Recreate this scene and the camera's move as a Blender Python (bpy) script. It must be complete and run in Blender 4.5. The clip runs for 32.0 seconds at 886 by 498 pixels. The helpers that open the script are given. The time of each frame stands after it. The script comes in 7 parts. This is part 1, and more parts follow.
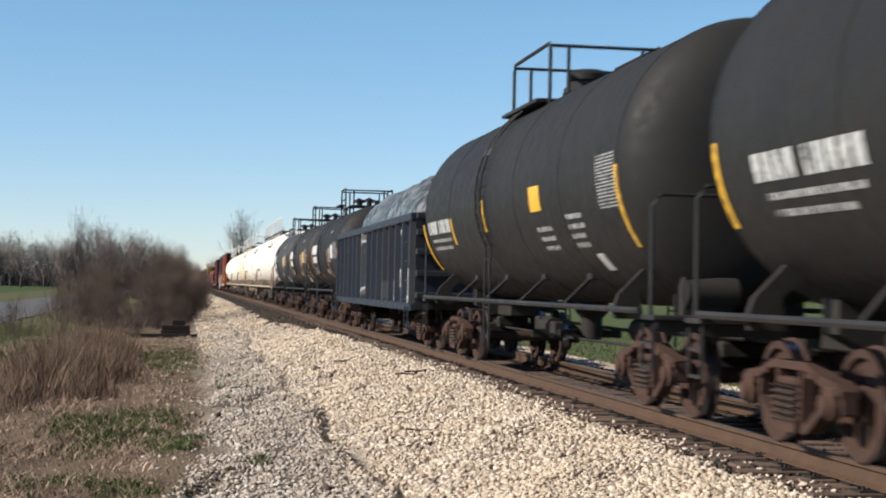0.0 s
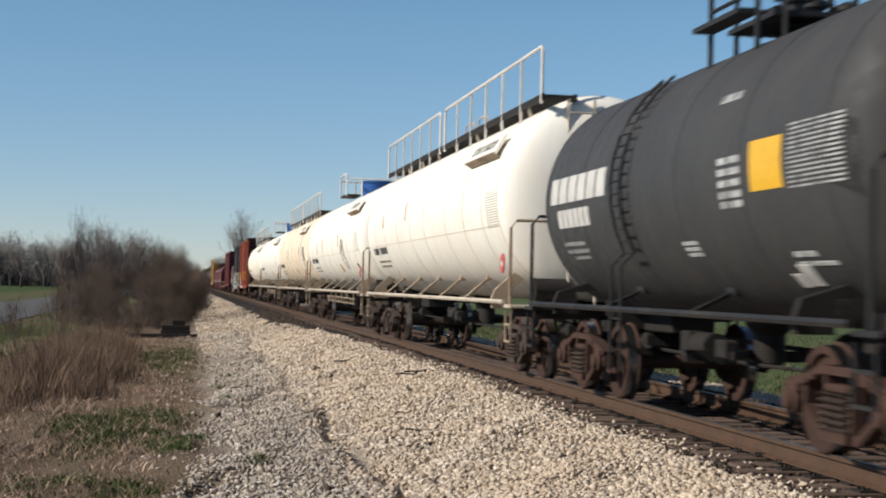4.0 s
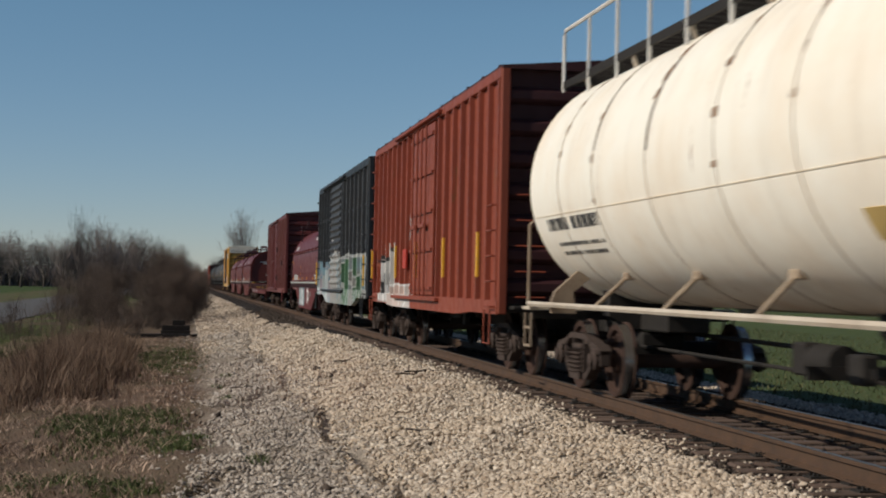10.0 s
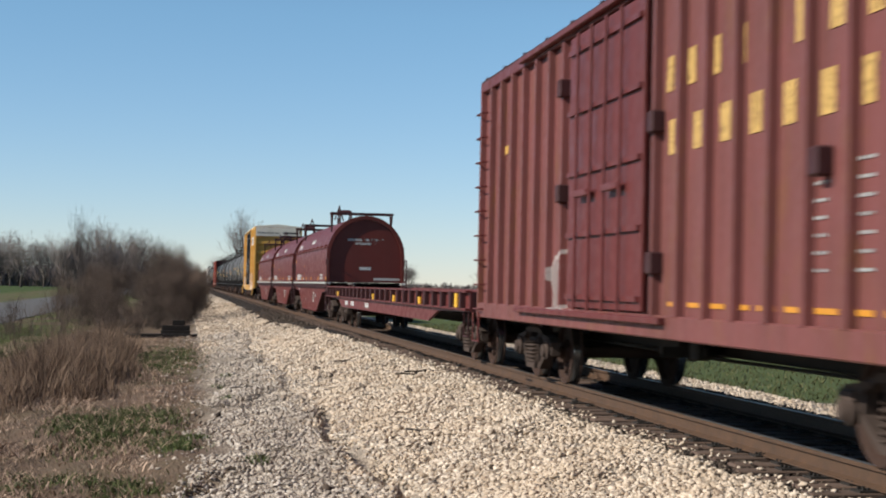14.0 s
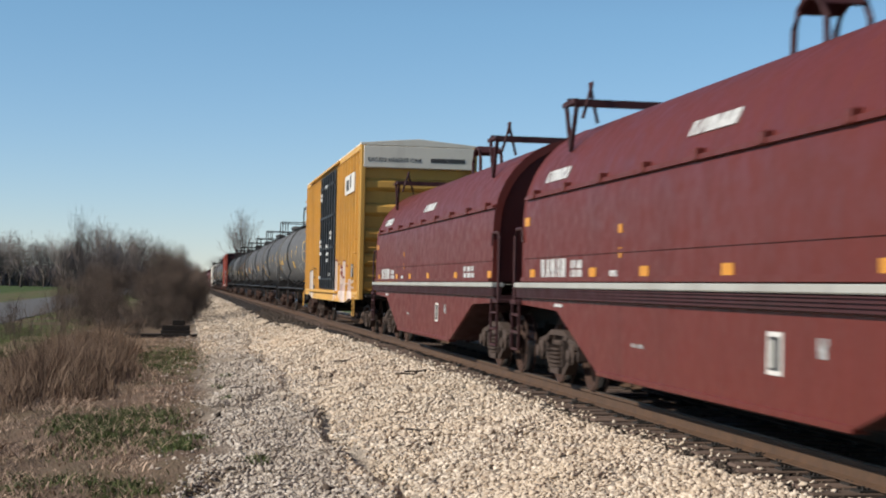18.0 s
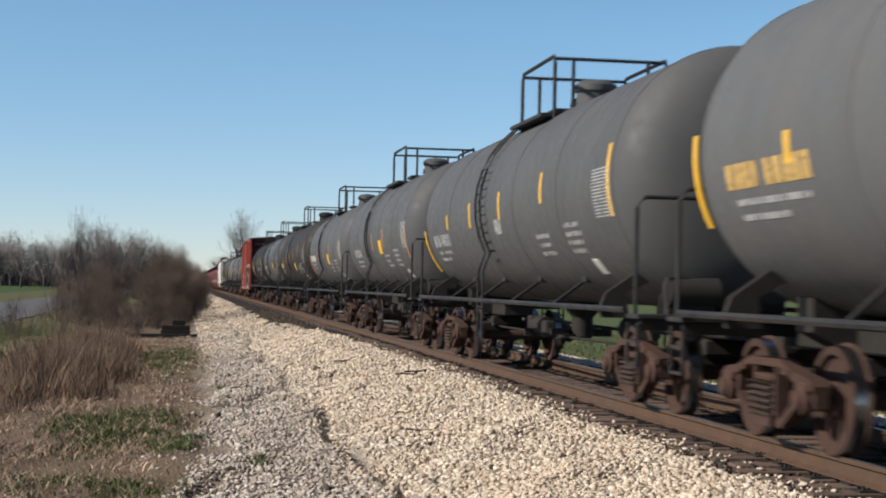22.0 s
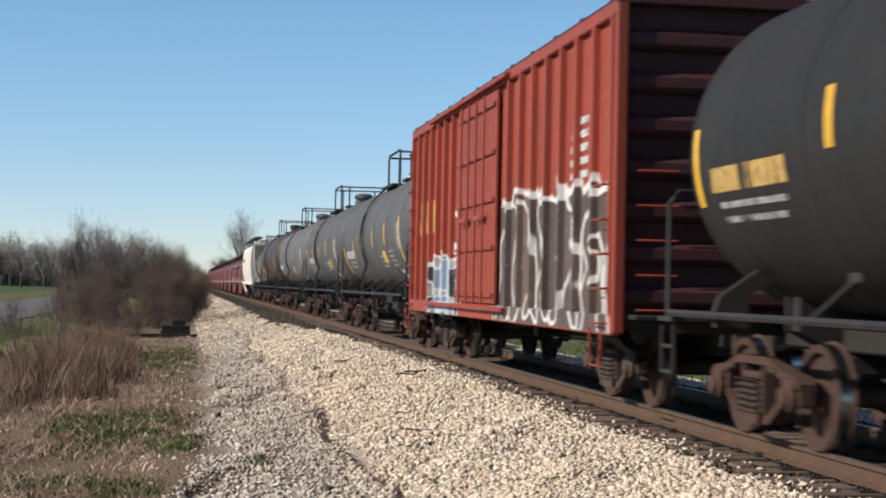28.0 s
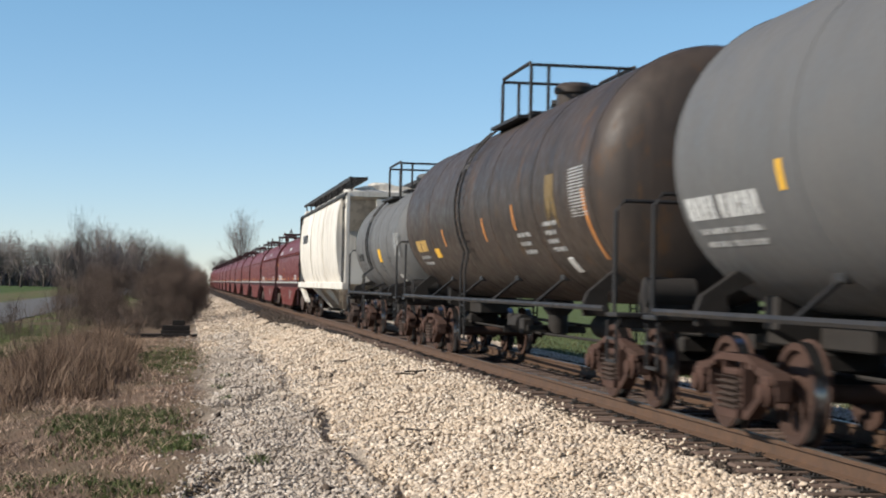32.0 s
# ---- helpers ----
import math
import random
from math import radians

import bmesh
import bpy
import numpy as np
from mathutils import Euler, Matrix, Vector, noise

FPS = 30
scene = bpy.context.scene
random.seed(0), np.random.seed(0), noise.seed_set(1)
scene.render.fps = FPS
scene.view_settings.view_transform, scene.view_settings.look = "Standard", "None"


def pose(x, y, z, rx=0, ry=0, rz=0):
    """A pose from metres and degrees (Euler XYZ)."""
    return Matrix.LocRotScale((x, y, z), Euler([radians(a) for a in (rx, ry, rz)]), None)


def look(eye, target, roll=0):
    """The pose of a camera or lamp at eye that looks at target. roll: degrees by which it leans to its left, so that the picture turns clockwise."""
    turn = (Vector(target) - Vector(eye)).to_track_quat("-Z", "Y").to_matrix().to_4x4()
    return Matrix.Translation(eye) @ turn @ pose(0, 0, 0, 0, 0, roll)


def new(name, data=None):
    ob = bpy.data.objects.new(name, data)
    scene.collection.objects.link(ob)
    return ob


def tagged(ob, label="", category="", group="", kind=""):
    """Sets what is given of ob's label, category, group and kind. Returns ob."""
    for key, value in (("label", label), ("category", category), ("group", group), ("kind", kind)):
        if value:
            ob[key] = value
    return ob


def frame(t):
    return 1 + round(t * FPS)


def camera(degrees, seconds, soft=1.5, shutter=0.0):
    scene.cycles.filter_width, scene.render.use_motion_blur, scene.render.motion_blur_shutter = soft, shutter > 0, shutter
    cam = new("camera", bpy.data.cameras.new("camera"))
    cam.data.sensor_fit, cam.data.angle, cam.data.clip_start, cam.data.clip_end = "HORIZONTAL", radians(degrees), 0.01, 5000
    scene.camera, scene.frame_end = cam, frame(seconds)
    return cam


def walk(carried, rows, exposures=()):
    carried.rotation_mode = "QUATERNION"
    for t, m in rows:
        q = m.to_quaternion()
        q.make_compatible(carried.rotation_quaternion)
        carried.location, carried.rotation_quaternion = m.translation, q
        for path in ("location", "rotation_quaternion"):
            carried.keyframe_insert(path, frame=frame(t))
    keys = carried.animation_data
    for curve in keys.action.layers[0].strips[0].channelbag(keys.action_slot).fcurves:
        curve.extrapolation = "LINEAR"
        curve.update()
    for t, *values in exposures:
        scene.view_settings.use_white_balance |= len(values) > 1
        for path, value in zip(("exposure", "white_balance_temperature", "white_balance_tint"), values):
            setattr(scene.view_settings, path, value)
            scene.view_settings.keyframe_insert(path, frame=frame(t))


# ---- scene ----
# ---- camera ----
cam = camera(31.51, 32.0, soft=1.95, shutter=0.3)
YAW, PITCH, ROLL = radians(9.294), radians(1.369), 1.2
EYE = Vector((-6.146, 0.0, 1.336))
AIM = EYE + Vector((math.sin(YAW) * math.cos(PITCH), math.cos(YAW) * math.cos(PITCH), math.sin(PITCH))) * 30
VIEW = look(EYE, AIM, ROLL)
EXPOSURES = [(0, 0.44, 6620, 10), (2.4, 0.42, 6620, 10), (3.4, 0.26, 6640, 10), (4.6, -0.26, 6650, 10), (6, -0.57, 6780, 10), (9.6, -0.56, 6780, 10), (11, 0.06, 6650, 10), (12.5, 0.26, 6640, 10), (14.5, 0.28, 6620, 10), (18, 0.22, 6620, 10), (20, 0.16, 6620, 10), (21.5, 0.24, 6620, 10), (23, 0.36, 6620, 10), (28, 0.38, 6620, 10), (32, 0.41, 6620, 10)]
walk(cam, [(0, VIEW), (32, VIEW)], EXPOSURES)

# ---- daylight ----
SUN_DIR = Vector((-0.82, -0.14, 0.55)).normalized()
world = bpy.data.worlds.new("sky")
scene.world = world
world.use_nodes = True
wn = world.node_tree.nodes
sky = wn.new("ShaderNodeTexSky")
sky.sky_type, sky.sun_disc = "NISHITA", False
sky.sun_elevation = math.asin(SUN_DIR.z)
sky.sun_rotation = math.atan2(SUN_DIR.x, SUN_DIR.y)
sky.air_density, sky.dust_density, sky.ozone_density = 0.75, 0.0, 1.0
wn["Background"].inputs["Strength"].default_value = 0.137
# clear spring air: cyan near the horizon, deeper towards the zenith
way = wn.new("ShaderNodeTexCoord")
height = wn.new("ShaderNodeSeparateXYZ")
world.node_tree.links.new(way.outputs["Generated"], height.inputs[0])
hue = wn.new("ShaderNodeValToRGB")
hue.color_ramp.elements[0].position, hue.color_ramp.elements[0].color = 0.0, (0.545, 0.57, 0.69, 1)
hue.color_ramp.elements[1].position, hue.color_ramp.elements[1].color = 0.55, (0.40, 0.44, 0.52, 1)
mid = hue.color_ramp.elements.new(0.17)
mid.color = (0.58, 0.75, 0.80, 1)
world.node_tree.links.new(height.outputs[2], hue.inputs[0])
tint = wn.new("ShaderNodeVectorMath")
tint.operation = "MULTIPLY"
world.node_tree.links.new(hue.outputs[0], tint.inputs[1])
world.node_tree.links.new(sky.outputs["Color"], tint.inputs[0])
world.node_tree.links.new(tint.outputs[0], wn["Background"].inputs["Color"])
sun = new("sun", bpy.data.lights.new("sun", "SUN"))
sun.data.energy, sun.data.angle, sun.data.color = 5.0, radians(0.55), (1.0, 0.95, 0.87)
sun.matrix_world = look(SUN_DIR * 80, (0, 0, 0))


# ---- materials ----
class Nodes:
    """Short-hand for building a material's node tree."""

    def __init__(self, name, rough=0.7, metal=0.0, spec=0.5):
        self.mat = bpy.data.materials.new(name)
        self.mat.use_nodes = True
        self.t = self.mat.node_tree
        self.b = self.t.nodes["Principled BSDF"]
        self.b.inputs["Roughness"].default_value = rough
        self.b.inputs["Metallic"].default_value = metal
        self.b.inputs["Specular IOR Level"].default_value = spec
        self.co = self.t.nodes.new("ShaderNodeTexCoord")

    def node(self, kind, **values):
        n = self.t.nodes.new(kind)
        for k, v in values.items():
            n.inputs[k].default_value = v
        return n

    def link(self, a, b):
        self.t.links.new(a, b)

    def coords(self, scale=(1, 1, 1), source="Object"):
        m = self.node("ShaderNodeMapping", Scale=scale)
        self.link(self.co.outputs[source], m.inputs["Vector"])
        return m.outputs["Vector"]

    def noise(self, scale, detail=4, stretch=(1, 1, 1), rough=0.6, source="Object"):
        n = self.node("ShaderNodeTexNoise", Scale=scale, Detail=detail, Roughness=rough)
        self.link(self.coords(stretch, source), n.inputs["Vector"])
        return n.outputs["Fac"]

    def voronoi(self, scale, stretch=(1, 1, 1), out="Distance", source="Object", feature="F1"):
        n = self.node("ShaderNodeTexVoronoi", Scale=scale)
        n.feature = feature
        self.link(self.coords(stretch, source), n.inputs["Vector"])
        return n.outputs[out]

    def ramp(self, fac, lo, hi, a=0.0, b=1.0):
        m = self.node("ShaderNodeMapRange", **{"From Min": lo, "From Max": hi, "To Min": a, "To Max": b})
        self.link(fac, m.inputs["Value"])
        return m.outputs["Result"]

    def math(self, op, a, b=0.0):
        n = self.t.nodes.new("ShaderNodeMath")
        n.operation = op
        for i, v in enumerate((a, b)):
            if isinstance(v, (int, float)):
                n.inputs[i].default_value = v
            else:
                self.link(v, n.inputs[i])
        return n.outputs[0]

    def mix(self, fac, a, b):
        n = self.t.nodes.new("ShaderNodeMix")
        n.data_type = "RGBA"
        for i, v in ((0, fac), (6, a), (7, b)):
            if isinstance(v, tuple):
                n.inputs[i].default_value = (*v, 1)
            elif isinstance(v, (int, float)):
                n.inputs[i].default_value = v
            else:
                self.link(v, n.inputs[i])
        return n.outputs[2]

    def colour(self, c):
        if isinstance(c, tuple):
            self.b.inputs["Base Color"].default_value = (*c, 1)
        else:
            self.link(c, self.b.inputs["Base Color"])

    def bump(self, height, strength=0.3, dist=0.01):
        n = self.node("ShaderNodeBump", Strength=strength, Distance=dist)
        self.link(height, n.inputs["Height"])
        self.link(n.outputs["Normal"], self.b.inputs["Normal"])

    def rough_by(self, fac):
        self.link(fac, self.b.inputs["Roughness"])

    def random(self):
        return self.t.nodes.new("ShaderNodeObjectInfo").outputs["Random"]

    def island(self):
        return self.t.nodes.new("ShaderNodeNewGeometry").outputs["Random Per Island"]

    def axis(self, which, source="Object"):
        s = self.t.nodes.new("ShaderNodeSeparateXYZ")
        self.link(self.co.outputs[source], s.inputs[0])
        return s.outputs[which]


def paint(name, base, dirt, rough=0.5, amount=0.5, streak=0.5, rust=(0.16, 0.07, 0.03), rusty=0.0, metal=0.0, spec=0.22, grit=0.22):
    """Weathered car paint: blotches, vertical run-down streaks and chips of rust."""
    n = Nodes(name, rough, metal, spec)
    blot = n.ramp(n.noise(0.9, 6), 0.42, 0.72, 0, amount)
    run = n.ramp(n.noise(1.0, 5, (3.2, 3.2, 0.16)), 0.5, 0.75, 0, streak)
    grain = n.noise(38, 3)
    c = n.mix(blot, base, dirt)
    c = n.mix(run, c, tuple(0.6 * q for q in dirt))
    c = n.mix(n.ramp(grain, 0.35, 0.8, 0, grit), c, tuple(0.55 * q for q in base))
    if rusty:
        chip = n.math("MULTIPLY", n.ramp(n.noise(2.4, 8, (1, 1, 0.35), 0.72), 0.66 - 0.1 * rusty, 0.72 - 0.08 * rusty), 0.85)
        c = n.mix(chip, c, rust)
    n.colour(c)
    n.rough_by(n.ramp(n.noise(5, 4), 0.3, 0.7, rough - 0.1, rough + 0.15))
    n.bump(n.noise(2.2, 3), 0.12, 0.02)
    return n.mat


def tagged_paint(name, base, dirt, regions, rusty=0.3, rough=0.52):
    """Car paint with sprayed pieces; each region is (z_low, z_top, y_low, y_high, (fill, backing, backing), outline, size).
    A piece is a row of fat, overlapping, outlined strokes over an uneven backing."""
    n = Nodes(name, rough, 0.0, 0.25)
    c = n.mix(n.ramp(n.noise(0.9, 6), 0.42, 0.72, 0, 0.5), base, dirt)
    c = n.mix(n.ramp(n.noise(1.0, 5, (3.2, 3.2, 0.16)), 0.5, 0.75, 0, 0.45), c, tuple(0.6 * q for q in dirt))
    c = n.mix(n.math("MULTIPLY", n.ramp(n.noise(2.4, 8, (1, 1, 0.35), 0.72), 0.64 - 0.08 * rusty, 0.7), 0.8), c, (0.16, 0.07, 0.03))
    z, y = n.axis(2), n.axis(1)

    def vec(op, a, b):
        v = n.t.nodes.new("ShaderNodeVectorMath")
        v.operation = op
        for i, q in enumerate((a, b)):
            if isinstance(q, tuple):
                v.inputs[i].default_value = q
            else:
                n.link(q, v.inputs[i])
        return v.outputs["Value" if op in ("DOT_PRODUCT", "DISTANCE") else "Vector"]

    def stroke(p, a, b):
        d = (0.0, b[0] - a[0], b[1] - a[1])
        ll = d[1] ** 2 + d[2] ** 2
        v = vec("SUBTRACT", p, (0.0, a[0], a[1]))
        f = n.t.nodes.new("ShaderNodeClamp")
        n.link(vec("DOT_PRODUCT", v, tuple(q / ll for q in d)), f.inputs[0])
        sc = n.t.nodes.new("ShaderNodeVectorMath")
        sc.operation = "SCALE"
        sc.inputs[0].default_value = d
        n.link(f.outputs[0], sc.inputs["Scale"])
        return vec("DISTANCE", v, sc.outputs[0])

    last = None
    for order, (z_low, z_top, y_low, y_high, colours, line, size) in enumerate(regions):
        rnd = random.Random(len(name) * 7 + order)
        nz = n.node("ShaderNodeTexNoise", Scale=1.1 / size, Detail=1.0)
        n.link(n.coords((0, 1, 1)), nz.inputs["Vector"])
        p = vec("ADD", n.coords((0, 1, 1)), vec("MULTIPLY", vec("SUBTRACT", nz.outputs["Color"], (0.5, 0.5, 0.5)), (0, 0.8 * size, 0.7 * size)))
        back = n.mix(n.ramp(n.noise(0.75 / size, 3, (0, 1, 0.8)), 0.44, 0.56), colours[1], colours[2])
        back = n.mix(n.ramp(n.noise(2.5, 4), 0.4, 0.7, 0, 0.35), back, tuple(0.55 * q for q in colours[1]))
        top = n.math("ADD", z, n.math("MULTIPLY", n.ramp(n.noise(1.3, 3, (0, 1, 0.15)), 0.3, 0.7), -0.6 * size))
        edge = n.ramp(top, z_top - 0.45 * size, z_top - 0.43 * size, 1, 0)
        rim = n.ramp(top, z_top - 0.55 * size, z_top - 0.53 * size)
        back = n.mix(rim, back, line)
        m = n.math("MULTIPLY", edge, n.ramp(z, z_low, z_low + 0.03))
        yw = n.math("ADD", y, n.ramp(n.noise(1.9, 3, (0, 0.3, 1)), 0.3, 0.7, -0.3 * size, 0.3 * size))
        m = n.math("MULTIPLY", m, n.ramp(yw, y_low, y_low + 0.05))
        m = n.math("MULTIPLY", m, n.ramp(yw, y_high, y_high - 0.05))
        wear = n.ramp(n.noise(14, 4), 0.25, 0.4, 0.55, 1)
        if colours[1] != colours[2]:
            c = n.mix(n.math("MULTIPLY", m, wear), c, back)
        count = max(2, min(9, int((y_high - y_low) / (0.85 * size + 0.25))))
        pitch = (y_high - y_low) / count
        high = (z_top - z_low) * 0.86
        fat = min(0.17 * size + 0.03, 0.2 * pitch + 0.02)
        for k in range(count):
            x0 = y_low + pitch * k
            spots = [(x0 + pitch * rnd.uniform(0.0, 0.3), z_low + high * rnd.uniform(0.05, 0.2)), (x0 + pitch * rnd.uniform(0.1, 0.5), z_low + high * rnd.uniform(0.75, 0.95)),
                     (x0 + pitch * rnd.uniform(0.7, 1.0), z_low + high * rnd.uniform(0.55, 0.9)), (x0 + pitch * rnd.uniform(0.4, 0.7), z_low + high * rnd.uniform(0.35, 0.5)), (x0 + pitch * rnd.uniform(0.7, 1.05), z_low + high * rnd.uniform(0.03, 0.2))]
            d, here = None, p
            if last:
                step = n.t.nodes.new("ShaderNodeVectorMath")
                step.operation = "MULTIPLY_ADD"
                n.link(last, step.inputs[0])
                step.inputs[1].default_value = (1e-6, 1e-6, 1e-6)
                n.link(p, step.inputs[2])
                here = step.outputs[0]
            for a, b in zip(spots, spots[1:]):
                q = stroke(here, a, b)
                d = q if d is None else n.math("MINIMUM", d, q)
            last = d
            lit = 0.75 + 0.4 * rnd.random()
            fill = tuple(min(0.8, q * lit) for q in (colours[0] if k % 3 else colours[2]))
            on = n.math("MULTIPLY", n.ramp(z, z_low, z_low + 0.03), wear)
            c = n.mix(n.math("MULTIPLY", n.ramp(d, fat + 0.065 * size + 0.01, fat + 0.065 * size, 0, 1), on), c, line)
            c = n.mix(n.math("MULTIPLY", n.ramp(d, fat + 0.01, fat, 0, 1), on), c, fill)
    n.colour(c)
    n.rough_by(n.ramp(n.noise(5, 4), 0.3, 0.7, rough - 0.1, rough + 0.15))
    n.bump(n.noise(2.2, 3), 0.12, 0.02)
    return n.mat


def stencil(name, base, cell=9.0, cover=0.5):
    """Worn stencil paint: broken, patchy strokes with the paint below showing through."""
    n = Nodes(name, 0.6)
    n.colour(n.mix(n.noise(7, 4), base, tuple(0.6 * q for q in base)))
    strokes = n.ramp(n.noise(cell, 2, (0.3, 1.0, 0.22), 0.5), cover - 0.06, cover + 0.02)
    worn = n.ramp(n.noise(24, 4), 0.3, 0.5, 0.35, 1)
    n.link(n.math("MULTIPLY", strokes, worn), n.b.inputs["Alpha"])
    return n.mat


def plain(name, base, rough=0.6, metal=0.0, vary=0.35, scale=20):
    n = Nodes(name, rough, metal, 0.5 if metal else 0.25)
    n.colour(n.mix(n.ramp(n.noise(scale, 4), 0.3, 0.75, 0, vary), base, tuple(0.45 * q for q in base)))
    n.bump(n.noise(scale * 2.5, 3), 0.15, 0.004)
    return n.mat


BLACK = paint("black_tank_paint", (0.0178, 0.0169, 0.0161), (0.037, 0.0326, 0.0289), 0.62, 0.3, 0.25)
BLACK_WARM = paint("brownish_black_paint", (0.0252, 0.0229, 0.0207), (0.0522, 0.0432, 0.0342), 0.6, 0.5, 0.45)
GREY_BLACK = paint("faded_black_paint", (0.05, 0.05, 0.051), (0.08, 0.076, 0.07), 0.6, 0.45, 0.35)
GREY_DARK = paint("dark_grey_paint", (0.0766, 0.0766, 0.0777), (0.116, 0.109, 0.1021), 0.6, 0.4, 0.3)
GREY_LIGHT = paint("faded_grey_paint", (0.1015, 0.1015, 0.1015), (0.132, 0.1218, 0.1117), 0.6, 0.4, 0.3)
SILVER = paint("silver_tank_paint", (0.115, 0.115, 0.113), (0.09, 0.08, 0.072), 0.6, 0.5, 0.4)
BROWN_TANK = paint("brown_stained_tank", (0.056, 0.042, 0.034), (0.032, 0.027, 0.024), 0.5, 0.85, 0.9, rust=(0.075, 0.042, 0.022), rusty=0.9)
WHITE_TANK = paint("white_tank_paint", (0.92, 0.875, 0.78), (0.82, 0.7, 0.54), 0.45, 0.35, 0.16, rusty=-0.3, grit=0.06)
CREAM_TANK = paint("stained_cream_paint", (0.90, 0.78, 0.60), (0.70, 0.51, 0.33), 0.5, 0.55, 0.42, rusty=0.0, grit=0.08)
RUSTY_TANK = paint("white_paint_with_rust_runs", (0.93, 0.87, 0.75), (0.80, 0.60, 0.40), 0.5, 0.4, 0.22, rust=(0.26, 0.13, 0.06), rusty=0.15, grit=0.05)
WHITE_RAIL = paint("white_handrail_paint", (0.74, 0.71, 0.65), (0.5, 0.42, 0.33), 0.5, 0.3, 0.3, rusty=0.2)
WHITE_STEEL = paint("dirty_white_steel", (0.58, 0.50, 0.40), (0.33, 0.24, 0.17), 0.5, 0.5, 0.4, rusty=0.4)
BLACK_STEEL = paint("black_steel", (0.022, 0.022, 0.023), (0.06, 0.05, 0.042), 0.55, 0.5, 0.3)
UNDER = plain("grimy_underframe", (0.028, 0.024, 0.021), 0.8, 0.0, 0.6, 8)
TRUCK_RUST = paint("rusty_cast_steel", (0.0723, 0.0416, 0.0323), (0.0357, 0.0238, 0.0195), 0.85, 0.7, 0.3, spec=0.12)
TRUCK_GREY = paint("dusty_cast_steel", (0.0723, 0.0527, 0.0442), (0.0425, 0.0323, 0.0272), 0.85, 0.6, 0.3, spec=0.12)
WHEEL_MAT = paint("wheel_steel", (0.051, 0.0306, 0.0238), (0.085, 0.0467, 0.034), 0.75, 0.6, 0.0, spec=0.15)
TREAD = plain("polished_tread", (0.55, 0.55, 0.56), 0.25, 1.0, 0.2, 30)
MAROON = paint("maroon_paint", (0.1224, 0.0262, 0.0244), (0.0962, 0.0315, 0.0262), 0.46, 0.4, 0.3, spec=0.28)
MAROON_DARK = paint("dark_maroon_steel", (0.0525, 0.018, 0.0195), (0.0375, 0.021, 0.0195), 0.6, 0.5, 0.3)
COIL_RED = paint("oxide_red_paint", (0.1143, 0.021, 0.0152), (0.0893, 0.0241, 0.0187), 0.45, 0.4, 0.3, spec=0.3)
BOX_RED = paint("boxcar_red_paint", (0.255, 0.060, 0.033), (0.19, 0.05, 0.032), 0.5, 0.5, 0.5, rusty=0.25)
BRIGHT_RED = paint("bright_oxide_red", (0.2517, 0.0456, 0.0266), (0.171, 0.0418, 0.0285), 0.5, 0.45, 0.4, rusty=0.1)
YELLOW_CAR = paint("railcar_yellow", (0.57, 0.3135, 0.0712), (0.4275, 0.247, 0.0855), 0.45, 0.35, 0.35, rusty=0.1)
CREAM_PANEL = paint("cream_end_panel", (0.66, 0.62, 0.53), (0.5, 0.46, 0.4), 0.5, 0.3, 0.3)
DARK_PAINT = paint("dark_blue_black_paint", (0.0234, 0.027, 0.0324), (0.054, 0.0522, 0.0495), 0.5, 0.5, 0.4, rusty=0.1)
BLUE_GREY = paint("faded_navy_paint", (0.0198, 0.0243, 0.0378), (0.0342, 0.0342, 0.036), 0.5, 0.5, 0.4, rusty=0.2)
HOPPER_GREY = paint("pale_grey_hopper_paint", (0.66, 0.62, 0.55), (0.40, 0.35, 0.29), 0.5, 0.6, 0.85, rusty=0.1)
PALE_STRIP = paint("galvanised_strip", (0.36, 0.36, 0.33), (0.24, 0.22, 0.2), 0.5, 0.5, 0.3)
LETTER = stencil("white_stencil_paint", (0.60, 0.60, 0.58), 10, 0.40)
MUSTARD = stencil("mustard_stain", (0.19, 0.125, 0.045), 4.0, 0.52)


def runs(name, base):
    """Rust that has run down a tank's side in thin, uneven streaks."""
    n = Nodes(name, 0.7)
    n.colour(n.mix(n.noise(9, 4), base, tuple(0.5 * q for q in base)))
    f = n.ramp(n.noise(2.6, 6, (0.10, 2.6, 0.10), 0.65), 0.38, 0.60, 0, 0.85)
    n.link(n.math("MULTIPLY", f, n.ramp(n.noise(1.4, 4), 0.3, 0.6, 0.2, 1)), n.b.inputs["Alpha"])
    return n.mat


RUST_RUN = runs("rust_run", (0.33, 0.145, 0.05))
DARK_RUN = runs("dark_rust_run", (0.09, 0.05, 0.032))
SEAM_STAIN = paint("stained_seam", (0.72, 0.62, 0.48), (0.5, 0.36, 0.24), 0.6, 0.6, 0.5)
LETTER_WORN = stencil("worn_white_stencil", (0.50, 0.50, 0.49), 12, 0.43)
LETTER_DIM = stencil("faded_white_stencil", (0.42, 0.42, 0.41), 22, 0.46)
LETTER_DARK = stencil("black_stencil_paint", (0.05, 0.05, 0.05), 8, 0.38)
BOARD_INK = stencil("grey_board_print", (0.25, 0.24, 0.22), 20, 0.56)
WELD_GRIME = paint("grimy_weld_line", (0.42, 0.33, 0.24), (0.2, 0.14, 0.09), 0.6, 0.8, 0.5)
RUSTY_WHITE = paint("rusty_off_white_steel", (0.40, 0.31, 0.22), (0.16, 0.10, 0.065), 0.6, 0.8, 0.5, rusty=0.8)
LETTER_DARK_FINE = stencil("fine_black_stencil", (0.10, 0.095, 0.09), 22, 0.47)
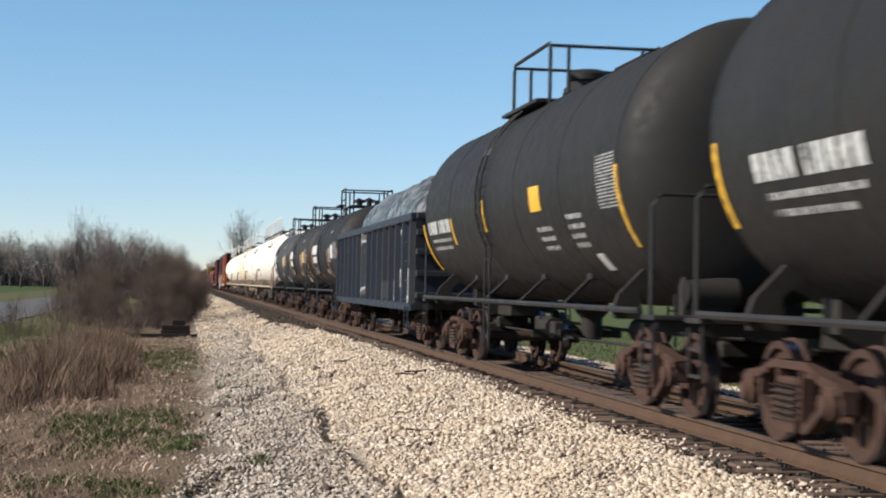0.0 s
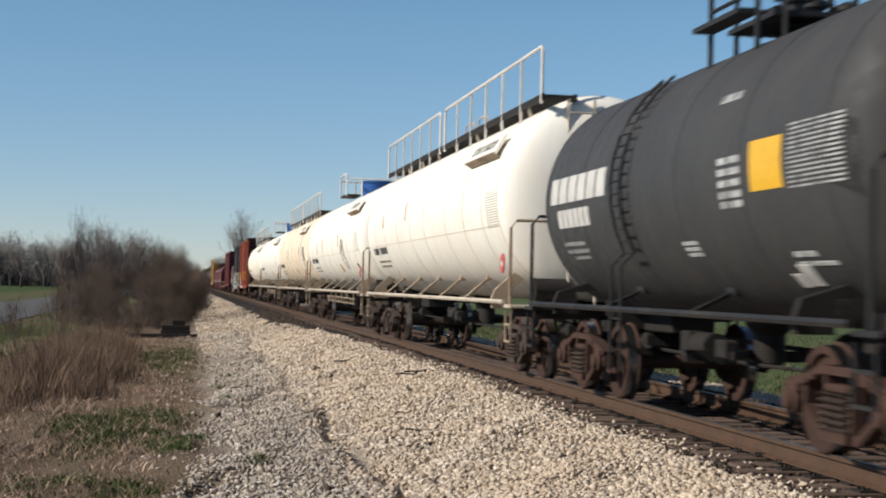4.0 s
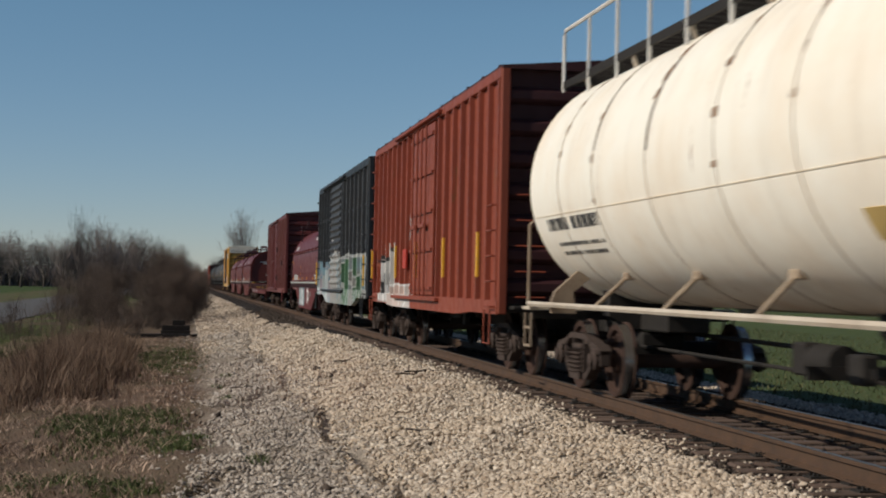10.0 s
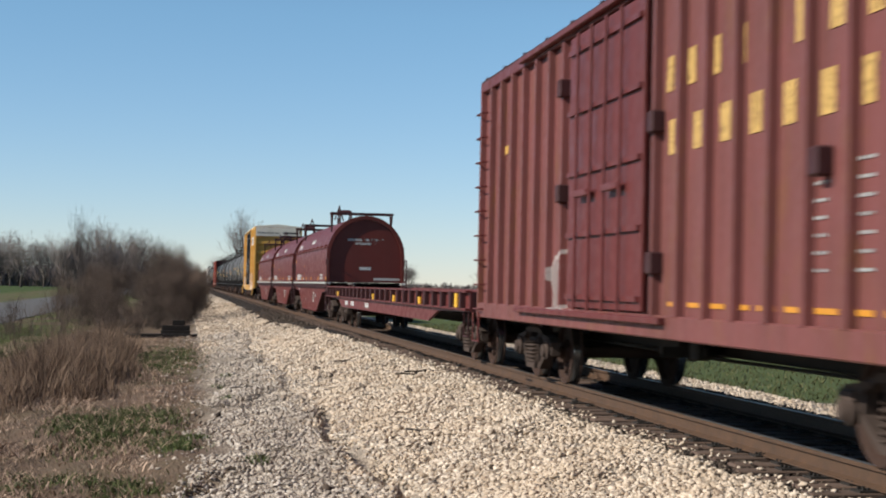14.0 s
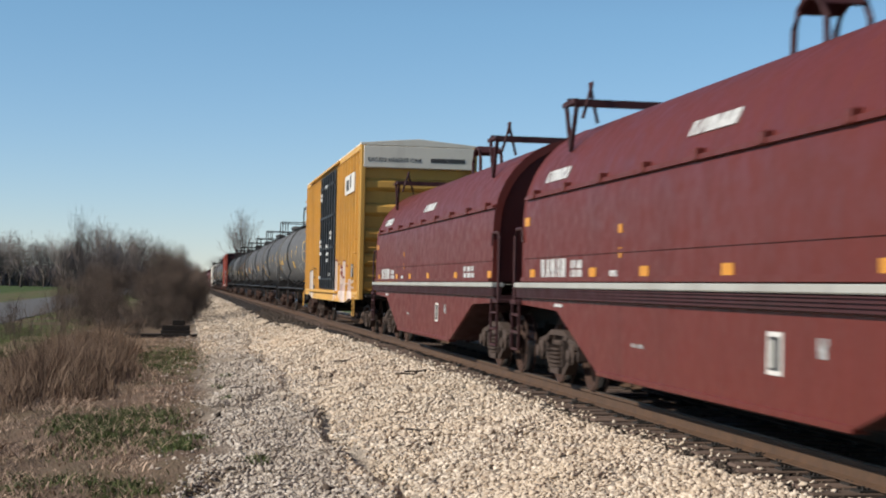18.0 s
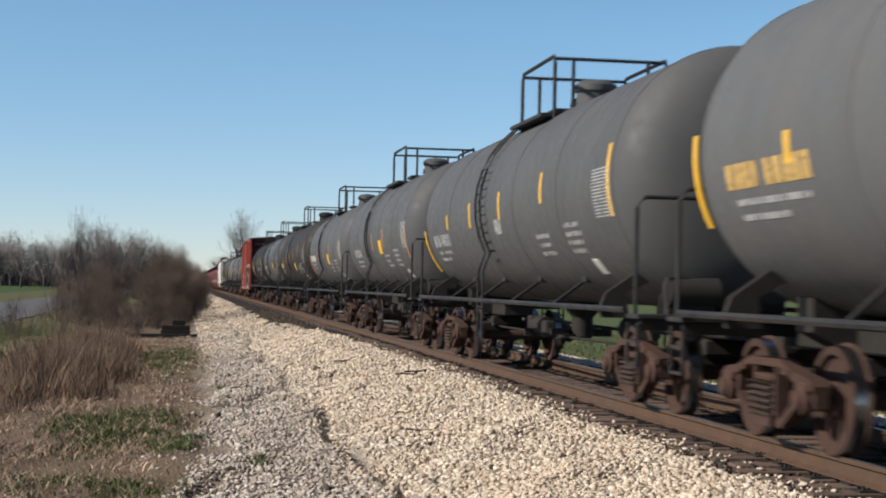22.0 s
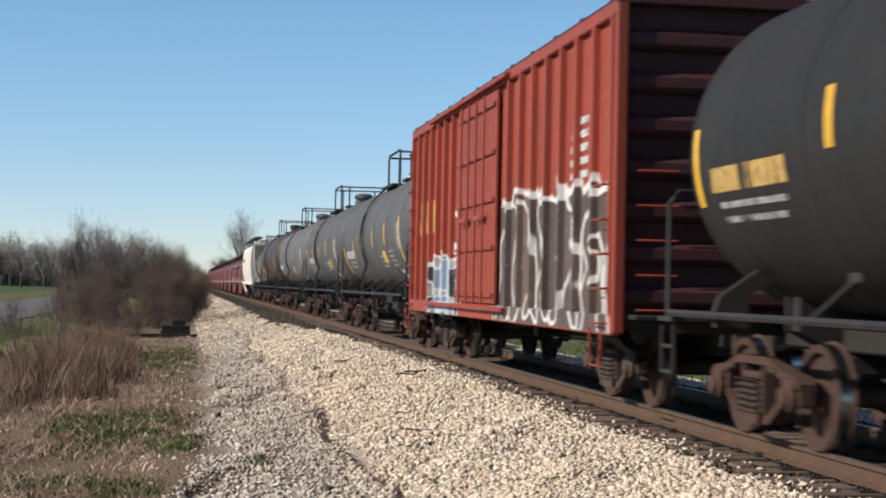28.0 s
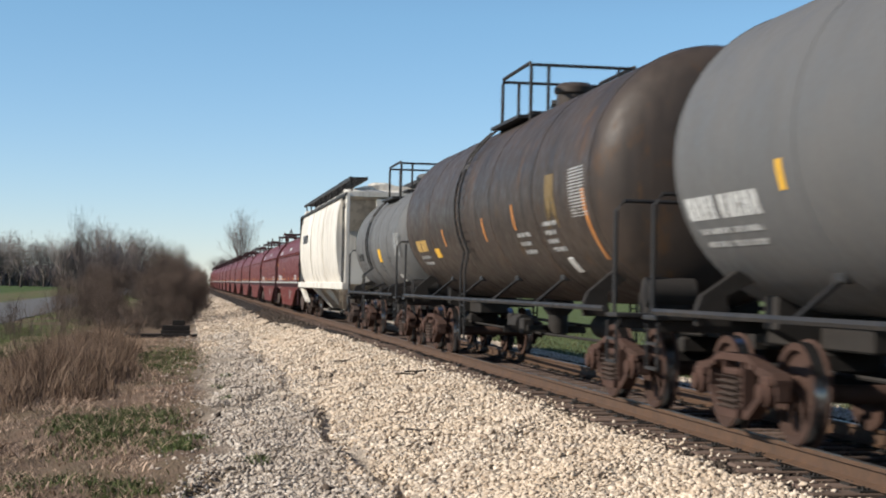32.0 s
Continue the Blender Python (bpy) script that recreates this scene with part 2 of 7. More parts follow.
LETTER_GOLD = stencil("gold_stencil_paint", (0.62, 0.39, 0.12), 8, 0.38)
LETTER_SOLID = plain("white_block_paint", (0.62, 0.60, 0.56), 0.6, 0, 0.45, 5)
GOLD_SOLID = plain("gold_block_paint", (0.60, 0.36, 0.09), 0.6, 0, 0.5, 6)
FADED_GOLD = plain("faded_gold_paint", (0.55, 0.38, 0.14), 0.6, 0, 0.6, 5)
DARK_SOLID = plain("black_block_paint", (0.045, 0.045, 0.045), 0.6, 0, 0.4, 7)


def chart(name, ink, paper):
    """A table of many short printed lines; with no paper colour the paint below shows between the lines."""
    n = Nodes(name, 0.6)
    row = n.ramp(n.math("FRACT", n.math("MULTIPLY", n.axis(2), 26.0)), 0.52, 0.62)
    worn = n.math("MULTIPLY", row, n.ramp(n.noise(16, 2, (0.2, 1.0, 0.5)), 0.36, 0.44))
    if paper:
        n.colour(n.mix(worn, paper, ink))
    else:
        n.colour(ink)
        n.link(n.math("MULTIPLY", worn, 0.6), n.b.inputs["Alpha"])
    return n.mat


CHART = chart("white_data_panel", (0.55, 0.55, 0.53), None)
CHART_GREY = chart("grey_data_panel", (0.46, 0.43, 0.38), None)
CHART_DARK = chart("black_data_panel", (0.42, 0.40, 0.36), (0.03, 0.03, 0.03))
YELLOW_TAPE = plain("yellow_reflective_tape", (0.78, 0.43, 0.035), 0.4, 0, 0.35, 6)
AMBER_TAPE = plain("amber_reflective_tape", (0.60, 0.26, 0.035), 0.45, 0, 0.45, 6)
ORANGE_TAPE = plain("faded_orange_tape", (0.52, 0.21, 0.06), 0.5, 0, 0.45, 6)
RED_PATCH = plain("red_paint_patch", (0.45, 0.05, 0.03), 0.5, 0, 0.3, 6)
SPRAY_DARK = stencil("black_spray_paint", (0.03, 0.03, 0.03), 8, 0.57)
PALE_BLUE = plain("pale_blue_paint", (0.36, 0.44, 0.52), 0.5, 0, 0.3, 6)
BLUE_LID = plain("blue_plastic_cover", (0.03, 0.10, 0.32), 0.4, 0, 0.3, 6)
RED_TAG = plain("red_and_white_tag", (0.55, 0.09, 0.08), 0.5, 0, 0.3, 6)
PALE = (0.72, 0.72, 0.70)
KCS_SIDE = tagged_paint("red_side_with_white_tag", (0.255, 0.060, 0.033), (0.19, 0.05, 0.032),
                        [(0.95, 2.1, 4.2, 6.6, ((0.55, 0.53, 0.5), (0.42, 0.16, 0.1), (0.62, 0.6, 0.56)), (0.05, 0.05, 0.05), 1.0), (0.75, 1.35, 1.6, 5.0, ((0.5, 0.4, 0.35), (0.4, 0.12, 0.08), (0.55, 0.5, 0.46)), PALE, 0.8)], 0.5)
CSX_SIDE = tagged_paint("black_side_with_pastel_tags", (0.036, 0.038, 0.041), (0.065, 0.062, 0.058),
                        [(0.6, 2.15, 2.5, 7.4, ((0.44, 0.47, 0.46), (0.24, 0.37, 0.42), (0.40, 0.35, 0.36)), (0.20, 0.29, 0.33), 0.75), (0.6, 2.35, -0.8, 2.5, ((0.22, 0.20, 0.18), (0.27, 0.25, 0.22), (0.22, 0.28, 0.29)), (0.40, 0.38, 0.35), 0.7),
                         (0.6, 2.3, -7.4, -0.8, ((0.075, 0.15, 0.085), (0.21, 0.29, 0.31), (0.26, 0.25, 0.23)), (0.46, 0.46, 0.44), 0.85)], 0.2)
CN_LOW = tagged_paint("maroon_trough_with_tags", (0.115, 0.025, 0.023), (0.09, 0.03, 0.025),
                      [(0.42, 1.3, 0.3, 3.2, ((0.50, 0.51, 0.50), (0.36, 0.43, 0.44), (0.28, 0.35, 0.36)), (0.05, 0.06, 0.07), 0.42), (0.5, 1.25, -2.3, -0.9, ((0.56, 0.52, 0.50), (0.14, 0.03, 0.028), (0.14, 0.03, 0.028)), (0.14, 0.03, 0.028), 0.34)], 0.0)
WC_SIDE = tagged_paint("maroon_side_with_rust", (0.165, 0.056, 0.052), (0.10, 0.042, 0.032),
                       [(1.0, 1.9, 1.9, 3.0, ((0.2, 0.16, 0.15), (0.14, 0.05, 0.05), (0.14, 0.045, 0.04)), (0.36, 0.31, 0.29), 0.6)], 1.2)
RAIL_YELLOW = (0.57, 0.31, 0.07)
TB_SIDE = tagged_paint("yellow_side_with_tags", (0.57, 0.315, 0.072), (0.43, 0.25, 0.086),
                       [(0.8, 2.35, -6.4, -2.4, ((0.60, 0.53, 0.49), RAIL_YELLOW, RAIL_YELLOW), (0.24, 0.07, 0.06), 0.5), (0.8, 1.5, -8.4, -4.6, ((0.58, 0.46, 0.42), RAIL_YELLOW, RAIL_YELLOW), (0.60, 0.56, 0.52), 0.4),
                        (0.8, 2.25, 4.4, 7.2, ((0.60, 0.56, 0.52), RAIL_YELLOW, RAIL_YELLOW), (0.05, 0.05, 0.05), 0.55)], 0.15)
KB_SIDE = tagged_paint("red_side_with_dark_tags", (0.265, 0.048, 0.028), (0.18, 0.044, 0.03),
                       [(0.85, 2.75, -7.5, -1.2, ((0.085, 0.062, 0.055), (0.075, 0.055, 0.05), (0.10, 0.07, 0.06)), (0.55, 0.53, 0.50), 1.0), (0.8, 1.95, 2.1, 5.2, ((0.24, 0.29, 0.36), (0.42, 0.42, 0.42), (0.07, 0.065, 0.07)), (0.58, 0.58, 0.57), 0.55)], 0.2)
GON_SIDE = tagged_paint("navy_side_with_tags", (0.020, 0.022, 0.028), (0.045, 0.043, 0.042),
                        [(0.7, 2.75, 0.3, 3.9, ((0.30, 0.27, 0.22), (0.24, 0.22, 0.19), (0.035, 0.037, 0.042)), (0.50, 0.50, 0.49), 0.85), (0.7, 1.5, -7.5, 0.6, ((0.05, 0.05, 0.055), (0.03, 0.032, 0.036), (0.26, 0.26, 0.25)), (0.05, 0.05, 0.05), 0.5)], 0.4)
SPILL = tagged_paint("black_tank_with_pale_spills", (0.036, 0.033, 0.031), (0.08, 0.066, 0.052),
                     [(1.4, 3.7, -3.2, 4.5, ((0.03, 0.028, 0.026), (0.20, 0.20, 0.195), (0.03, 0.028, 0.026)), (0.16, 0.16, 0.155), 0.6)], 0.3)


# ---- geometry helpers ----
class Geo:
    """Vertices and faces of one mesh, gathered from simple solids."""

    def __init__(self):
        self.v, self.f, self.smooth = [], [], False

    def add(self, verts, faces):
        k = len(self.v)
        self.v.extend(verts)
        self.f.extend([tuple(i + k for i in q) for q in faces])
        return self

    def box(self, x0, x1, y0, y1, z0, z1, c=0.0):
        if not c:
            vs = [(x, y, z) for x in (x0, x1) for y in (y0, y1) for z in (z0, z1)]
            return self.add(vs, [(0, 1, 3, 2), (4, 6, 7, 5), (0, 4, 5, 1), (2, 3, 7, 6), (0, 2, 6, 4), (1, 5, 7, 3)])
        vs, idx = [], {}
        for i, (x, sx) in enumerate(((x0, 1), (x1, -1))):
            for j, (y, sy) in enumerate(((y0, 1), (y1, -1))):
                for k, (z, sz) in enumerate(((z0, 1), (z1, -1))):
                    for a, p in enumerate(((x, y + sy * c, z + sz * c), (x + sx * c, y, z + sz * c), (x + sx * c, y + sy * c, z))):
                        idx[i, j, k, a] = len(vs)
                        vs.append(p)
        fs = []
        for s in (0, 1):
            fs.append([idx[s, 0, 0, 0], idx[s, 0, 1, 0], idx[s, 1, 1, 0], idx[s, 1, 0, 0]][:: 1 if s == 0 else -1])
            fs.append([idx[0, s, 0, 1], idx[1, s, 0, 1], idx[1, s, 1, 1], idx[0, s, 1, 1]][:: 1 if s == 0 else -1])
            fs.append([idx[0, 0, s, 2], idx[0, 1, s, 2], idx[1, 1, s, 2], idx[1, 0, s, 2]][:: 1 if s == 0 else -1])
        for i in (0, 1):
            for j in (0, 1):
                flip = 1 if i == j else -1
                fs.append([idx[i, j, 0, 0], idx[i, j, 0, 1], idx[i, j, 1, 1], idx[i, j, 1, 0]][::-flip])
                fs.append([idx[0, i, j, 1], idx[0, i, j, 2], idx[1, i, j, 2], idx[1, i, j, 1]][::flip * -1])
                fs.append([idx[i, 0, j, 0], idx[i, 1, j, 0], idx[i, 1, j, 2], idx[i, 0, j, 2]][::-flip])
                for k in (0, 1):
                    fs.append([idx[i, j, k, 0], idx[i, j, k, 1], idx[i, j, k, 2]][:: 1 if (i + j + k) % 2 else -1])
        return self.add(vs, [tuple(q) for q in fs])

    def beam(self, p, q, w, h=None, up=(0, 0, 1)):
        """A bar of rectangular section from p to q, w wide across and h along up."""
        h = h or w
        p, q = Vector(p), Vector(q)
        d = (q - p).normalized()
        u = Vector(up)
        if abs(d.dot(u)) > 0.98:
            u = Vector((1, 0, 0))
        s = d.cross(u).normalized()
        u = s.cross(d)
        vs = [tuple(e + s * (a * w / 2) + u * (b * h / 2)) for e in (p, q) for a, b in ((-1, -1), (1, -1), (1, 1), (-1, 1))]
        return self.add(vs, [(3, 2, 1, 0), (4, 5, 6, 7), (0, 1, 5, 4), (1, 2, 6, 5), (2, 3, 7, 6), (3, 0, 4, 7)])

    def tube(self, pts, r, seg=6, caps=True):
        """A round bar bent through the points."""
        pts = [Vector(p) for p in pts]
        rings = []
        for i, p in enumerate(pts):
            d = (pts[min(i + 1, len(pts) - 1)] - pts[max(i - 1, 0)]).normalized()
            u = Vector((0, 0, 1)) if abs(d.z) < 0.9 else Vector((1, 0, 0))
            s = d.cross(u).normalized()
            u = s.cross(d)
            rings.append([tuple(p + (s * math.cos(a) + u * math.sin(a)) * r) for a in [2 * math.pi * k / seg for k in range(seg)]])
        vs = [q for ring in rings for q in ring]
        fs = [(i * seg + k, i * seg + (k + 1) % seg, (i + 1) * seg + (k + 1) % seg, (i + 1) * seg + k) for i in range(len(pts) - 1) for k in range(seg)]
        if caps:
            fs += [tuple(range(seg))[::-1], tuple((len(pts) - 1) * seg + k for k in range(seg))]
        return self.add(vs, fs)

    def lathe(self, profile, axis, centre, seg=32, caps=True):
        """A turned body: profile of (distance along, radius) about an axis 'x', 'y' or 'z' through centre."""
        vs, fs = [], []
        for a, r in profile:
            for k in range(seg):
                t = 2 * math.pi * k / seg
                p, q = r * math.cos(t), r * math.sin(t)
                o = {"x": (a, p, q), "y": (q, a, p), "z": (p, q, a)}[axis]
                vs.append(tuple(o[i] + centre[i] for i in range(3)))
        for i in range(len(profile) - 1):
            for k in range(seg):
                fs.append((i * seg + k, i * seg + (k + 1) % seg, (i + 1) * seg + (k + 1) % seg, (i + 1) * seg + k))
        if caps:
            fs += [tuple(range(seg))[::-1], tuple((len(profile) - 1) * seg + k for k in range(seg))]
        return self.add(vs, fs)

    def slab(self, outline, axis, lo, hi):
        """A plate: an outline of 2D points (in the other two axes' order) given thickness along axis."""
        n = len(outline)

        def at(p, d):
            return {"x": (d, p[0], p[1]), "y": (p[0], d, p[1]), "z": (p[0], p[1], d)}[axis]

        vs = [at(p, lo) for p in outline] + [at(p, hi) for p in outline]
        fs = [tuple(range(n))[::-1], tuple(range(n, 2 * n))] + [(i, (i + 1) % n, n + (i + 1) % n, n + i) for i in range(n)]
        return self.add(vs, fs)

    def skin(self, r, cz, y0, y1, a0, a1, lift=0.006, side=-1, n=8):
        """A patch lying on a tank's shell; angles in degrees above the horizontal, side -1 or 1."""
        vs = []
        for k in range(n + 1):
            a = radians(a0 + (a1 - a0) * k / n)
            for y in (y0, y1):
                for q in (r - 0.01, r + lift):
                    vs.append((side * q * math.cos(a), y, cz + q * math.sin(a)))
        fs = []
        for k in range(n):
            i = 4 * k
            fs += [(i + 1, i + 3, i + 7, i + 5), (i, i + 4, i + 6, i + 2), (i, i + 1, i + 5, i + 4), (i + 2, i + 6, i + 7, i + 3)]
        fs += [(0, 2, 3, 1), (4 * n, 4 * n + 1, 4 * n + 3, 4 * n + 2)]
        return self.add(vs, fs)

    def mesh(self, name, material, smooth=False):
        me = bpy.data.meshes.new(name)
        me.from_pydata(self.v, [], self.f)
        me.materials.append(material)
        if smooth:
            me.polygons.foreach_set("use_smooth", [True] * len(me.polygons))
            me.set_sharp_from_angle(angle=radians(38))
        me.update()
        return me


def fixed(me):
    """Make the faces of a mesh point outwards."""
    bm = bmesh.new()
    bm.from_mesh(me)
    bmesh.ops.recalc_face_normals(bm, faces=bm.faces)
    bm.to_mesh(me)
    bm.free()
    return me


def part(name, geo, material, parent, label="", at=None, smooth=False):
    """Links a mesh (a Geo, or mesh data to share) as one part under a thing or a part."""
    if isinstance(geo, Geo):
        geo = fixed(geo.mesh(name, material, smooth))
    ob = new(name, geo)
    ob.parent = parent
    if at is not None:
        ob.matrix_basis = at
    return tagged(ob, label)


SHARED = {}


def shared(key, make):
    """Mesh data that many parts use, made once."""
    if key not in SHARED:
        geo, material, smooth = make()
        SHARED[key] = fixed(geo.mesh(key[0] if isinstance(key, tuple) else key, material, smooth))
    return SHARED[key]


def thing(name, label, category, group="", at=None):
    ob = new(name)
    ob.empty_display_size = 0.5
    if at is not None:
        ob.matrix_basis = at
    return tagged(ob, label, category, group)


def arc(cx, cz, r, a0, a1, n, y=0.0, plane="xz"):
    out = []
    for k in range(n + 1):
        a = radians(a0 + (a1 - a0) * k / n)
        p, q = cx + r * math.cos(a), cz + r * math.sin(a)
        out.append((p, y, q) if plane == "xz" else (y, p, q))
    return out


# ---- running gear ----
WHEEL_R = 0.457
ROLLING = []   # every wheelset, with its car's place along the train


def wheel_mesh():
    g = Geo()
    g.lathe([(-0.075, 0.11), (-0.075, 0.15), (-0.02, 0.17), (-0.015, 0.36), (-0.07, 0.385), (-0.07, 0.452), (0.055, 0.458), (0.062, 0.485), (0.085, 0.485),
             (0.088, 0.39), (0.035, 0.365), (0.03, 0.17), (0.075, 0.15), (0.075, 0.11)], "x", (0, 0, 0), 32)
    g.box(-0.085, -0.02, 0.22, 0.3, -0.05, 0.05)
    return g, WHEEL_MAT, True


def tread_mesh():
    g = Geo()
    g.lathe([(-0.058, 0.44), (-0.058, 0.4535), (0.05, 0.4605), (0.05, 0.44)], "x", (0, 0, 0), 32, caps=False)
    return g, TREAD, True


def axle_mesh():
    g = Geo()
    g.lathe([(-1.0, 0.05), (-1.0, 0.07), (-0.8, 0.08), (-0.6, 0.085), (0.6, 0.085), (0.8, 0.08), (1.0, 0.07), (1.0, 0.05)], "x", (0, 0, 0), 14)
    return g, WHEEL_MAT, True


def side_frame_mesh(mat):
    """The cast frame of a three-piece truck, seen from the side: top chord, pedestal jaws, columns and dropped spring seat."""
    g = Geo()
    top = [(-1.10, 0.58), (-1.0, 0.64), (-0.66, 0.68), (-0.36, 0.77), (0.36, 0.77), (0.66, 0.68), (1.0, 0.64), (1.10, 0.58)]
    low = [(1.10, 0.53), (0.98, 0.57), (0.66, 0.60), (0.36, 0.70), (-0.36, 0.70), (-0.66, 0.60), (-0.98, 0.57), (-1.10, 0.53)]
    g.slab(top + low, "x", -0.08, 0.08)
    for s in (-1, 1):
        g.slab([(s * 1.10, 0.58), (s * 1.10, 0.40), (s * 1.06, 0.38), (s * 1.03, 0.56)], "x", -0.06, 0.06)
        g.slab([(s * 0.74, 0.61), (s * 0.73, 0.38), (s * 0.68, 0.36), (s * 0.65, 0.62)], "x", -0.06, 0.06)
        g.slab([(s * 0.70, 0.45), (s * 0.69, 0.37), (s * 0.40, 0.19), (s * 0.26, 0.17), (s * 0.26, 0.25), (s * 0.38, 0.27)], "x", -0.07, 0.07)
        g.slab([(s * 0.235, 0.72), (s * 0.235, 0.22), (s * 0.275, 0.22), (s * 0.285, 0.72)], "x", -0.05, 0.07)
        g.box(0.075, 0.10, s * 0.52 - 0.08, s * 0.52 + 0.08, 0.645, 0.69)
    g.slab([(-0.28, 0.27), (0.28, 0.27), (0.26, 0.18), (-0.26, 0.18)], "x", -0.10, 0.12)
    g.box(-0.10, 0.10, -0.22, 0.22, 0.56, 0.63, 0.02)
    return g, mat, False


def spring_mesh():
    g = Geo()
    for px in (-0.07, 0.06):
        pts = [(px + 0.062 * math.cos(a), 0.062 * math.sin(a), 0.275 + 0.285 * a / (2 * math.pi * 5)) for a in np.linspace(0, 2 * math.pi * 5, 41)]
        g.tube(pts, 0.013, 5)
    return g, TRUCK_GREY, True


def cap_mesh(mat):
    g = Geo()
    g.lathe([(-0.05, 0.12), (0.03, 0.125), (0.05, 0.09), (0.085, 0.085), (0.095, 0.04)], "x", (0, 0, 0), 16)
    g.box(-0.05, 0.04, -0.13, 0.13, 0.06, 0.15, 0.015)
    return g, mat, True


def far_truck_mesh():
    g = Geo()
    for s in (-1, 1):
        g.slab([(-1.1, 0.6), (-0.5, 0.8), (0.5, 0.8), (1.1, 0.6), (0.9, 0.45), (0.3, 0.2), (-0.3, 0.2), (-0.9, 0.45)], "x", s * 1.0 - 0.08, s * 1.0 + 0.08)
        for k in (-0.89, 0.89):
            g.lathe([(s * 0.755 - 0.06, 0.1), (s * 0.755 - 0.06, 0.457), (s * 0.755 + 0.06, 0.457), (s * 0.755 + 0.06, 0.1)], "x", (0, k, WHEEL_R), 18)
    return g, TRUCK_GREY, False


def truck(car, y, u, mat=None, far=False):
    """One four-wheel truck at y along the car: frames with springs and bearings, wheelsets, bolster."""
    mat = mat or TRUCK_RUST
    if far:
        part("truck", shared("far_truck", far_truck_mesh), None, car, "", pose(0, y, 0))
        return
    for s in (-1, 1):
        fr = part("side_frame", shared(("side_frame", mat.name), lambda: side_frame_mesh(mat)), None, car, "", pose(s * 1.0, y, 0, 0, 0, 0 if s > 0 else 180))
        for k in (-0.17, 0, 0.17):
            part("spring", shared("spring", spring_mesh), None, fr, "", pose(0.03, k, 0))
        for k in (-0.89, 0.89):
            part("bearing_cap", shared(("bearing_cap", mat.name), lambda: cap_mesh(mat)), None, fr, "", pose(0.07, k, WHEEL_R))
    for k in (-0.89, 0.89):
        ax = part("wheelset", shared("axle", axle_mesh), None, car, "", pose(0, y + k, WHEEL_R))
        for s in (-1, 1):
            wh = part("wheel", shared("wheel", wheel_mesh), None, ax, "", pose(s * 0.755, 0, 0, 0, 0, 0 if s < 0 else 180))
            wh["label"] = "dark steel wheel with a bright worn tread"
            tr = part("tread", shared("tread", tread_mesh), None, ax, "polished steel tread", pose(s * 0.755, 0, 0, 0, 0, 0 if s < 0 else 180))
        ROLLING.append((ax, u, y + k))
    def bolster():
        g = Geo()
        g.box(-0.95, 0.95, -0.18, 0.18, 0.42, 0.68, 0.03)
        g.box(-0.3, 0.3, -0.28, 0.28, 0.6, 0.8, 0.03)
        for s in (-1, 1):
            g.beam((-0.85, s * 0.42, 0.42), (0.85, s * 0.42, 0.42), 0.1, 0.14)
            for q in (-1, 1):
                g.box(q * 0.72 - 0.06, q * 0.72 + 0.06, s * 0.38 - 0.05, s * 0.38 + 0.05, 0.3, 0.58, 0.015)
        return g, UNDER, False
    part("bolster", shared("bolster", bolster), None, car, "", pose(0, y, 0))


def coupler(car, y_end, d):
    """Drawbar and knuckle at one end; d is -1 for the leading end."""
    def make():
        g = Geo()
        g.box(-0.09, 0.09, -0.75, -0.2, 0.78, 0.95, 0.02)
        g.slab([(-0.16, -0.24), (0.15, -0.24), (0.19, -0.05), (0.05, 0.02), (0.03, -0.08), (-0.1, -0.07), (-0.14, 0.03)], "z", 0.74, 0.99)
        g.tube([(0.25, -0.5, 0.78), (0.27, -0.3, 0.62), (0.2, -0.1, 0.45), (0.12, 0.0, 0.42)], 0.022, 6)
        return g, UNDER, False
    part("coupler", shared("coupler", make), None, car, "", pose(0, y_end, 0, 0, 0, 0 if d > 0 else 180))


def pipe_part(name, pts, r, mat, car, label="", seg=6):
    return part(name, Geo().tube(pts, r, seg), mat, car, label, smooth=True)


def under_clutter(car, L, mat, cz=0.75):
    """Brake cylinder, reservoir, valve, rods and rigging below the body."""
    g = Geo()
    g.lathe([(-0.6, 0.1), (-0.55, 0.2), (0.4, 0.2), (0.45, 0.1)], "y", (0.55, -1.0, cz), 14)
    part("air_reservoir", g, UNDER, car, smooth=True)
    g = Geo()
    g.lathe([(-0.3, 0.06), (-0.3, 0.15), (0.25, 0.15), (0.3, 0.06)], "y", (-0.55, 0.6, cz), 14)
    g.box(-0.65, -0.45, 0.95, 1.25, cz - 0.15, cz + 0.15, 0.02)
    part("brake_cylinder", g, UNDER, car, smooth=True)
    pipe_part("brake_rod", [(-0.3, -L / 2 + 2.4, 0.62), (-0.35, 0, 0.6), (-0.3, L / 2 - 2.4, 0.62)], 0.022, UNDER, car)
    pipe_part("train_line", [(0.35, -L / 2 + 0.9, 0.8), (0.4, 0, 0.74), (0.35, L / 2 - 0.9, 0.8)], 0.03, UNDER, car)
    g = Geo()
    g.beam((-0.9, 0.3, 0.66), (0.5, 0.3, 0.66), 0.05, 0.12)
    g.beam((-0.7, -0.6, 0.7), (0.6, 1.6, 0.68), 0.04, 0.08)
    g.box(-0.75, -0.6, -0.5, -0.2, 0.6, 0.85, 0.02)
    part("brake_rigging", g, UNDER, car)


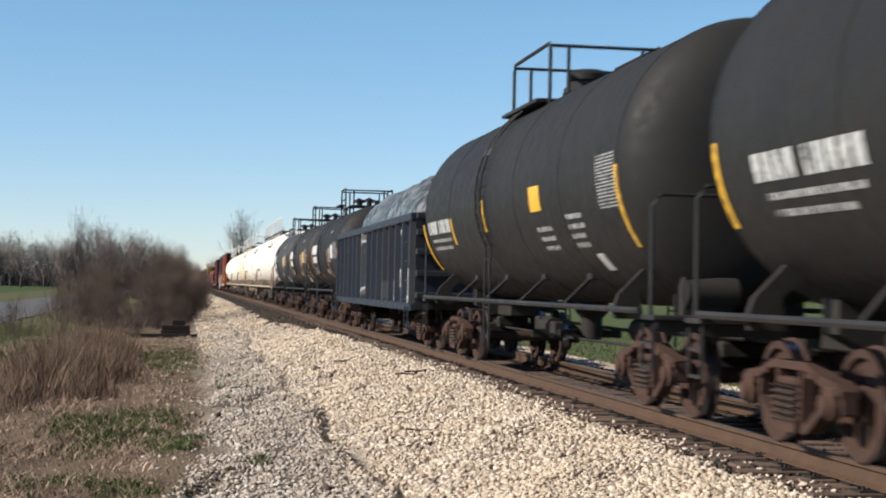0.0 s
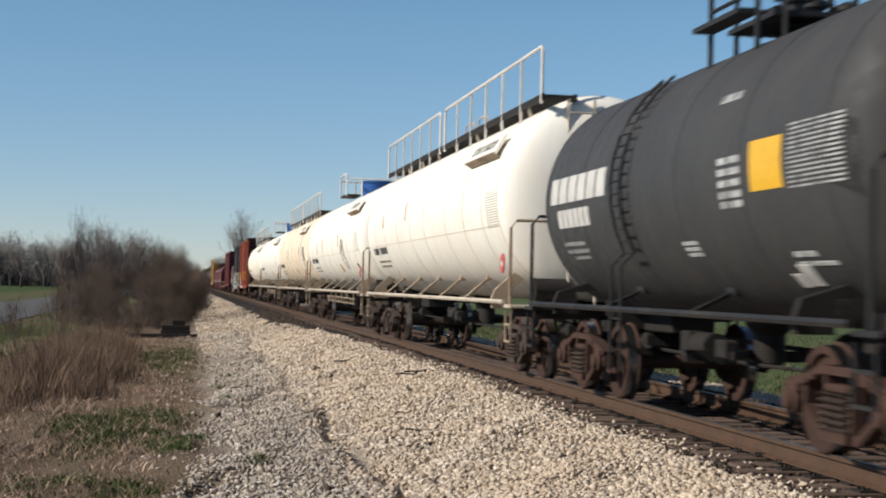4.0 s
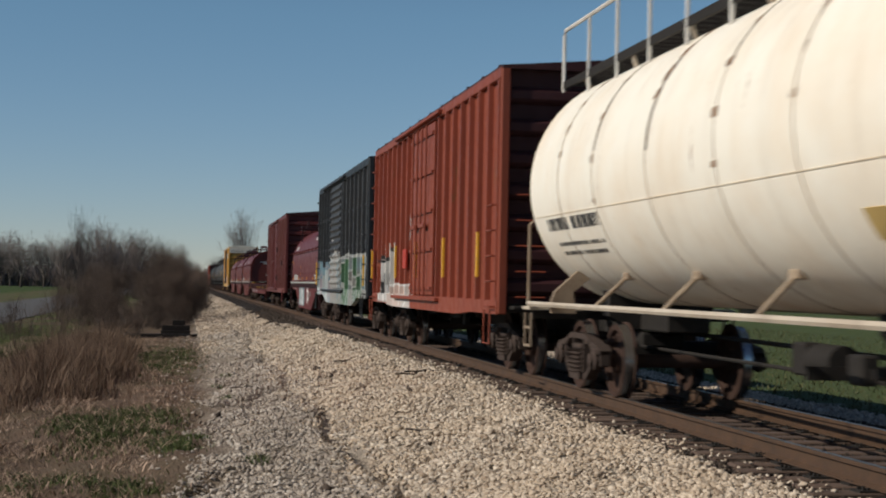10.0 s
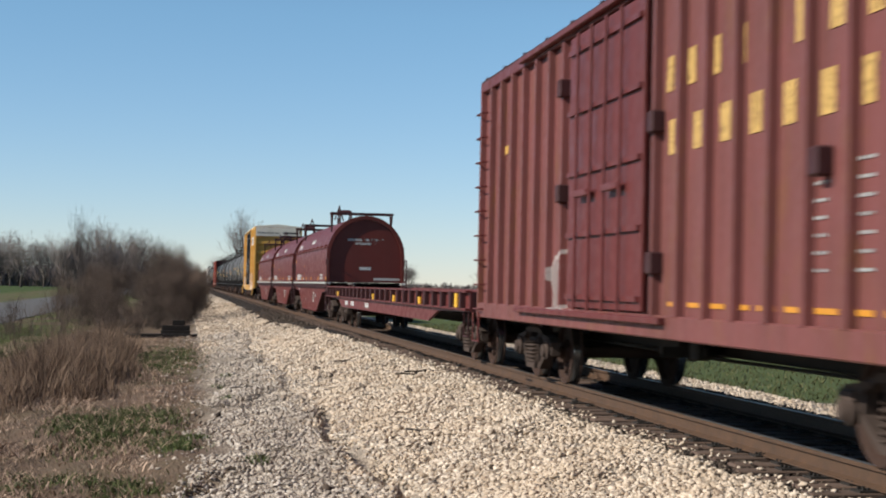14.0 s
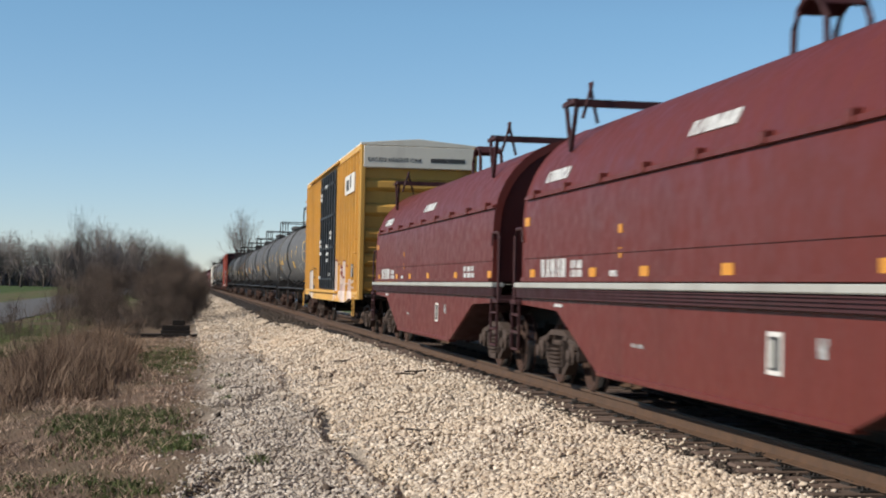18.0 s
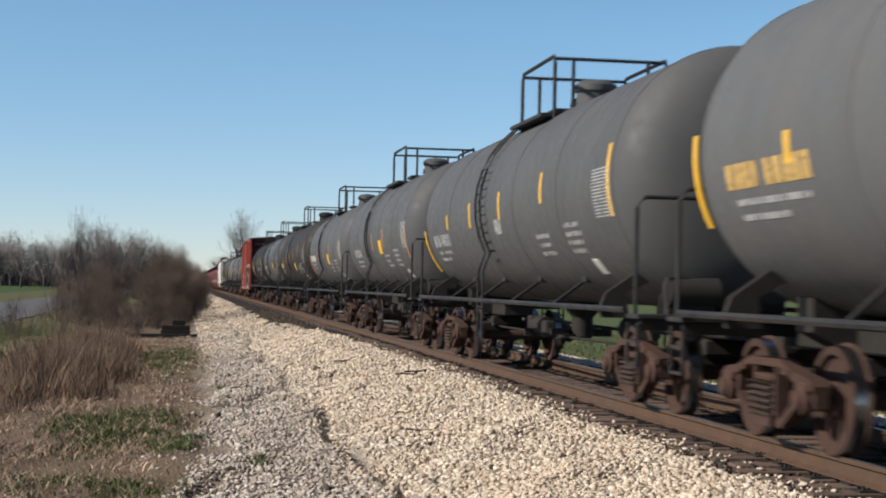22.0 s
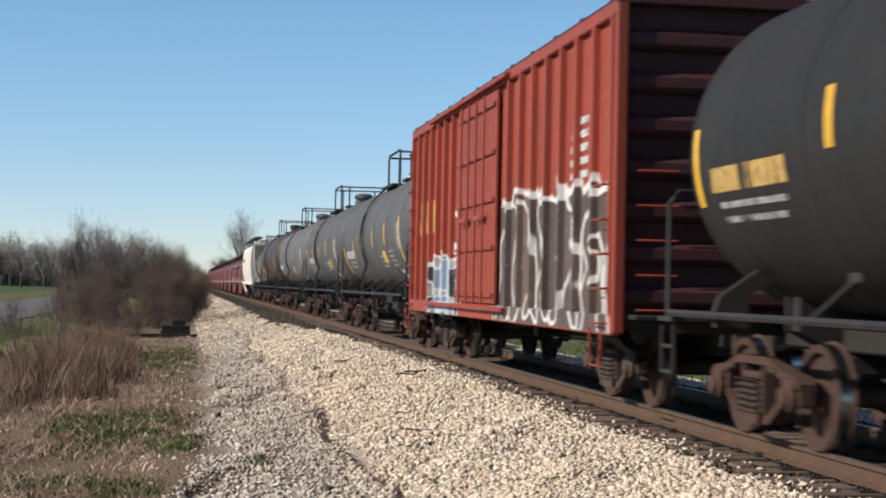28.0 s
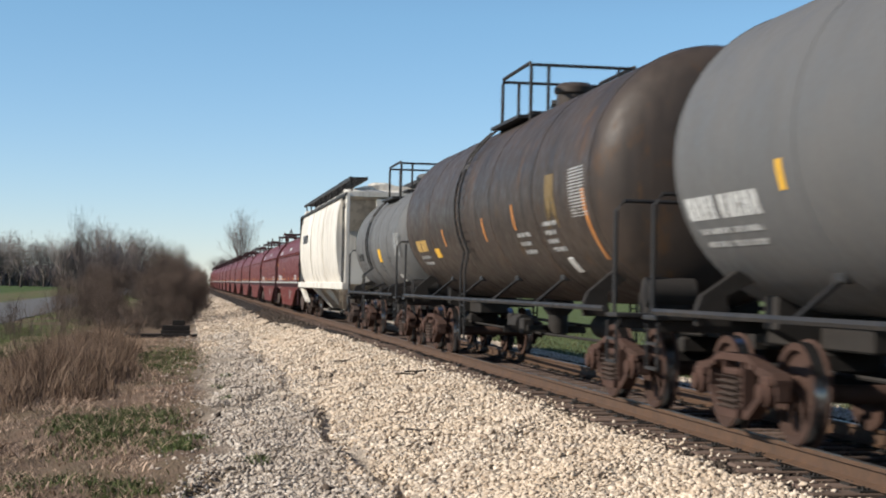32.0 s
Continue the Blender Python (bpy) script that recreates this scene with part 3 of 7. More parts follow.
# ---- tank cars ----
def bars(car, mat, r, cz, y, a, rows, w, h=3.4, gap=1.9, seed=1, name="stencil_line"):
    """Stencilled lines on a tank's side, each line one plain bar. y is the middle, a the top angle in degrees."""
    rnd = random.Random(seed)
    for k in range(rows):
        top = a - k * (h + gap)
        lo = y - w / 2 + (rnd.uniform(0, 0.35) * w if k else 0)
        part(name, Geo().skin(r, cz, lo, y + w / 2, top - h, top, 0.005, n=3), mat, car)


def marks(car, mat, r, cz, y, a, w, h, n=8, seed=1):
    """The car's large mark: a row of n plain blocks with one wider gap, running towards the leading end."""
    rnd = random.Random(seed)
    step = w / (n + 0.6)
    for k in range(n):
        top = y + w / 2 - step * (k + (0.6 if k > 3 else 0))
        part("lettering_block", Geo().skin(r, cz, top - step * rnd.uniform(0.7, 0.84), top, a - h, a, 0.005, n=3), mat, car)


def tank_car(label, u, L, mat, r=1.5, cz=2.72, steel=None, top="box", rear_letters=None, stripes=(), stripe_mat=None, placards=(), letters=LETTER,
             big=0.9, gear=None, band=True, seed=1, extra=(), rungs=True, group="tank cars of the train", lines=4, cage=(-0.1, 1.12, 0.0), lid=False, sign=False, drop=-20):
    """A tank car whose coupled length is L, its middle at u along the train."""
    steel = steel or BLACK_STEEL
    stripe_mat = stripe_mat or YELLOW_TAPE
    car = thing("tank_car", label, "tank car", group)
    half = L / 2
    fine = LETTER_DARK_FINE if letters is LETTER_DARK else LETTER_DIM
    e, hd = (half - 0.8, 0.45) if sign else (half - 0.95, 0.62)   # ends of the tank's heads and their depth
    ring = [(-e + hd * (1 - math.cos(radians(b))), r * math.sin(radians(b)) ** 0.66) for b in range(0, 91, 6)]
    ring[0] = (-e, 0.03)
    body = ring + [(-a, b) for a, b in ring[::-1]]
    part("tank", Geo().lathe(body, "y", (0, 0, cz), 64), mat, car, smooth=True)
    # girth welds and bands
    ys = [-e + hd, e - hd] + [(-e + hd) + (2 * e - 2 * hd) * k / 5 for k in (1, 2, 3, 4)]
    if sign:
        ys = [-e + hd, e - hd] + [e * q for q in (0.77, 0.58, 0.34, 0.10, -0.11, -0.40, -0.61, -0.80)]
        for s in (-1, 1):
            part("jacket_seam", Geo().skin(r, cz, -e + hd, e - hd, -16.5, -16.1, 0.006, side=s, n=1), SEAM_STAIN, car)
    for y in ys:
        h = 0.010 if sign else 0.016
        g = Geo().lathe([(y - h, r - 0.01), (y - 0.8 * h, r + 0.006), (y + 0.8 * h, r + 0.006), (y + h, r - 0.01)], "y", (0, 0, cz), 64)
        part("weld_band", g, mat if not sign else SEAM_STAIN if mat is WHITE_TANK else WELD_GRIME, car, smooth=True)
    # frame
    for d in (-1, 1):
        y0, y1 = sorted((d * (half - 0.55), d * (half - 3.4)))
        part("stub_sill", Geo().box(-0.28, 0.28, y0, y1, 0.82, 1.1, 0.02), UNDER, car)
    for d in (-1, 1):
        g = Geo()
        y0, y1 = sorted((d * (half - 0.5), d * (half - 0.95)))
        g.box(-1.48, 1.48, y0, y1, 1.04, 1.09, 0.01)
        part("end_platform", g, steel, car)
        part("platform_beam", Geo().box(-1.42, 1.42, y0 + 0.08, y0 + 0.16, 0.92, 1.04, 0.01), UNDER, car)
        coupler(car, d * half, d)
        y0 = d * (half - 0.72)
        pipe_part("end_handrail", [(-1.44, y0, 1.05), (-1.44, y0, 2.22), (-1.35, y0, 2.33), (1.35, y0, 2.33), (1.44, y0, 2.22), (1.44, y0, 1.05)], 0.025, steel if steel is BLACK_STEEL else RUSTY_WHITE, car)
        ty = d * (half - 2.1)
        for s in (-1, 1):
            g = Geo()
            a = radians(-48)
            xs, zs = r * math.cos(a), cz + r * math.sin(a)
            g.slab([(s * (xs - 0.12), zs - 0.08), (s * (xs + 0.05), zs + 0.02), (s * 1.40, 1.30), (s * 1.46, 1.14), (s * 1.44, 1.02), (s * 1.12, 1.02), (s * 1.16, 1.3)], "y", ty - 0.05, ty + 0.05)
            part("bolster_web", g, UNDER if steel is BLACK_STEEL else RUSTY_WHITE, car)
        g = Geo()
        zs = cz - math.sqrt(r * r - 0.49)
        g.slab([(-0.7, zs + 0.02), (-0.35, cz - r + 0.04), (0.35, cz - r + 0.04), (0.7, zs + 0.02), (0.7, 1.0), (0.4, 0.85), (-0.4, 0.85), (-0.7, 1.0)], "y", ty - 0.18, ty + 0.18)
        part("saddle", g, UNDER, car)
        for s in (-1, 1):
            g = Geo()
            ya, yb = d * (half - 0.58), d * (half - 0.95)
            for z in (0.55, 0.8):
                g.beam((s * 1.45, ya, z), (s * 1.45, yb, z), 0.04, 0.03)
            for y in (ya, yb):
                g.beam((s * 1.45, y, 1.0), (s * 1.45, y, 0.54), 0.03, 0.03)
            part("sill_step", g, steel if steel is BLACK_STEEL else RUSTY_WHITE, car)
        truck(car, ty, u, gear)
    for s in (-1, 1):
        pipe_part("side_rail", [(s * 1.49, -half + 0.95, 1.13), (s * 1.49, half - 0.95, 1.13)], 0.036, steel, car)
        n = 5 if steel is WHITE_STEEL else 4 if L > 14 else 2
        for k in range(n):
            y = (-0.5 + (k + 0.5) / n) * (L - 6.2)
            a = radians(-51)
            foot = (s * r * math.cos(a), y + 0.3, cz + r * math.sin(a))
            g = Geo().beam((s * 1.47, y, 1.13), foot, 0.045, 0.03)
            g.box(foot[0] - 0.05, foot[0] + 0.05, foot[1] - 0.11, foot[1] + 0.11, foot[2] - 0.05, foot[2] + 0.04, 0.01)
            part("rail_brace", g, RUSTY_WHITE if steel is WHITE_STEEL else steel, car)
    under_clutter(car, L, UNDER)
    g = Geo().lathe([(0.55, 0.1), (0.6, 0.17), (0.9, 0.17), (1.0, 0.26), (cz - r + 0.1, 0.26)], "z", (0, 0.2, 0), 14)
    part("outlet_valve", g, UNDER, car, smooth=True)
    # brake gear on the leading end platform
    y = -half + 0.86
    g = Geo().lathe([(-0.32, 0.06), (-0.3, 0.17), (0.26, 0.17), (0.3, 0.06)], "x", (-0.75, y, 1.32), 14)
    g.box(-0.95, -0.55, y - 0.1, y + 0.1, 1.08, 1.2)
    part("brake_cylinder", g, UNDER, car, smooth=True)
    g = Geo().tube([(0.55 + 0.27 * math.cos(a), y - 0.16, 1.95 + 0.27 * math.sin(a)) for a in np.linspace(0, 2 * math.pi, 17)], 0.022, 6)
    for a in (0.4, 2.5, 4.6):
        g.tube([(0.55, y - 0.14, 1.95), (0.55 + 0.26 * math.cos(a), y - 0.16, 1.95 + 0.26 * math.sin(a))], 0.016, 5)
    part("brake_wheel", g, steel, car, smooth=True)
    part("brake_stand", Geo().box(0.49, 0.61, y - 0.12, y - 0.02, 1.08, 2.05, 0.01), steel, car)
    if not sign:
        y = -e * 0.67
        part("placard_holder", Geo().skin(r, cz, y - 0.13, y + 0.13, -47, -38, 0.012, n=3), LETTER_SOLID, car, "white placard board")
    # side ladder up to the dome platform
    zt = cz + r
    if rungs:
        ly = 0.9
        for s in (-1, 1):
            path = [(s * 1.50, 0, 0.45), (s * 1.50, 0, 1.6)] + [(s * (r + 0.09) * math.cos(radians(a)), 0, cz + (r + 0.09) * math.sin(radians(a))) for a in range(-28, 62, 10)]
            lad = pipe_part("ladder", [(x, ly - 0.2, z) for x, y, z in path], 0.02, steel, car, seg=5)
            pipe_part("ladder_stile", [(x, ly + 0.2, z) for x, y, z in path], 0.02, steel, lad, seg=5)
            for i in range(len(path) - 1):
                for q in (0.0, 0.5):
                    a = Vector(path[i]).lerp(Vector(path[i + 1]), q)
                    if i > 1 or q:
                        pipe_part("rung", [(a.x, ly - 0.2, a.z), (a.x, ly + 0.2, a.z)], 0.012, steel, lad, seg=4)
    if top == "box":
        py, hl, lift = cage
        cw = 0.85 if not lift else 0.8
        shell = cz + math.sqrt(r * r - min(cw, r * 0.9) ** 2)
        z = shell + 0.02 if not lift else zt + lift - 0.1
        top_z = zt + (0.65 if r < 1.58 else 0.66) + lift * 0.2
        for s in (-1, 1):
            part("platform_grating", Geo().box(s * cw - 0.2, s * cw + (0.2 if not lift else 0.02), py - hl, py + hl, z, z + 0.05), steel, car)
            x = s * cw
            pipe_part("handrail", [(x, py - hl, shell - 0.05), (x, py - hl, top_z - 0.1), (x, py - hl + 0.08, top_z), (x, py + hl - 0.08, top_z), (x, py + hl, top_z - 0.1), (x, py + hl, shell - 0.05)], 0.03, steel, car)
            for k in (-hl, hl):
                pipe_part("handrail_post", [(s * (cw - 0.28), py + k, shell + 0.1), (s * (cw - 0.28), py + k, top_z - 0.02)], 0.028, steel, car)
        for k in (-hl, hl):
            pipe_part("handrail", [(-cw, py + k, top_z - 0.04), (cw, py + k, top_z - 0.04)], 0.028, steel, car)
        if lift:
            part("platform_floor", Geo().box(-0.62, 0.62, py - hl, py + hl, z, z + 0.05), steel, car)
            pipe_part("handrail", [(-cw, py - hl, top_z - 0.36), (-cw, py + hl, top_z - 0.36)], 0.022, steel, car)
            for dx, dy, hh in ((-0.3, -0.35, 0.3), (0.1, 0.1, 0.36), (0.35, -0.15, 0.26), (-0.2, 0.3, 0.28)):
                g = Geo().lathe([(z, 0.09), (z + hh * 0.6, 0.09), (z + hh * 0.62, 0.14), (z + hh * 0.8, 0.14), (z + hh, 0.03)], "z", (dx, py + dy, 0), 10)
                g.tube([(dx - 0.2, py + dy, z + hh * 0.7), (dx + 0.2, py + dy, z + hh * 0.75)], 0.03, 6)
                part("valve", g, BLACK_STEEL, car, smooth=True)
        else:
            my = py - 0.55 if seed % 2 else py - 0.25
            g = Geo()
            g.lathe([(zt - 0.14, 0.29), (zt + 0.22, 0.29), (zt + 0.25, 0.33), (zt + 0.34, 0.33), (zt + 0.41, 0.24), (zt + 0.44, 0.02)], "z", (0, my, 0), 24)
            part("manway", g, mat, car, smooth=True)
            g = Geo()
            g.lathe([(zt - 0.1, 0.1), (zt + 0.12, 0.1), (zt + 0.14, 0.14), (zt + 0.2, 0.14), (zt + 0.22, 0.02)], "z", (-0.1, my + 0.6, 0), 12)
            g.tube([(-0.25, my + 0.6, zt + 0.1), (0.2, my + 0.6, zt + 0.12)], 0.03, 6)
            part("relief_valve", g, BLACK_STEEL, car, smooth=True)
            for k in range(3):
                y = py + hl - 0.1 - k * 0.3
                part("hatch_plate", Geo().box(-0.5, 0.5, y - 0.1, y + 0.1, zt - 0.02, zt + 0.05, 0.01), steel, car)
    elif top == "walk":
        z, ya, yb = zt - 0.08, -half * 0.90, half * 0.94
        g = Geo()
        n = 64
        for k in range(n):
            y = ya + (yb - ya) * k / (n - 1)
            g.box(-0.94, -0.48, y - 0.05, y + 0.05, z, z + 0.035)
        for x in (-0.95, -0.46):
            g.box(x - 0.02, x + 0.02, ya - 0.1, yb + 0.1, z - 0.06, z + 0.045)
        part("walkway", g, UNDER, car, "dark steel grating walkway")
        for y0, y1 in ((ya, 0.15), (0.75, yb)):
            pipe_part("handrail", [(-0.96, y0, z - 0.1), (-0.96, y0, z + 0.70), (-0.96, y0 + 0.07, z + 0.76), (-0.96, y1 - 0.07, z + 0.76), (-0.96, y1, z + 0.70), (-0.96, y1, z - 0.1)], 0.027, WHITE_RAIL, car)
            for k in range(1, 6):
                y = y0 + (y1 - y0) * k / 6
                part("handrail_post", Geo().beam((-0.96, y, z - 0.25), (-0.96, y, z + 0.75), 0.05, 0.035), WHITE_RAIL, car)
        for k in range(8):
            y = ya + (yb - ya) * (k + 0.5) / 8
            part("walkway_bracket", Geo().beam((-0.93, y, z), (-0.86, y, cz + math.sqrt(r * r - 0.74) - 0.02), 0.06, 0.04), steel, car)
        for k in (-0.9, 0.6):
            g = Geo().lathe([(zt - 0.1, 0.26), (zt + 0.14, 0.26), (zt + 0.17, 0.3), (zt + 0.2, 0.05)], "z", (0.1, k, 0), 18)
            part("manway", g, UNDER, car, smooth=True)
            pipe_part("grab_hoop", [(-0.36, k - 0.5, zt - 0.1), (-0.36, k - 0.5, zt + 0.38), (-0.36, k - 0.4, zt + 0.45), (-0.36, k + 0.4, zt + 0.45), (-0.36, k + 0.5, zt + 0.38), (-0.36, k + 0.5, zt - 0.1)], 0.02, steel, car)
    if lid:
        g = Geo().lathe([(zt - 0.12, 0.46), (zt + 0.38, 0.50), (zt + 0.40, 0.54), (zt + 0.46, 0.54), (zt + 0.48, 0.1)], "z", (0, 0.2, 0), 26)
        part("protective_housing", g, BLUE_LID, car, "blue housing over the valves", smooth=True)
        z = zt - 0.08
        for s in (-1, 1):
            part("platform_grating", Geo().box(*sorted((s * 0.62, s * 1.1)), -0.7, 1.2, z, z + 0.05), UNDER, car)
            pipe_part("handrail", [(s * 1.1, -0.7, z), (s * 1.1, -0.7, z + 0.62), (s * 1.1, -0.6, z + 0.7), (s * 1.1, 1.1, z + 0.7), (s * 1.1, 1.2, z + 0.62), (s * 1.1, 1.2, z)], 0.03, WHITE_RAIL, car)
        for zz in (0.94, 0.8):
            pipe_part("lower_rail", [(-1.5, 0.5, zz + 0.02), (-1.5, -7.6, zz)], 0.016, RUSTY_WHITE, car)
        for k in range(10):
            pipe_part("rail_hanger", [(-1.5, 0.3 - k * 0.85, 1.12 if k % 2 else 0.95), (-1.5, 0.3 - k * 0.85, 0.8)], 0.014, RUSTY_WHITE, car)
        for k in (-0.7, 1.2):
            pipe_part("handrail", [(-1.1, k, z + 0.55), (1.1, k, z + 0.55)], 0.028, WHITE_RAIL, car)
            pipe_part("handrail_post", [(-0.6, k, z), (-0.6, k, z + 0.6)], 0.028, WHITE_RAIL, car)
    # reflective stripes, lettering and placards on the side
    for f, a0, a1 in stripes:
        a0, a1 = a0 + drop, a1 + drop
        y = f * (e - 0.3)
        part("reflective_stripe", Geo().skin(r, cz, y - 0.055, y + 0.055, a0, a1, 0.005), stripe_mat, car)
    for f, a, w, h, m in placards:
        y = f * (e - 0.3)
        part("placard", Geo().skin(r, cz, y - w / 2, y + w / 2, a + drop - h / 2, a + drop + h / 2, 0.007, n=4), m, car)
    for y0, y1, a0, a1, m in extra:
        part("stencil_line", Geo().skin(r, cz, min(y0, y1), max(y0, y1), min(a0, a1), max(a0, a1), 0.006, n=5), m, car)
    if rear_letters:
        f, a, w = rear_letters
        a += drop * 0.75
        marks(car, letters, r, cz, f * (e - 0.3), a, w, (6.5 if sign else 9.5) * big, 9, seed)
        bars(car, fine, r, cz, f * (e - 0.3), a - 13.5 * big, 2, w * 0.85, (1.9 if sign else 2.4) * big, 3.2, seed + 1)
    if lines:
        y = -e * (0.895 if sign else 0.85)
        part("data_panel", Geo().skin(r, cz, y - (0.44 if sign else 0.38), y + (0.44 if sign else 0.38), (-17 if sign else 2 + drop), (3 if sign else 24 + drop), 0.005, n=6), CHART if not sign else CHART_DARK if mat is CREAM_TANK else CHART_GREY, car)
    if lines and not sign:
        bars(car, fine, r, cz, y + 1.7, 2 + drop, lines, 0.8, 2.2, 2.4, seed + 9)
        bars(car, fine, r, cz, y + 3.4, -2 + drop, 3, 0.8, 2.2, 2.8, seed + 19)
    if sign:
        g = Geo()
        for dx in (-0.55, -0.15):
            g.beam((dx, -half + 0.75, 1.1), (dx, -half + 0.95, cz + r - 0.1), 0.06, 0.03)
        for k in range(9):
            zz = 1.4 + k * 0.32
            g.tube([(-0.55, -half + 0.8, zz), (-0.15, -half + 0.8, zz)], 0.014, 4)
        part("end_ladder", g, steel, car)
        oval = [(-e * 0.955 + 0.15 * math.cos(a), 1.70 + 0.15 * math.sin(a)) for a in np.linspace(0, 2 * math.pi, 17)[:-1]]
        tag = part("warning_tag", Geo().slab(oval, "x", -1.47, -1.45), RED_TAG, car, "red and white oval tag")
        part("tag_band", Geo().box(-1.474, -1.47, -e * 0.955 - 0.06, -e * 0.955 + 0.06, 1.66, 1.74), LETTER_SOLID, tag)
        y = -e * 0.77
        a = radians(30)
        g = Geo().box(-0.03, 0.03, -1.2, 1.2, -0.18, 0.18, 0.01)
        ob = part("name_board", g, WHITE_TANK, car, "white board with grey lettering strips", pose(-(r + 0.09) * math.cos(a), y, cz + (r + 0.09) * math.sin(a), 0, 30, 0))
        part("lettering_strip", Geo().box(-0.036, -0.03, -1.0, 1.0, -0.08, 0.08), BOARD_INK, ob)
        part("board_rim", Geo().box(-0.05, 0.09, -1.22, 1.22, -0.205, -0.18, 0.008), RUSTY_WHITE, ob)
    return car


# ---- house cars ----
def box_car(label, u, L, Lb, side_mat, z0=0.95, z1=4.55, w=1.52, posts=17, door=(-1.6, 1.6), door_kind="plug", door_mat=None, end_mat=None, trim=None, roof_mat=None,
            gear=None, ribs=7, truck_in=2.7, belly=0.0, name="boxcar"):
    """A boxcar with outside posts; Lb is the body's length."""
    car = thing(name, label, "boxcar", "freight cars of the train")
    hb, half = Lb / 2, L / 2
    end_mat, trim, door_mat, roof_mat = end_mat or side_mat, trim or side_mat, door_mat or side_mat, roof_mat or side_mat
    for s in (-1, 1):
        x0, x1 = sorted((s * (w - 0.06), s * (w - 0.0)))
        part("side_sheet", Geo().box(x0, x1, -hb, hb, z0 + 0.12, z1 - 0.12), side_mat, car)
        g = Geo()
        x0, x1 = sorted((s * (w - 0.04), s * (w + 0.075)))
        g.box(x0, x1, -hb, hb, z1 - 0.16, z1, 0.015)
        part("top_rail", g, trim, car)
        g = Geo()
        if belly:
            g.slab([(-hb, z0 + 0.15), (hb, z0 + 0.15), (hb, z0 - 0.06), (hb - 2.2, z0 - 0.06), (hb - 3.6, z0 - belly), (-hb + 3.6, z0 - belly), (-hb + 2.2, z0 - 0.06), (-hb, z0 - 0.06)], "x", x0, x1)
        else:
            g.box(x0, x1, -hb, hb, z0 - 0.08, z0 + 0.15, 0.015)
        part("side_sill", g, side_mat, car)
        for k in range(posts):
            y = -hb + 0.12 + (Lb - 0.24) * k / (posts - 1)
            if door[0] - 0.12 < y < door[1] + 0.12:
                continue
            key = ("side_post", round(z0, 2), round(z1, 2), side_mat.name)
            def make():
                g = Geo()
                g.slab([(-0.058, 0), (-0.048, -0.085), (0.048, -0.085), (0.058, 0)], "z", z0 + 0.14, z1 - 0.15)
                return Geo().add([(b, a, c) for a, b, c in g.v], g.f), side_mat, False
            if name == "boxcar" and s < 0:
                gg, mm, _ = make()
                part("side_post", Geo().add([(a - w, b + y, c) for a, b, c in gg.v], gg.f), mm, car)
            else:
                part("side_post", shared(key, make), None, car, "", pose(s * w, y, 0, 0, 0, 0 if s < 0 else 180))
        # door
        d0, d1 = door
        dw = d1 - d0
        g = Geo()
        g.box(-0.05, 0.0, d0, d1, z0 + 0.17, z1 - 0.2, 0.008)
        dr = part("door", g, door_mat, car, "", pose(s * (w + 0.045), 0, 0, 0, 0, 0) if s < 0 else pose(w + 0.095, 0, 0))
        if door_kind == "plug":
            g = Geo()
            for z in np.linspace(z0 + 0.3, z1 - 0.4, 5):
                g.box(-0.07, 0.02, d0 + 0.05, d1 - 0.05, z - 0.03, z + 0.03)
            part("door_stiffener", g, door_mat, dr, "", pose(-0.02 if s < 0 else 0.05, 0, 0))
            for q in (0.2, 0.4, 0.6, 0.8):
                y = d0 + dw * q
                part("lock_rod", Geo().tube([(0, y, z0 + 0.15), (0, y, z1 - 0.22)], 0.022, 6), BLACK_STEEL if door_mat is DARK_PAINT else trim, dr, "", pose(-0.12 if s < 0 else 0.09, 0, 0))
            for q in (0.3, 0.7):
                g = Geo().box(-0.13, -0.06, d0 + dw * q - 0.3, d0 + dw * q + 0.3, z0 + 1.45, z0 + 1.53, 0.01)
                part("lock_handle", g, trim, dr, "", pose(-0.03 if s < 0 else 0.16, 0, 0))
        elif door_kind == "slide":
            for z in np.linspace(z0 + 0.35, z1 - 0.35, 15):
                g = Geo().slab([(0.0, z - 0.07), (-0.05, z - 0.02), (-0.05, z + 0.02), (0.0, z + 0.07)], "y", d0 + 0.12, d1 - 0.12)
                part("door_rib", g, door_mat, dr, "", pose(-0.05 if s < 0 else 0.05, 0, 0))
        else:
            for q in range(6):
                y = d0 + dw * (q + 0.5) / 6
                part("lock_rod", Geo().box(-0.1, -0.04, y - 0.05, y + 0.05, z0 + 0.2, z1 - 0.25), door_mat, dr, "", pose(0 if s < 0 else 0.12, 0, 0))
            for z in np.linspace(z0 + 0.5, z1 - 0.6, 4):
                part("door_stiffener", Geo().box(-0.085, -0.04, d0 + 0.04, d1 - 0.04, z - 0.04, z + 0.04), door_mat, dr, "", pose(0 if s < 0 else 0.12, 0, 0))
        for z in (z0 + 0.06, z1 - 0.12):
            x0, x1 = sorted((s * (w + 0.07), s * (w + 0.16)))
            part("door_track", Geo().box(x0, x1, d0 - dw * 0.25, d1 + dw * 0.9, z, z + 0.07, 0.01), trim, car)
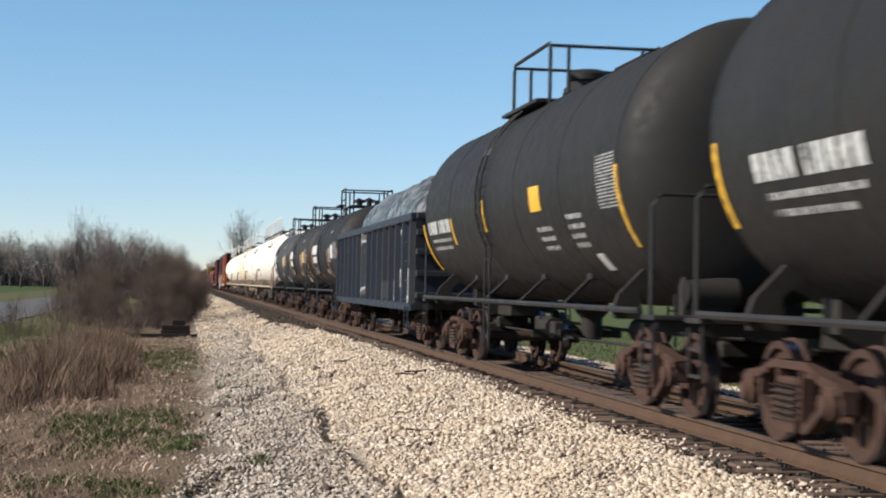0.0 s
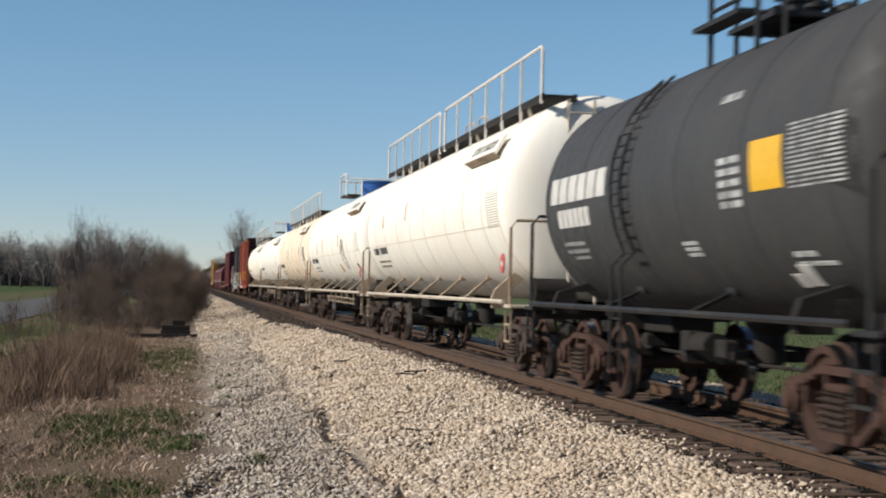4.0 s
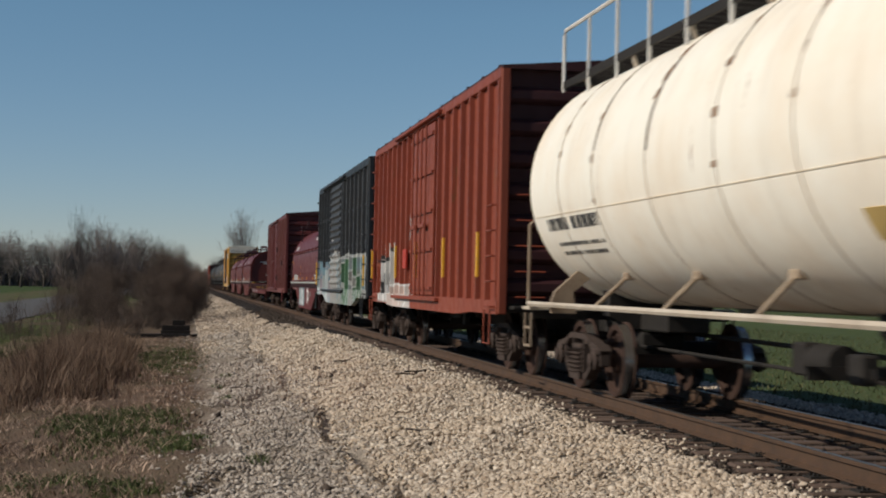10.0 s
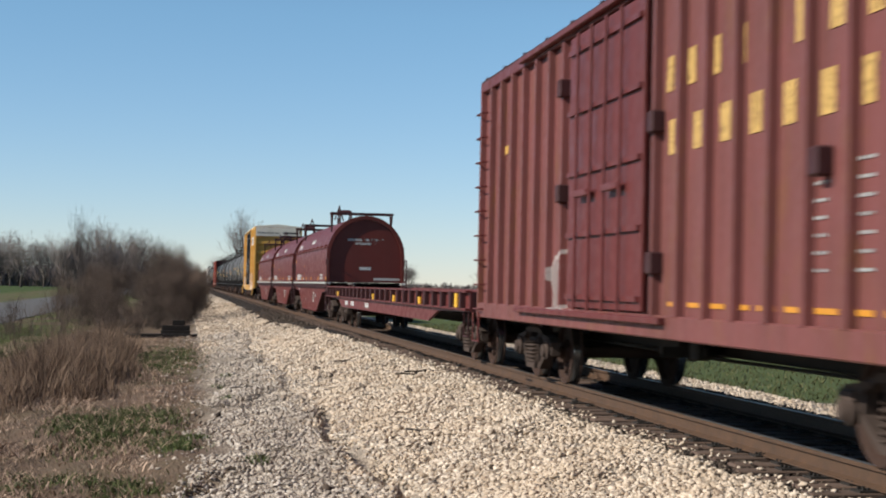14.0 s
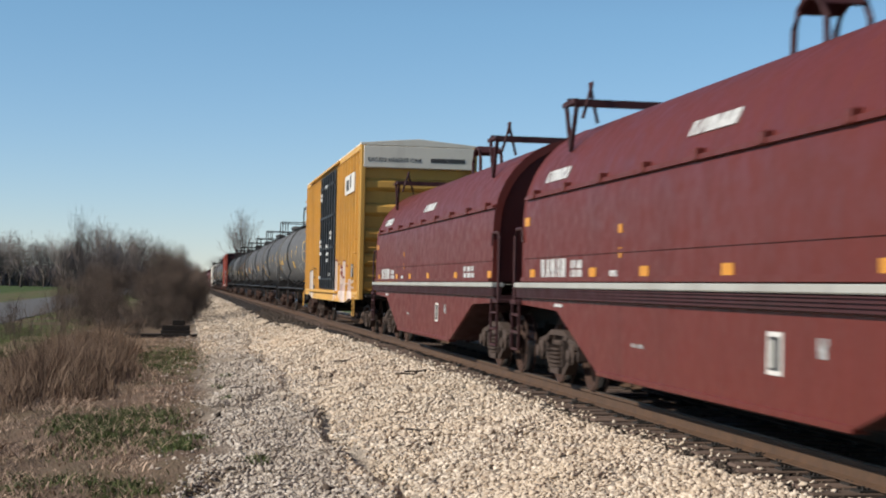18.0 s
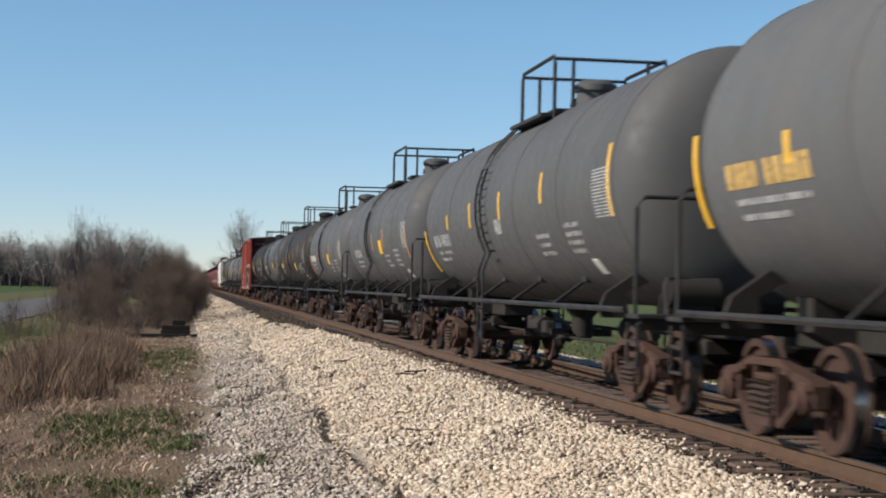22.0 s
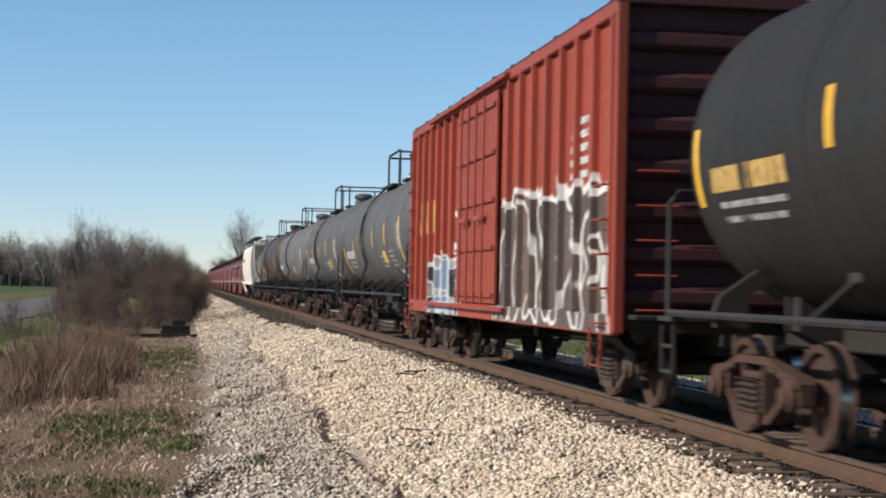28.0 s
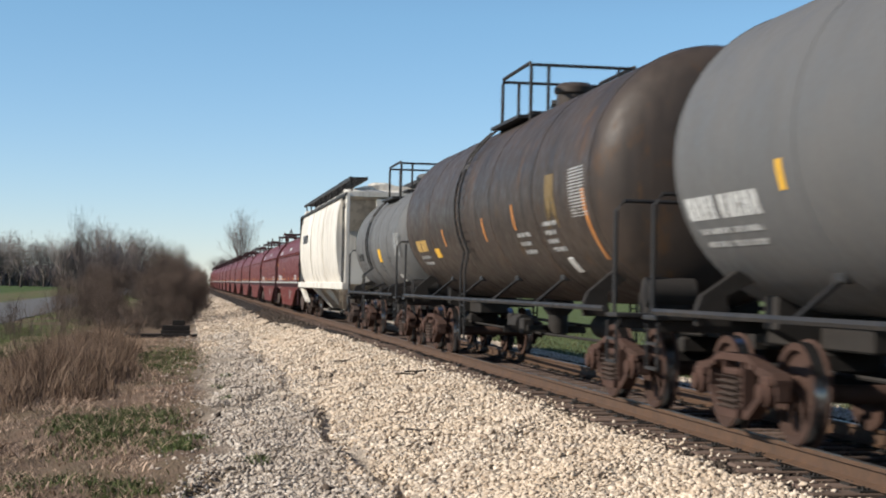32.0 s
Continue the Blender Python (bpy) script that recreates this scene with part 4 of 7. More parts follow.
        # ladders at the corners
        for d in (-1, 1):
            g = Geo()
            top = z1 - 0.4 if d > 0 else z0 + 1.7
            ya, yb = d * (hb - 0.12), d * (hb - 0.58)
            x = s * (w + 0.15)
            g.tube([(x, ya, z0), (x, ya, 0.5), (x, yb, 0.5), (x, yb, z0)], 0.018, 4)
            lad = part("side_ladder", g, trim, car)
            for z in np.arange(z0 + 0.05, top, 0.38):
                pipe_part("rung", [(x - s * 0.1, ya, z), (x, ya, z), (x, yb, z), (x - s * 0.1, yb, z)], 0.014, trim, lad, seg=4)
    for d in (-1, 1):
        y0, y1 = sorted((d * (hb - 0.24), d * (hb - 0.18)))
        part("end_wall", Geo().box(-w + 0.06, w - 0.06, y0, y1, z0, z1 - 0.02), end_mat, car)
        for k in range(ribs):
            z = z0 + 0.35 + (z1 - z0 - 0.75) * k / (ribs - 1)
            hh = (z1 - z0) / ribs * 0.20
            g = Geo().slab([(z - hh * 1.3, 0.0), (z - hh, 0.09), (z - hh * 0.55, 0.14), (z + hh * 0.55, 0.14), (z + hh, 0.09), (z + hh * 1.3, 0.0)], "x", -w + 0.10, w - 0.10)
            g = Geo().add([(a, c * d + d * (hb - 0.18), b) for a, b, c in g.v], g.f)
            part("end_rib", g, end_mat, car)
        for s in (-1, 1):
            x0, x1 = sorted((s * (w - 0.08), s * (w + 0.06)))
            y0, y1 = sorted((d * (hb - 0.12), d * (hb + 0.02)))
            part("corner_post", Geo().box(x0, x1, y0, y1, z0 - 0.06, z1, 0.02), trim, car)
        g = Geo()
        y0, y1 = sorted((d * (hb + 0.02), d * (half - 0.35)))
        g.box(-1.4, 1.4, y0 if d > 0 else y1 - 0.28, y1 if d < 0 else y0 + 0.28, 1.02, 1.07, 0.01)
        part("crossover_platform", g, UNDER, car)
        g = Geo()
        for z in np.arange(z0 + 0.2, z0 + 1.9, 0.38):
            g.tube([(-w + 0.2, d * (hb + 0.05), z), (-w + 0.65, d * (hb + 0.05), z)], 0.014, 4)
        part("end_ladder", g, trim, car)
        part("draft_sill", Geo().box(-0.3, 0.3, *sorted((d * (hb - 3.5), d * (half - 0.5))), 0.72, z0, 0.02), UNDER, car)
        coupler(car, d * half, d)
        truck(car, d * (half - truck_in), u, gear or TRUCK_GREY)
    part("floor_frame", Geo().box(-w + 0.08, w - 0.08, -hb + 0.1, hb - 0.1, z0 - 0.02, z0 + 0.1), UNDER, car)
    part("centre_sill", Geo().box(-0.25, 0.25, -hb + 0.3, hb - 0.3, 0.62, z0, 0.02), UNDER, car)
    under_clutter(car, L, UNDER)
    # roof with its raised seams
    g = Geo()
    g.slab([(-w - 0.06, z1 - 0.02), (-w - 0.06, z1 + 0.03), (0, z1 + 0.16), (w + 0.06, z1 + 0.03), (w + 0.06, z1 - 0.02)], "y", -hb - 0.02, hb + 0.02)
    roof = part("roof", g, roof_mat, car)
    for k in range(12):
        y = -hb + 0.3 + (Lb - 0.6) * k / 11
        g = Geo().slab([(-w - 0.05, z1 + 0.03), (-w - 0.05, z1 + 0.065), (0, z1 + 0.2), (w + 0.05, z1 + 0.065), (w + 0.05, z1 + 0.03), (0, z1 + 0.16)], "y", y - 0.04, y + 0.04)
        part("roof_seam", g, roof_mat, roof)
    g = Geo().lathe([(0, 0.26), (0.03, 0.28), (0.06, 0.26)], "y", (0.55, -hb - 0.16, 2.2), 18)
    part("brake_wheel", g, trim, car)
    return car


def plate(car, mat, x, y0, y1, z0, z1, name="stencil_line", label="", t=0.004):
    """Painted mark lying on a flat side."""
    return part(name, Geo().box(x - t, x + 0.03, min(y0, y1), max(y0, y1), z0, z1), mat, car, label)


def word(car, mat, x, y, z, n, cw, ch, gap=0.3, seed=1, label="", name="lettering_block", step=None):
    """A word of n plain upright blocks, running towards the leading end from y."""
    rnd = random.Random(seed)
    for k in range(n):
        a = y - k * (step or cw * (1 + gap))
        plate(car, mat, x, a, a - cw * rnd.uniform(0.75, 1.0), z, z + ch, name, label if k == 0 else "")


# ---- coil cars ----
def coil_car(label, u, L, mat, cn=False, gear=None, low=None, group="coil cars of the train", detail=True, far=False):
    """A covered coil car: trough body with a rounded steel hood."""
    car = thing("coil_car", label, "coil car", group)
    half = L / 2
    hb = half - 0.85
    low = low or mat
    w, zd, zc, r = 1.34, 1.42, 2.30, 1.34
    # trough sides
    for s in (-1, 1):
        x0, x1 = sorted((s * 1.28, s * 1.33))
        g = Geo().slab([(-hb + 0.15, 1.24), (-hb + 0.15, 1.1), (-hb + 2.1, 1.05), (-hb + 4.4, 0.35), (hb - 4.4, 0.35), (hb - 2.3, 1.05), (hb - 0.15, 1.1), (hb - 0.15, 1.24)], "x", x0, x1)
        part("trough_side", g, low, car)
        x0, x1 = sorted((s * 1.22, s * 1.42))
        part("deck_edge", Geo().box(x0, x1, -hb, hb, 1.34, 1.415, 0.012), PALE_STRIP, car, "dull grey deck edge strip")
        x0, x1 = sorted((s * 1.25, s * 1.38))
        part("side_sill", Geo().box(x0, x1, -hb, hb, 1.19, 1.34, 0.015), MAROON_DARK, car)
        for k in range(4 if detail and s < 0 else 0):
            z = 1.205 + 0.036 * k
            x0, x1 = sorted((s * 1.36, s * 1.40))
            part("sill_rib", Geo().box(x0, x1, -hb, hb, z, z + 0.014), MAROON_DARK, car)
        x0, x1 = sorted((s * 1.2, s * 1.345))
        g = Geo().box(x0, x1, -hb + 4.4, hb - 4.4, 0.32, 0.39, 0.01)
        part("bottom_flange", g, low, car)
    for d in (-1, 1):
        g = Geo().slab([(d * (hb - 2.2), 1.05), (d * (hb - 4.4), 0.35), (d * (hb - 4.5), 0.39), (d * (hb - 2.3), 1.1)], "x", -1.28, 1.28)
        part("trough_slope", g, MAROON_DARK, car)
    part("trough_floor", Geo().box(-1.28, 1.28, -hb + 4.5, hb - 4.5, 0.36, 0.40), MAROON_DARK, car)
    part("deck", Geo().box(-1.3, 1.3, -hb, hb, 1.16, 1.22), MAROON_DARK, car)
    part("centre_sill", Geo().box(-0.25, 0.25, -half + 0.5, half - 0.5, 0.75, 1.16, 0.02), UNDER, car)
    # hood
    hh = hb - 0.35
    prof = [(-w, zd + 0.01), (-w, zc)] + [(r * math.cos(radians(a)), zc + r * math.sin(radians(a)) * 1.06) for a in range(170, 9, -10)] + [(w, zc), (w, zd + 0.01)]
    g = Geo()
    n = len(prof)
    vs = [(x, y, z) for y in (-hh, hh) for x, z in prof]
    g.add(vs, [(i, i + 1, n + i + 1, n + i) for i in range(n - 1)])
    g.f.append(tuple(range(n))[::-1])
    g.f.append(tuple(range(n, 2 * n)))
    hood = part("hood", g, mat, car, "", smooth=True)
    for d in (-1, 1):
        ins = [(x * 0.93, zd + (z - zd) * 0.95) for x, z in prof]
        ring = Geo()
        y0, y1 = d * hh, d * (hh + 0.09)
        k = len(prof)
        vs = [(x, y0, z) for x, z in prof] + [(x * 1.012, y1, z + 0.012) for x, z in prof] + [(x, y1, z) for x, z in ins] + [(x, y0, z) for x, z in ins]
        ring.add(vs, [(a * k + i, a * k + i + 1, ((a + 1) % 4) * k + i + 1, ((a + 1) % 4) * k + i) for a in range(4) for i in range(k - 1)])
        part("hood_rim", ring, mat, hood, smooth=True)
    for s in (-1, 1):
        a = radians(14)
        x, z = s * (r * math.cos(a) + 0.02), zc + r * math.sin(a)
        part("hood_seam", Geo().beam((x, -hh, z), (x, hh, z), 0.07, 0.05), mat, hood)
        if detail and s < 0:
            for k in range(9):
                y = -hh + 0.6 + (2 * hh - 1.2) * k / 8
                part("hood_latch", Geo().box(x - 0.06, x + 0.06, y - 0.07, y + 0.07, z - 0.03, z + 0.09, 0.012), mat, hood)
        part("hood_flange", Geo().box(*sorted((s * 1.34, s * 1.40)), -hh, hh, zd + 0.01, zd + 0.07), mat, hood)
        part("hood_crease", Geo().beam((s * (w + 0.005), -hh, 1.78), (s * (w + 0.005), hh, 1.78), 0.02, 0.04), mat, hood)
    zt = zc + r * 1.06

    def hood_mark(y0, y1, a0, a1, n=3):
        g = Geo().skin(r, zc, y0, y1, a0, a1, 0.012, n=n)
        return Geo().add([(x, y, zc + (z - zc) * 1.06) for x, y, z in g.v], g.f)

    for d in (-1, 1):
        y = d * (hh - 1.5)
        g = Geo().beam((-1.12, y, zt + 0.13), (1.12, y, zt + 0.13), 0.09, 0.10)
        g.beam((-1.08, y - 0.34, zt + 0.12), (-1.08, y + 0.34, zt + 0.12), 0.06, 0.06)
        g.beam((1.08, y - 0.34, zt + 0.12), (1.08, y + 0.34, zt + 0.12), 0.06, 0.06)
        lb = part("lifting_bar", g, MAROON_DARK, hood)
        for s in (-1, 1):
            for dy in (-0.3, 0.3):
                g = Geo().beam((s * 1.06, y + dy, zt + 0.12), (s * 1.06, y, zt - 0.52), 0.05)
                part("bar_strut", g, MAROON_DARK, lb)
        g = Geo().tube([(-0.98, y - 0.3, zt - 0.1), (-0.84, y - 0.12, zt + 0.28), (-0.80, y - 0.04, zt + 0.40), (-0.80, y + 0.04, zt + 0.40), (-0.76, y + 0.12, zt + 0.28), (-0.62, y + 0.3, zt - 0.1)], 0.026, 6)
        part("lifting_loop", g, MAROON_DARK, lb, smooth=True)
    for dx in (-0.22, 0.22):
        g = Geo().tube([(dx, 0.42, zt - 0.05), (dx, 0.40, zt + 0.24), (dx, 0.28, zt + 0.42), (dx, 0.1, zt + 0.5), (dx, -0.1, zt + 0.5), (dx, -0.28, zt + 0.42), (dx, -0.40, zt + 0.24), (dx, -0.42, zt - 0.05)], 0.036, 8)
        part("lifting_ring", g, MAROON_DARK, hood, smooth=True)
    bow = [(q * math.cos(radians(a)), zt + 0.12 + q * math.sin(radians(a))) for q, span in ((0.43, range(40, 141, 10)), (0.40, range(140, 39, -10))) for a in span]
    g = Geo().slab(bow, "x", -0.2, 0.2)
    part("lifting_saddle", g, MAROON_DARK, hood)
    # marks on the side: reflectors, stencils, placards
    X = -w - 0.004
    fr = [(-0.97, "y"), (-0.55, "y"), (-0.12, "y"), (0.22, "y"), (0.38, "w"), (0.5, "y"), (0.93, "y")]
    for f, k in fr:
        plate(car, AMBER_TAPE if k == "y" else LETTER, X, f * hh - 0.15, f * hh + 0.15, 1.49, 1.60 if k == "y" else 1.56, "reflector")
    if detail:
        word(car, LETTER, X, hh * 0.86, 1.47, 5, 0.26, 0.26, 0.12, 3)
        for z in (1.48, 1.60):
            word(car, LETTER, X, hh * 0.64, z, 2, 0.26, 0.1, 0.2, 5)
        word(car, LETTER, X, -hh * 0.66, 1.5, 3, 0.3, 0.08, 0.2, 5)
        word(car, LETTER, X, -hh * 0.66, 1.61, 3, 0.3, 0.08, 0.2, 6)
        plate(car, AMBER_TAPE, X, hh * 0.338, hh * 0.35, 1.70, 1.82, "reflector")
        plate(car, AMBER_TAPE, X, hh * 0.335, hh * 0.353, 1.98, 2.08, "reflector")
        plate(car, AMBER_TAPE, X, hh * 0.96, hh * 1.0, 2.22, 2.34, "reflector")
        part("stencil_line", hood_mark(hh * 0.72, hh * 0.88, 20, 27), LETTER, hood)
        if not cn:
            part("stencil_line", hood_mark(-hh * 0.1, hh * 0.08, 24, 31), LETTER, hood)
        Xl = -1.334
        plate(car, LETTER_SOLID, Xl, -hh * 0.27 - 0.17, -hh * 0.27 + 0.17, 0.66, 1.02, "chart_plate")
        plate(car, DARK_SOLID, Xl - 0.004, -hh * 0.27 - 0.12, -hh * 0.27 + 0.12, 0.70, 0.98, "chart_print")
        plate(car, PALE_STRIP, Xl - 0.008, -hh * 0.27 - 0.02, -hh * 0.27 + 0.10, 0.72, 0.95, "chart_print")
        plate(car, LETTER_DIM, Xl, -hh * 0.4 - 0.1, -hh * 0.4 + 0.1, 0.84, 1.0, "stencil_line")
        plate(car, LETTER_DIM, Xl, hh * 0.22, hh * 0.28, 0.72, 0.76, "stencil_line")
        plate(car, LETTER, Xl, hh * 0.70, hh * 0.76, 1.1, 1.14, "stencil_line")
        for z, n2 in ((2.85, 0.62), (2.72, 0.36)):
            part("end_stencil", Geo().box(-n2, n2, -hh - 0.006, -hh, z, z + 0.08), LETTER_DIM, hood)
        part("end_stencil", Geo().box(-0.2, 0.2, -hh - 0.006, -hh, 1.85, 1.95), LETTER, hood)
        part("end_stencil", Geo().box(0.3, 1.2, -hh - 0.006, -hh, 1.5, 1.58), LETTER, hood)
        if cn:
            for f, a0, a1, w2 in ((-0.385, 31, 46, 0.12), (-0.445, 43.5, 46, 0.38), (-0.445, 31, 33.5, 0.38), (-0.505, 31, 46, 0.11), (-0.56, 31, 46, 0.14), (-0.60, 38, 46, 0.15)):
                part("emblem_stroke", hood_mark(f * hh - w2, f * hh + w2, a0, a1), LETTER_SOLID, hood)
    for d in (-1, 1):
        part("end_platform", Geo().box(-1.4, 1.4, *sorted((d * hb, d * (hb + 0.35))), 1.1, 1.16, 0.01), MAROON_DARK, car)
        coupler(car, d * half, d)
        truck(car, d * (half - 2.2), u, gear or TRUCK_GREY, far)
        for s in (-1, 1):
            y = d * (hb + 0.25)
            pipe_part("corner_handrail", [(s * 1.36, y, 1.1), (s * 1.36, y, 2.1), (s * 1.36, y - d * 0.12, 2.2), (s * 1.36, y - d * 0.5, 2.2), (s * 1.36, y - d * 0.55, 2.0)], 0.024, MAROON_DARK, car)
            g = Geo()
            for z in (0.45, 0.7, 0.95):
                g.beam((s * 1.38, d * (hb + 0.28), z), (s * 1.38, d * (hb - 0.2), z), 0.03, 0.03)
            for yy in (d * (hb + 0.28), d * (hb - 0.2)):
                g.beam((s * 1.38, yy, 0.48), (s * 1.38, yy, 1.16), 0.04, 0.03)
            part("sill_step", g, MAROON_DARK, car)
    if not far:
        under_clutter(car, L, UNDER, 1.0)
    return car


# ---- gondola, flat car and hopper ----
def load_mesh(y0, y1):
    """Plastic-wrapped load: a wrinkled, rounded heap."""
    g = Geo()
    n, m = 70, 22
    vs = []
    for i in range(n + 1):
        y = y0 + (y1 - y0) * i / n
        end = min(1.0, min(i, n - i) / 7)
        end = math.sqrt(max(0.0, 1 - (1 - end) ** 2))
        for k in range(m + 1):
            a = math.pi * k / m
            q = 1 + 0.05 * noise.noise((y * 2.6, a * 2, 1)) + 0.035 * noise.noise((y * 7, a * 5, 4))
            x = -1.32 * math.cos(a) * q * (0.75 + 0.25 * end)
            z = 2.6 + (1.26 + 0.06 * math.sin(y * 1.3)) * max(0, math.sin(a)) ** 0.7 * q * end
            vs.append((x, y, z))
    w = m + 1
    g.add(vs, [(i * w + k, i * w + k + 1, (i + 1) * w + k + 1, (i + 1) * w + k) for i in range(n) for k in range(m)])
    return g


def wrap_material():
    n = Nodes("wrinkled_plastic_wrap", 0.32)
    f = n.noise(3.0, 6, (0.6, 2.6, 1.0), 0.65)
    c = n.mix(n.ramp(f, 0.45, 0.6), (0.025, 0.028, 0.027), (0.22, 0.23, 0.22))
    n.colour(c)
    n.bump(n.noise(3.5, 6, (0.5, 2.6, 1.0)), 0.8, 0.08)
    return n.mat


def gondola(label, u, L):
    car = thing("gondola", label, "gondola car", "freight cars of the train")
    half, hb, w, z0, z1 = L / 2, L / 2 - 0.62, 1.46, 0.9, 2.86
    for s in (-1, 1):
        part("side_sheet", Geo().box(*sorted((s * (w - 0.04), s * w)), -hb, hb, z0, z1 - 0.1), GON_SIDE, car)
        part("top_chord", Geo().box(*sorted((s * (w - 0.06), s * (w + 0.12))), -hb, hb, z1 - 0.17, z1, 0.02), BLUE_GREY, car)
        part("side_sill", Geo().box(*sorted((s * (w - 0.02), s * (w + 0.1))), -hb, hb, z0 - 0.08, z0 + 0.08, 0.015), BLUE_GREY, car)
        for k in range(15):
            y = -hb + 0.1 + (2 * hb - 0.2) * k / 14
            g = Geo().slab([(y - 0.09, 0), (y - 0.05, -0.12), (y + 0.05, -0.12), (y + 0.09, 0)], "z", z0 + 0.06, z1 - 0.16)
            part("side_post", Geo().add([(s * (w - b), a, c) for a, b, c in g.v], g.f), BLUE_GREY if k % 4 else GON_SIDE, car)
        for d in (-1, 1):
            g = Geo()
            for z in np.arange(z0 + 0.15, z1 - 0.3, 0.4):
                g.tube([(s * (w + 0.14), d * (hb - 0.2), z), (s * (w + 0.14), d * (hb - 0.6), z)], 0.014, 4)
            g.tube([(s * (w + 0.12), d * (hb - 0.15), z0), (s * (w + 0.12), d * (hb - 0.15), 0.5), (s * (w + 0.12), d * (hb - 0.6), 0.5), (s * (w + 0.12), d * (hb - 0.6), z0)], 0.018, 4)
            part("side_ladder", g, BLUE_GREY, car)
    for d in (-1, 1):
        part("end_wall", Geo().box(-w, w, *sorted((d * (hb - 0.05), d * hb)), z0, z1 - 0.02), BLUE_GREY, car)
        for z in (1.15, 1.6, 2.05, 2.45, 2.8):
            part("end_rib", Geo().box(-w, w, *sorted((d * hb, d * (hb + 0.13))), z - 0.07, z + 0.06, 0.02), DARK_PAINT, car)
        part("draft_sill", Geo().box(-0.3, 0.3, *sorted((d * (hb - 3.5), d * (half - 0.5))), 0.72, z0, 0.02), UNDER, car)
        coupler(car, d * half, d)
        truck(car, d * (half - 2.25), u, TRUCK_RUST)
    part("floor", Geo().box(-w, w, -hb, hb, z0 - 0.05, z0 + 0.05), UNDER, car)
    part("centre_sill", Geo().box(-0.25, 0.25, -hb + 0.3, hb - 0.3, 0.6, z0, 0.02), UNDER, car)
    under_clutter(car, L, UNDER)
    part("wrapped_load", load_mesh(-hb + 0.9, 4.5), wrap_material(), car, "black and grey plastic-wrapped load", smooth=True)
    part("wrapped_load", load_mesh(4.3, hb - 0.3), wrap_material(), car, "black and grey plastic-wrapped load", pose(0, 0, -0.95, 0, 0, 0), smooth=True)
    X = -w - 0.006
    for y, z, a, b in ((-7.2, 1.3, 0.5, 0.4), (-5.6, 1.3, 0.5, 0.4), (-6.9, 0.98, 0.4, 0.14), (-5.7, 2.45, 0.3, 0.12), (5.48, 2.23, 0.2, 0.26), (5.24, 2.23, 0.2, 0.26), (4.98, 2.23, 0.2, 0.26), (5.4, 1.8, 0.2, 0.25), (5.15, 1.8, 0.2, 0.25), (4.92, 1.8, 0.2, 0.25), (4.25, 1.78, 0.2, 0.25), (4.0, 1.78, 0.2, 0.25), (5.55, 1.42, 0.4, 0.09), (5.0, 1.42, 0.36, 0.09), (5.55, 1.28, 0.4, 0.09), (5.0, 1.28, 0.36, 0.09), (6.75, 1.3, 0.16, 0.35), (6.4, 1.25, 0.2, 0.42), (5.1, 0.82, 0.4, 0.3), (3.9, 0.8, 0.4, 0.6), (6.1, 1.0, 0.3, 0.08)):
        plate(car, LETTER_WORN, X, y - a / 2, y + a / 2, z, z + b, "stencil_line")
    return car


def flat_car(label, u, L):
    car = thing("flat_car", label, "flat car", "freight cars of the train")
    half, hb = L / 2, L / 2 - 0.7
    part("deck", Geo().box(-1.4, 1.4, -hb, hb, 1.1, 1.18), MAROON_DARK, car)
    for s in (-1, 1):
        g = Geo().slab([(-hb, 1.26), (hb, 1.26), (hb, 0.92), (hb - 3.4, 0.88), (hb - 4.6, 0.66), (-hb + 4.6, 0.66), (-hb + 3.4, 0.88), (-hb, 0.92)], "x", *sorted((s * 1.36, s * 1.42)))
        part("side_sill", g, MAROON, car)
        for z in (0.94, 1.24):
            part("sill_flange", Geo().box(*sorted((s * 1.38, s * 1.5)), -hb, hb, z, z + 0.035), MAROON, car)
        for k in range(26):
            y = -hb + 0.5 + (2 * hb - 1.0) * k / 25
            part("stake_pocket", shared("stake_pocket", lambda: (Geo().box(-0.055, 0.055, -0.09, 0.09, 0.96, 1.26, 0.01), MAROON_DARK, False)), None, car, "", pose(s * 1.465, y, 0))
    for f in (-0.93, -0.6, -0.3, 0.0, 0.35, 0.7):
        plate(car, YELLOW_TAPE, -1.505, f * hb - 0.13, f * hb + 0.13, 0.98, 1.22 if f < -0.9 else 1.12, "reflector")
    for y in (hb * 0.55, hb * 0.42, hb * 0.15):
        plate(car, LETTER, -1.426, y - 0.4, y + 0.4, 0.74, 0.86)
    for d in (-1, 1):
        part("end_sill", Geo().box(-1.42, 1.42, *sorted((d * (hb - 0.1), d * hb)), 0.9, 1.26, 0.015), MAROON_DARK, car)
        coupler(car, d * half, d)
        truck(car, d * (half - 2.6), u, TRUCK_GREY)
        g = Geo().tube([(-1.42, d * (hb - 0.1), 0.92), (-1.42, d * (hb - 0.1), 0.5), (-1.42, d * (hb - 0.55), 0.5), (-1.42, d * (hb - 0.55), 0.92)], 0.02, 5)
        part("sill_step", g, MAROON_DARK, car)
    for k in range(20):
        y = -hb + 1 + (2 * hb - 2) * k / 19
        part("cross_bearer", shared("cross_bearer", lambda: (Geo().box(-1.36, 1.36, -0.06, 0.06, 0.85, 1.1), UNDER, False)), None, car, "", pose(0, y, 0))
    part("centre_sill", Geo().box(-0.3, 0.3, -half + 0.5, half - 0.5, 0.6, 1.1, 0.02), UNDER, car)
    under_clutter(car, L, UNDER)
    return car


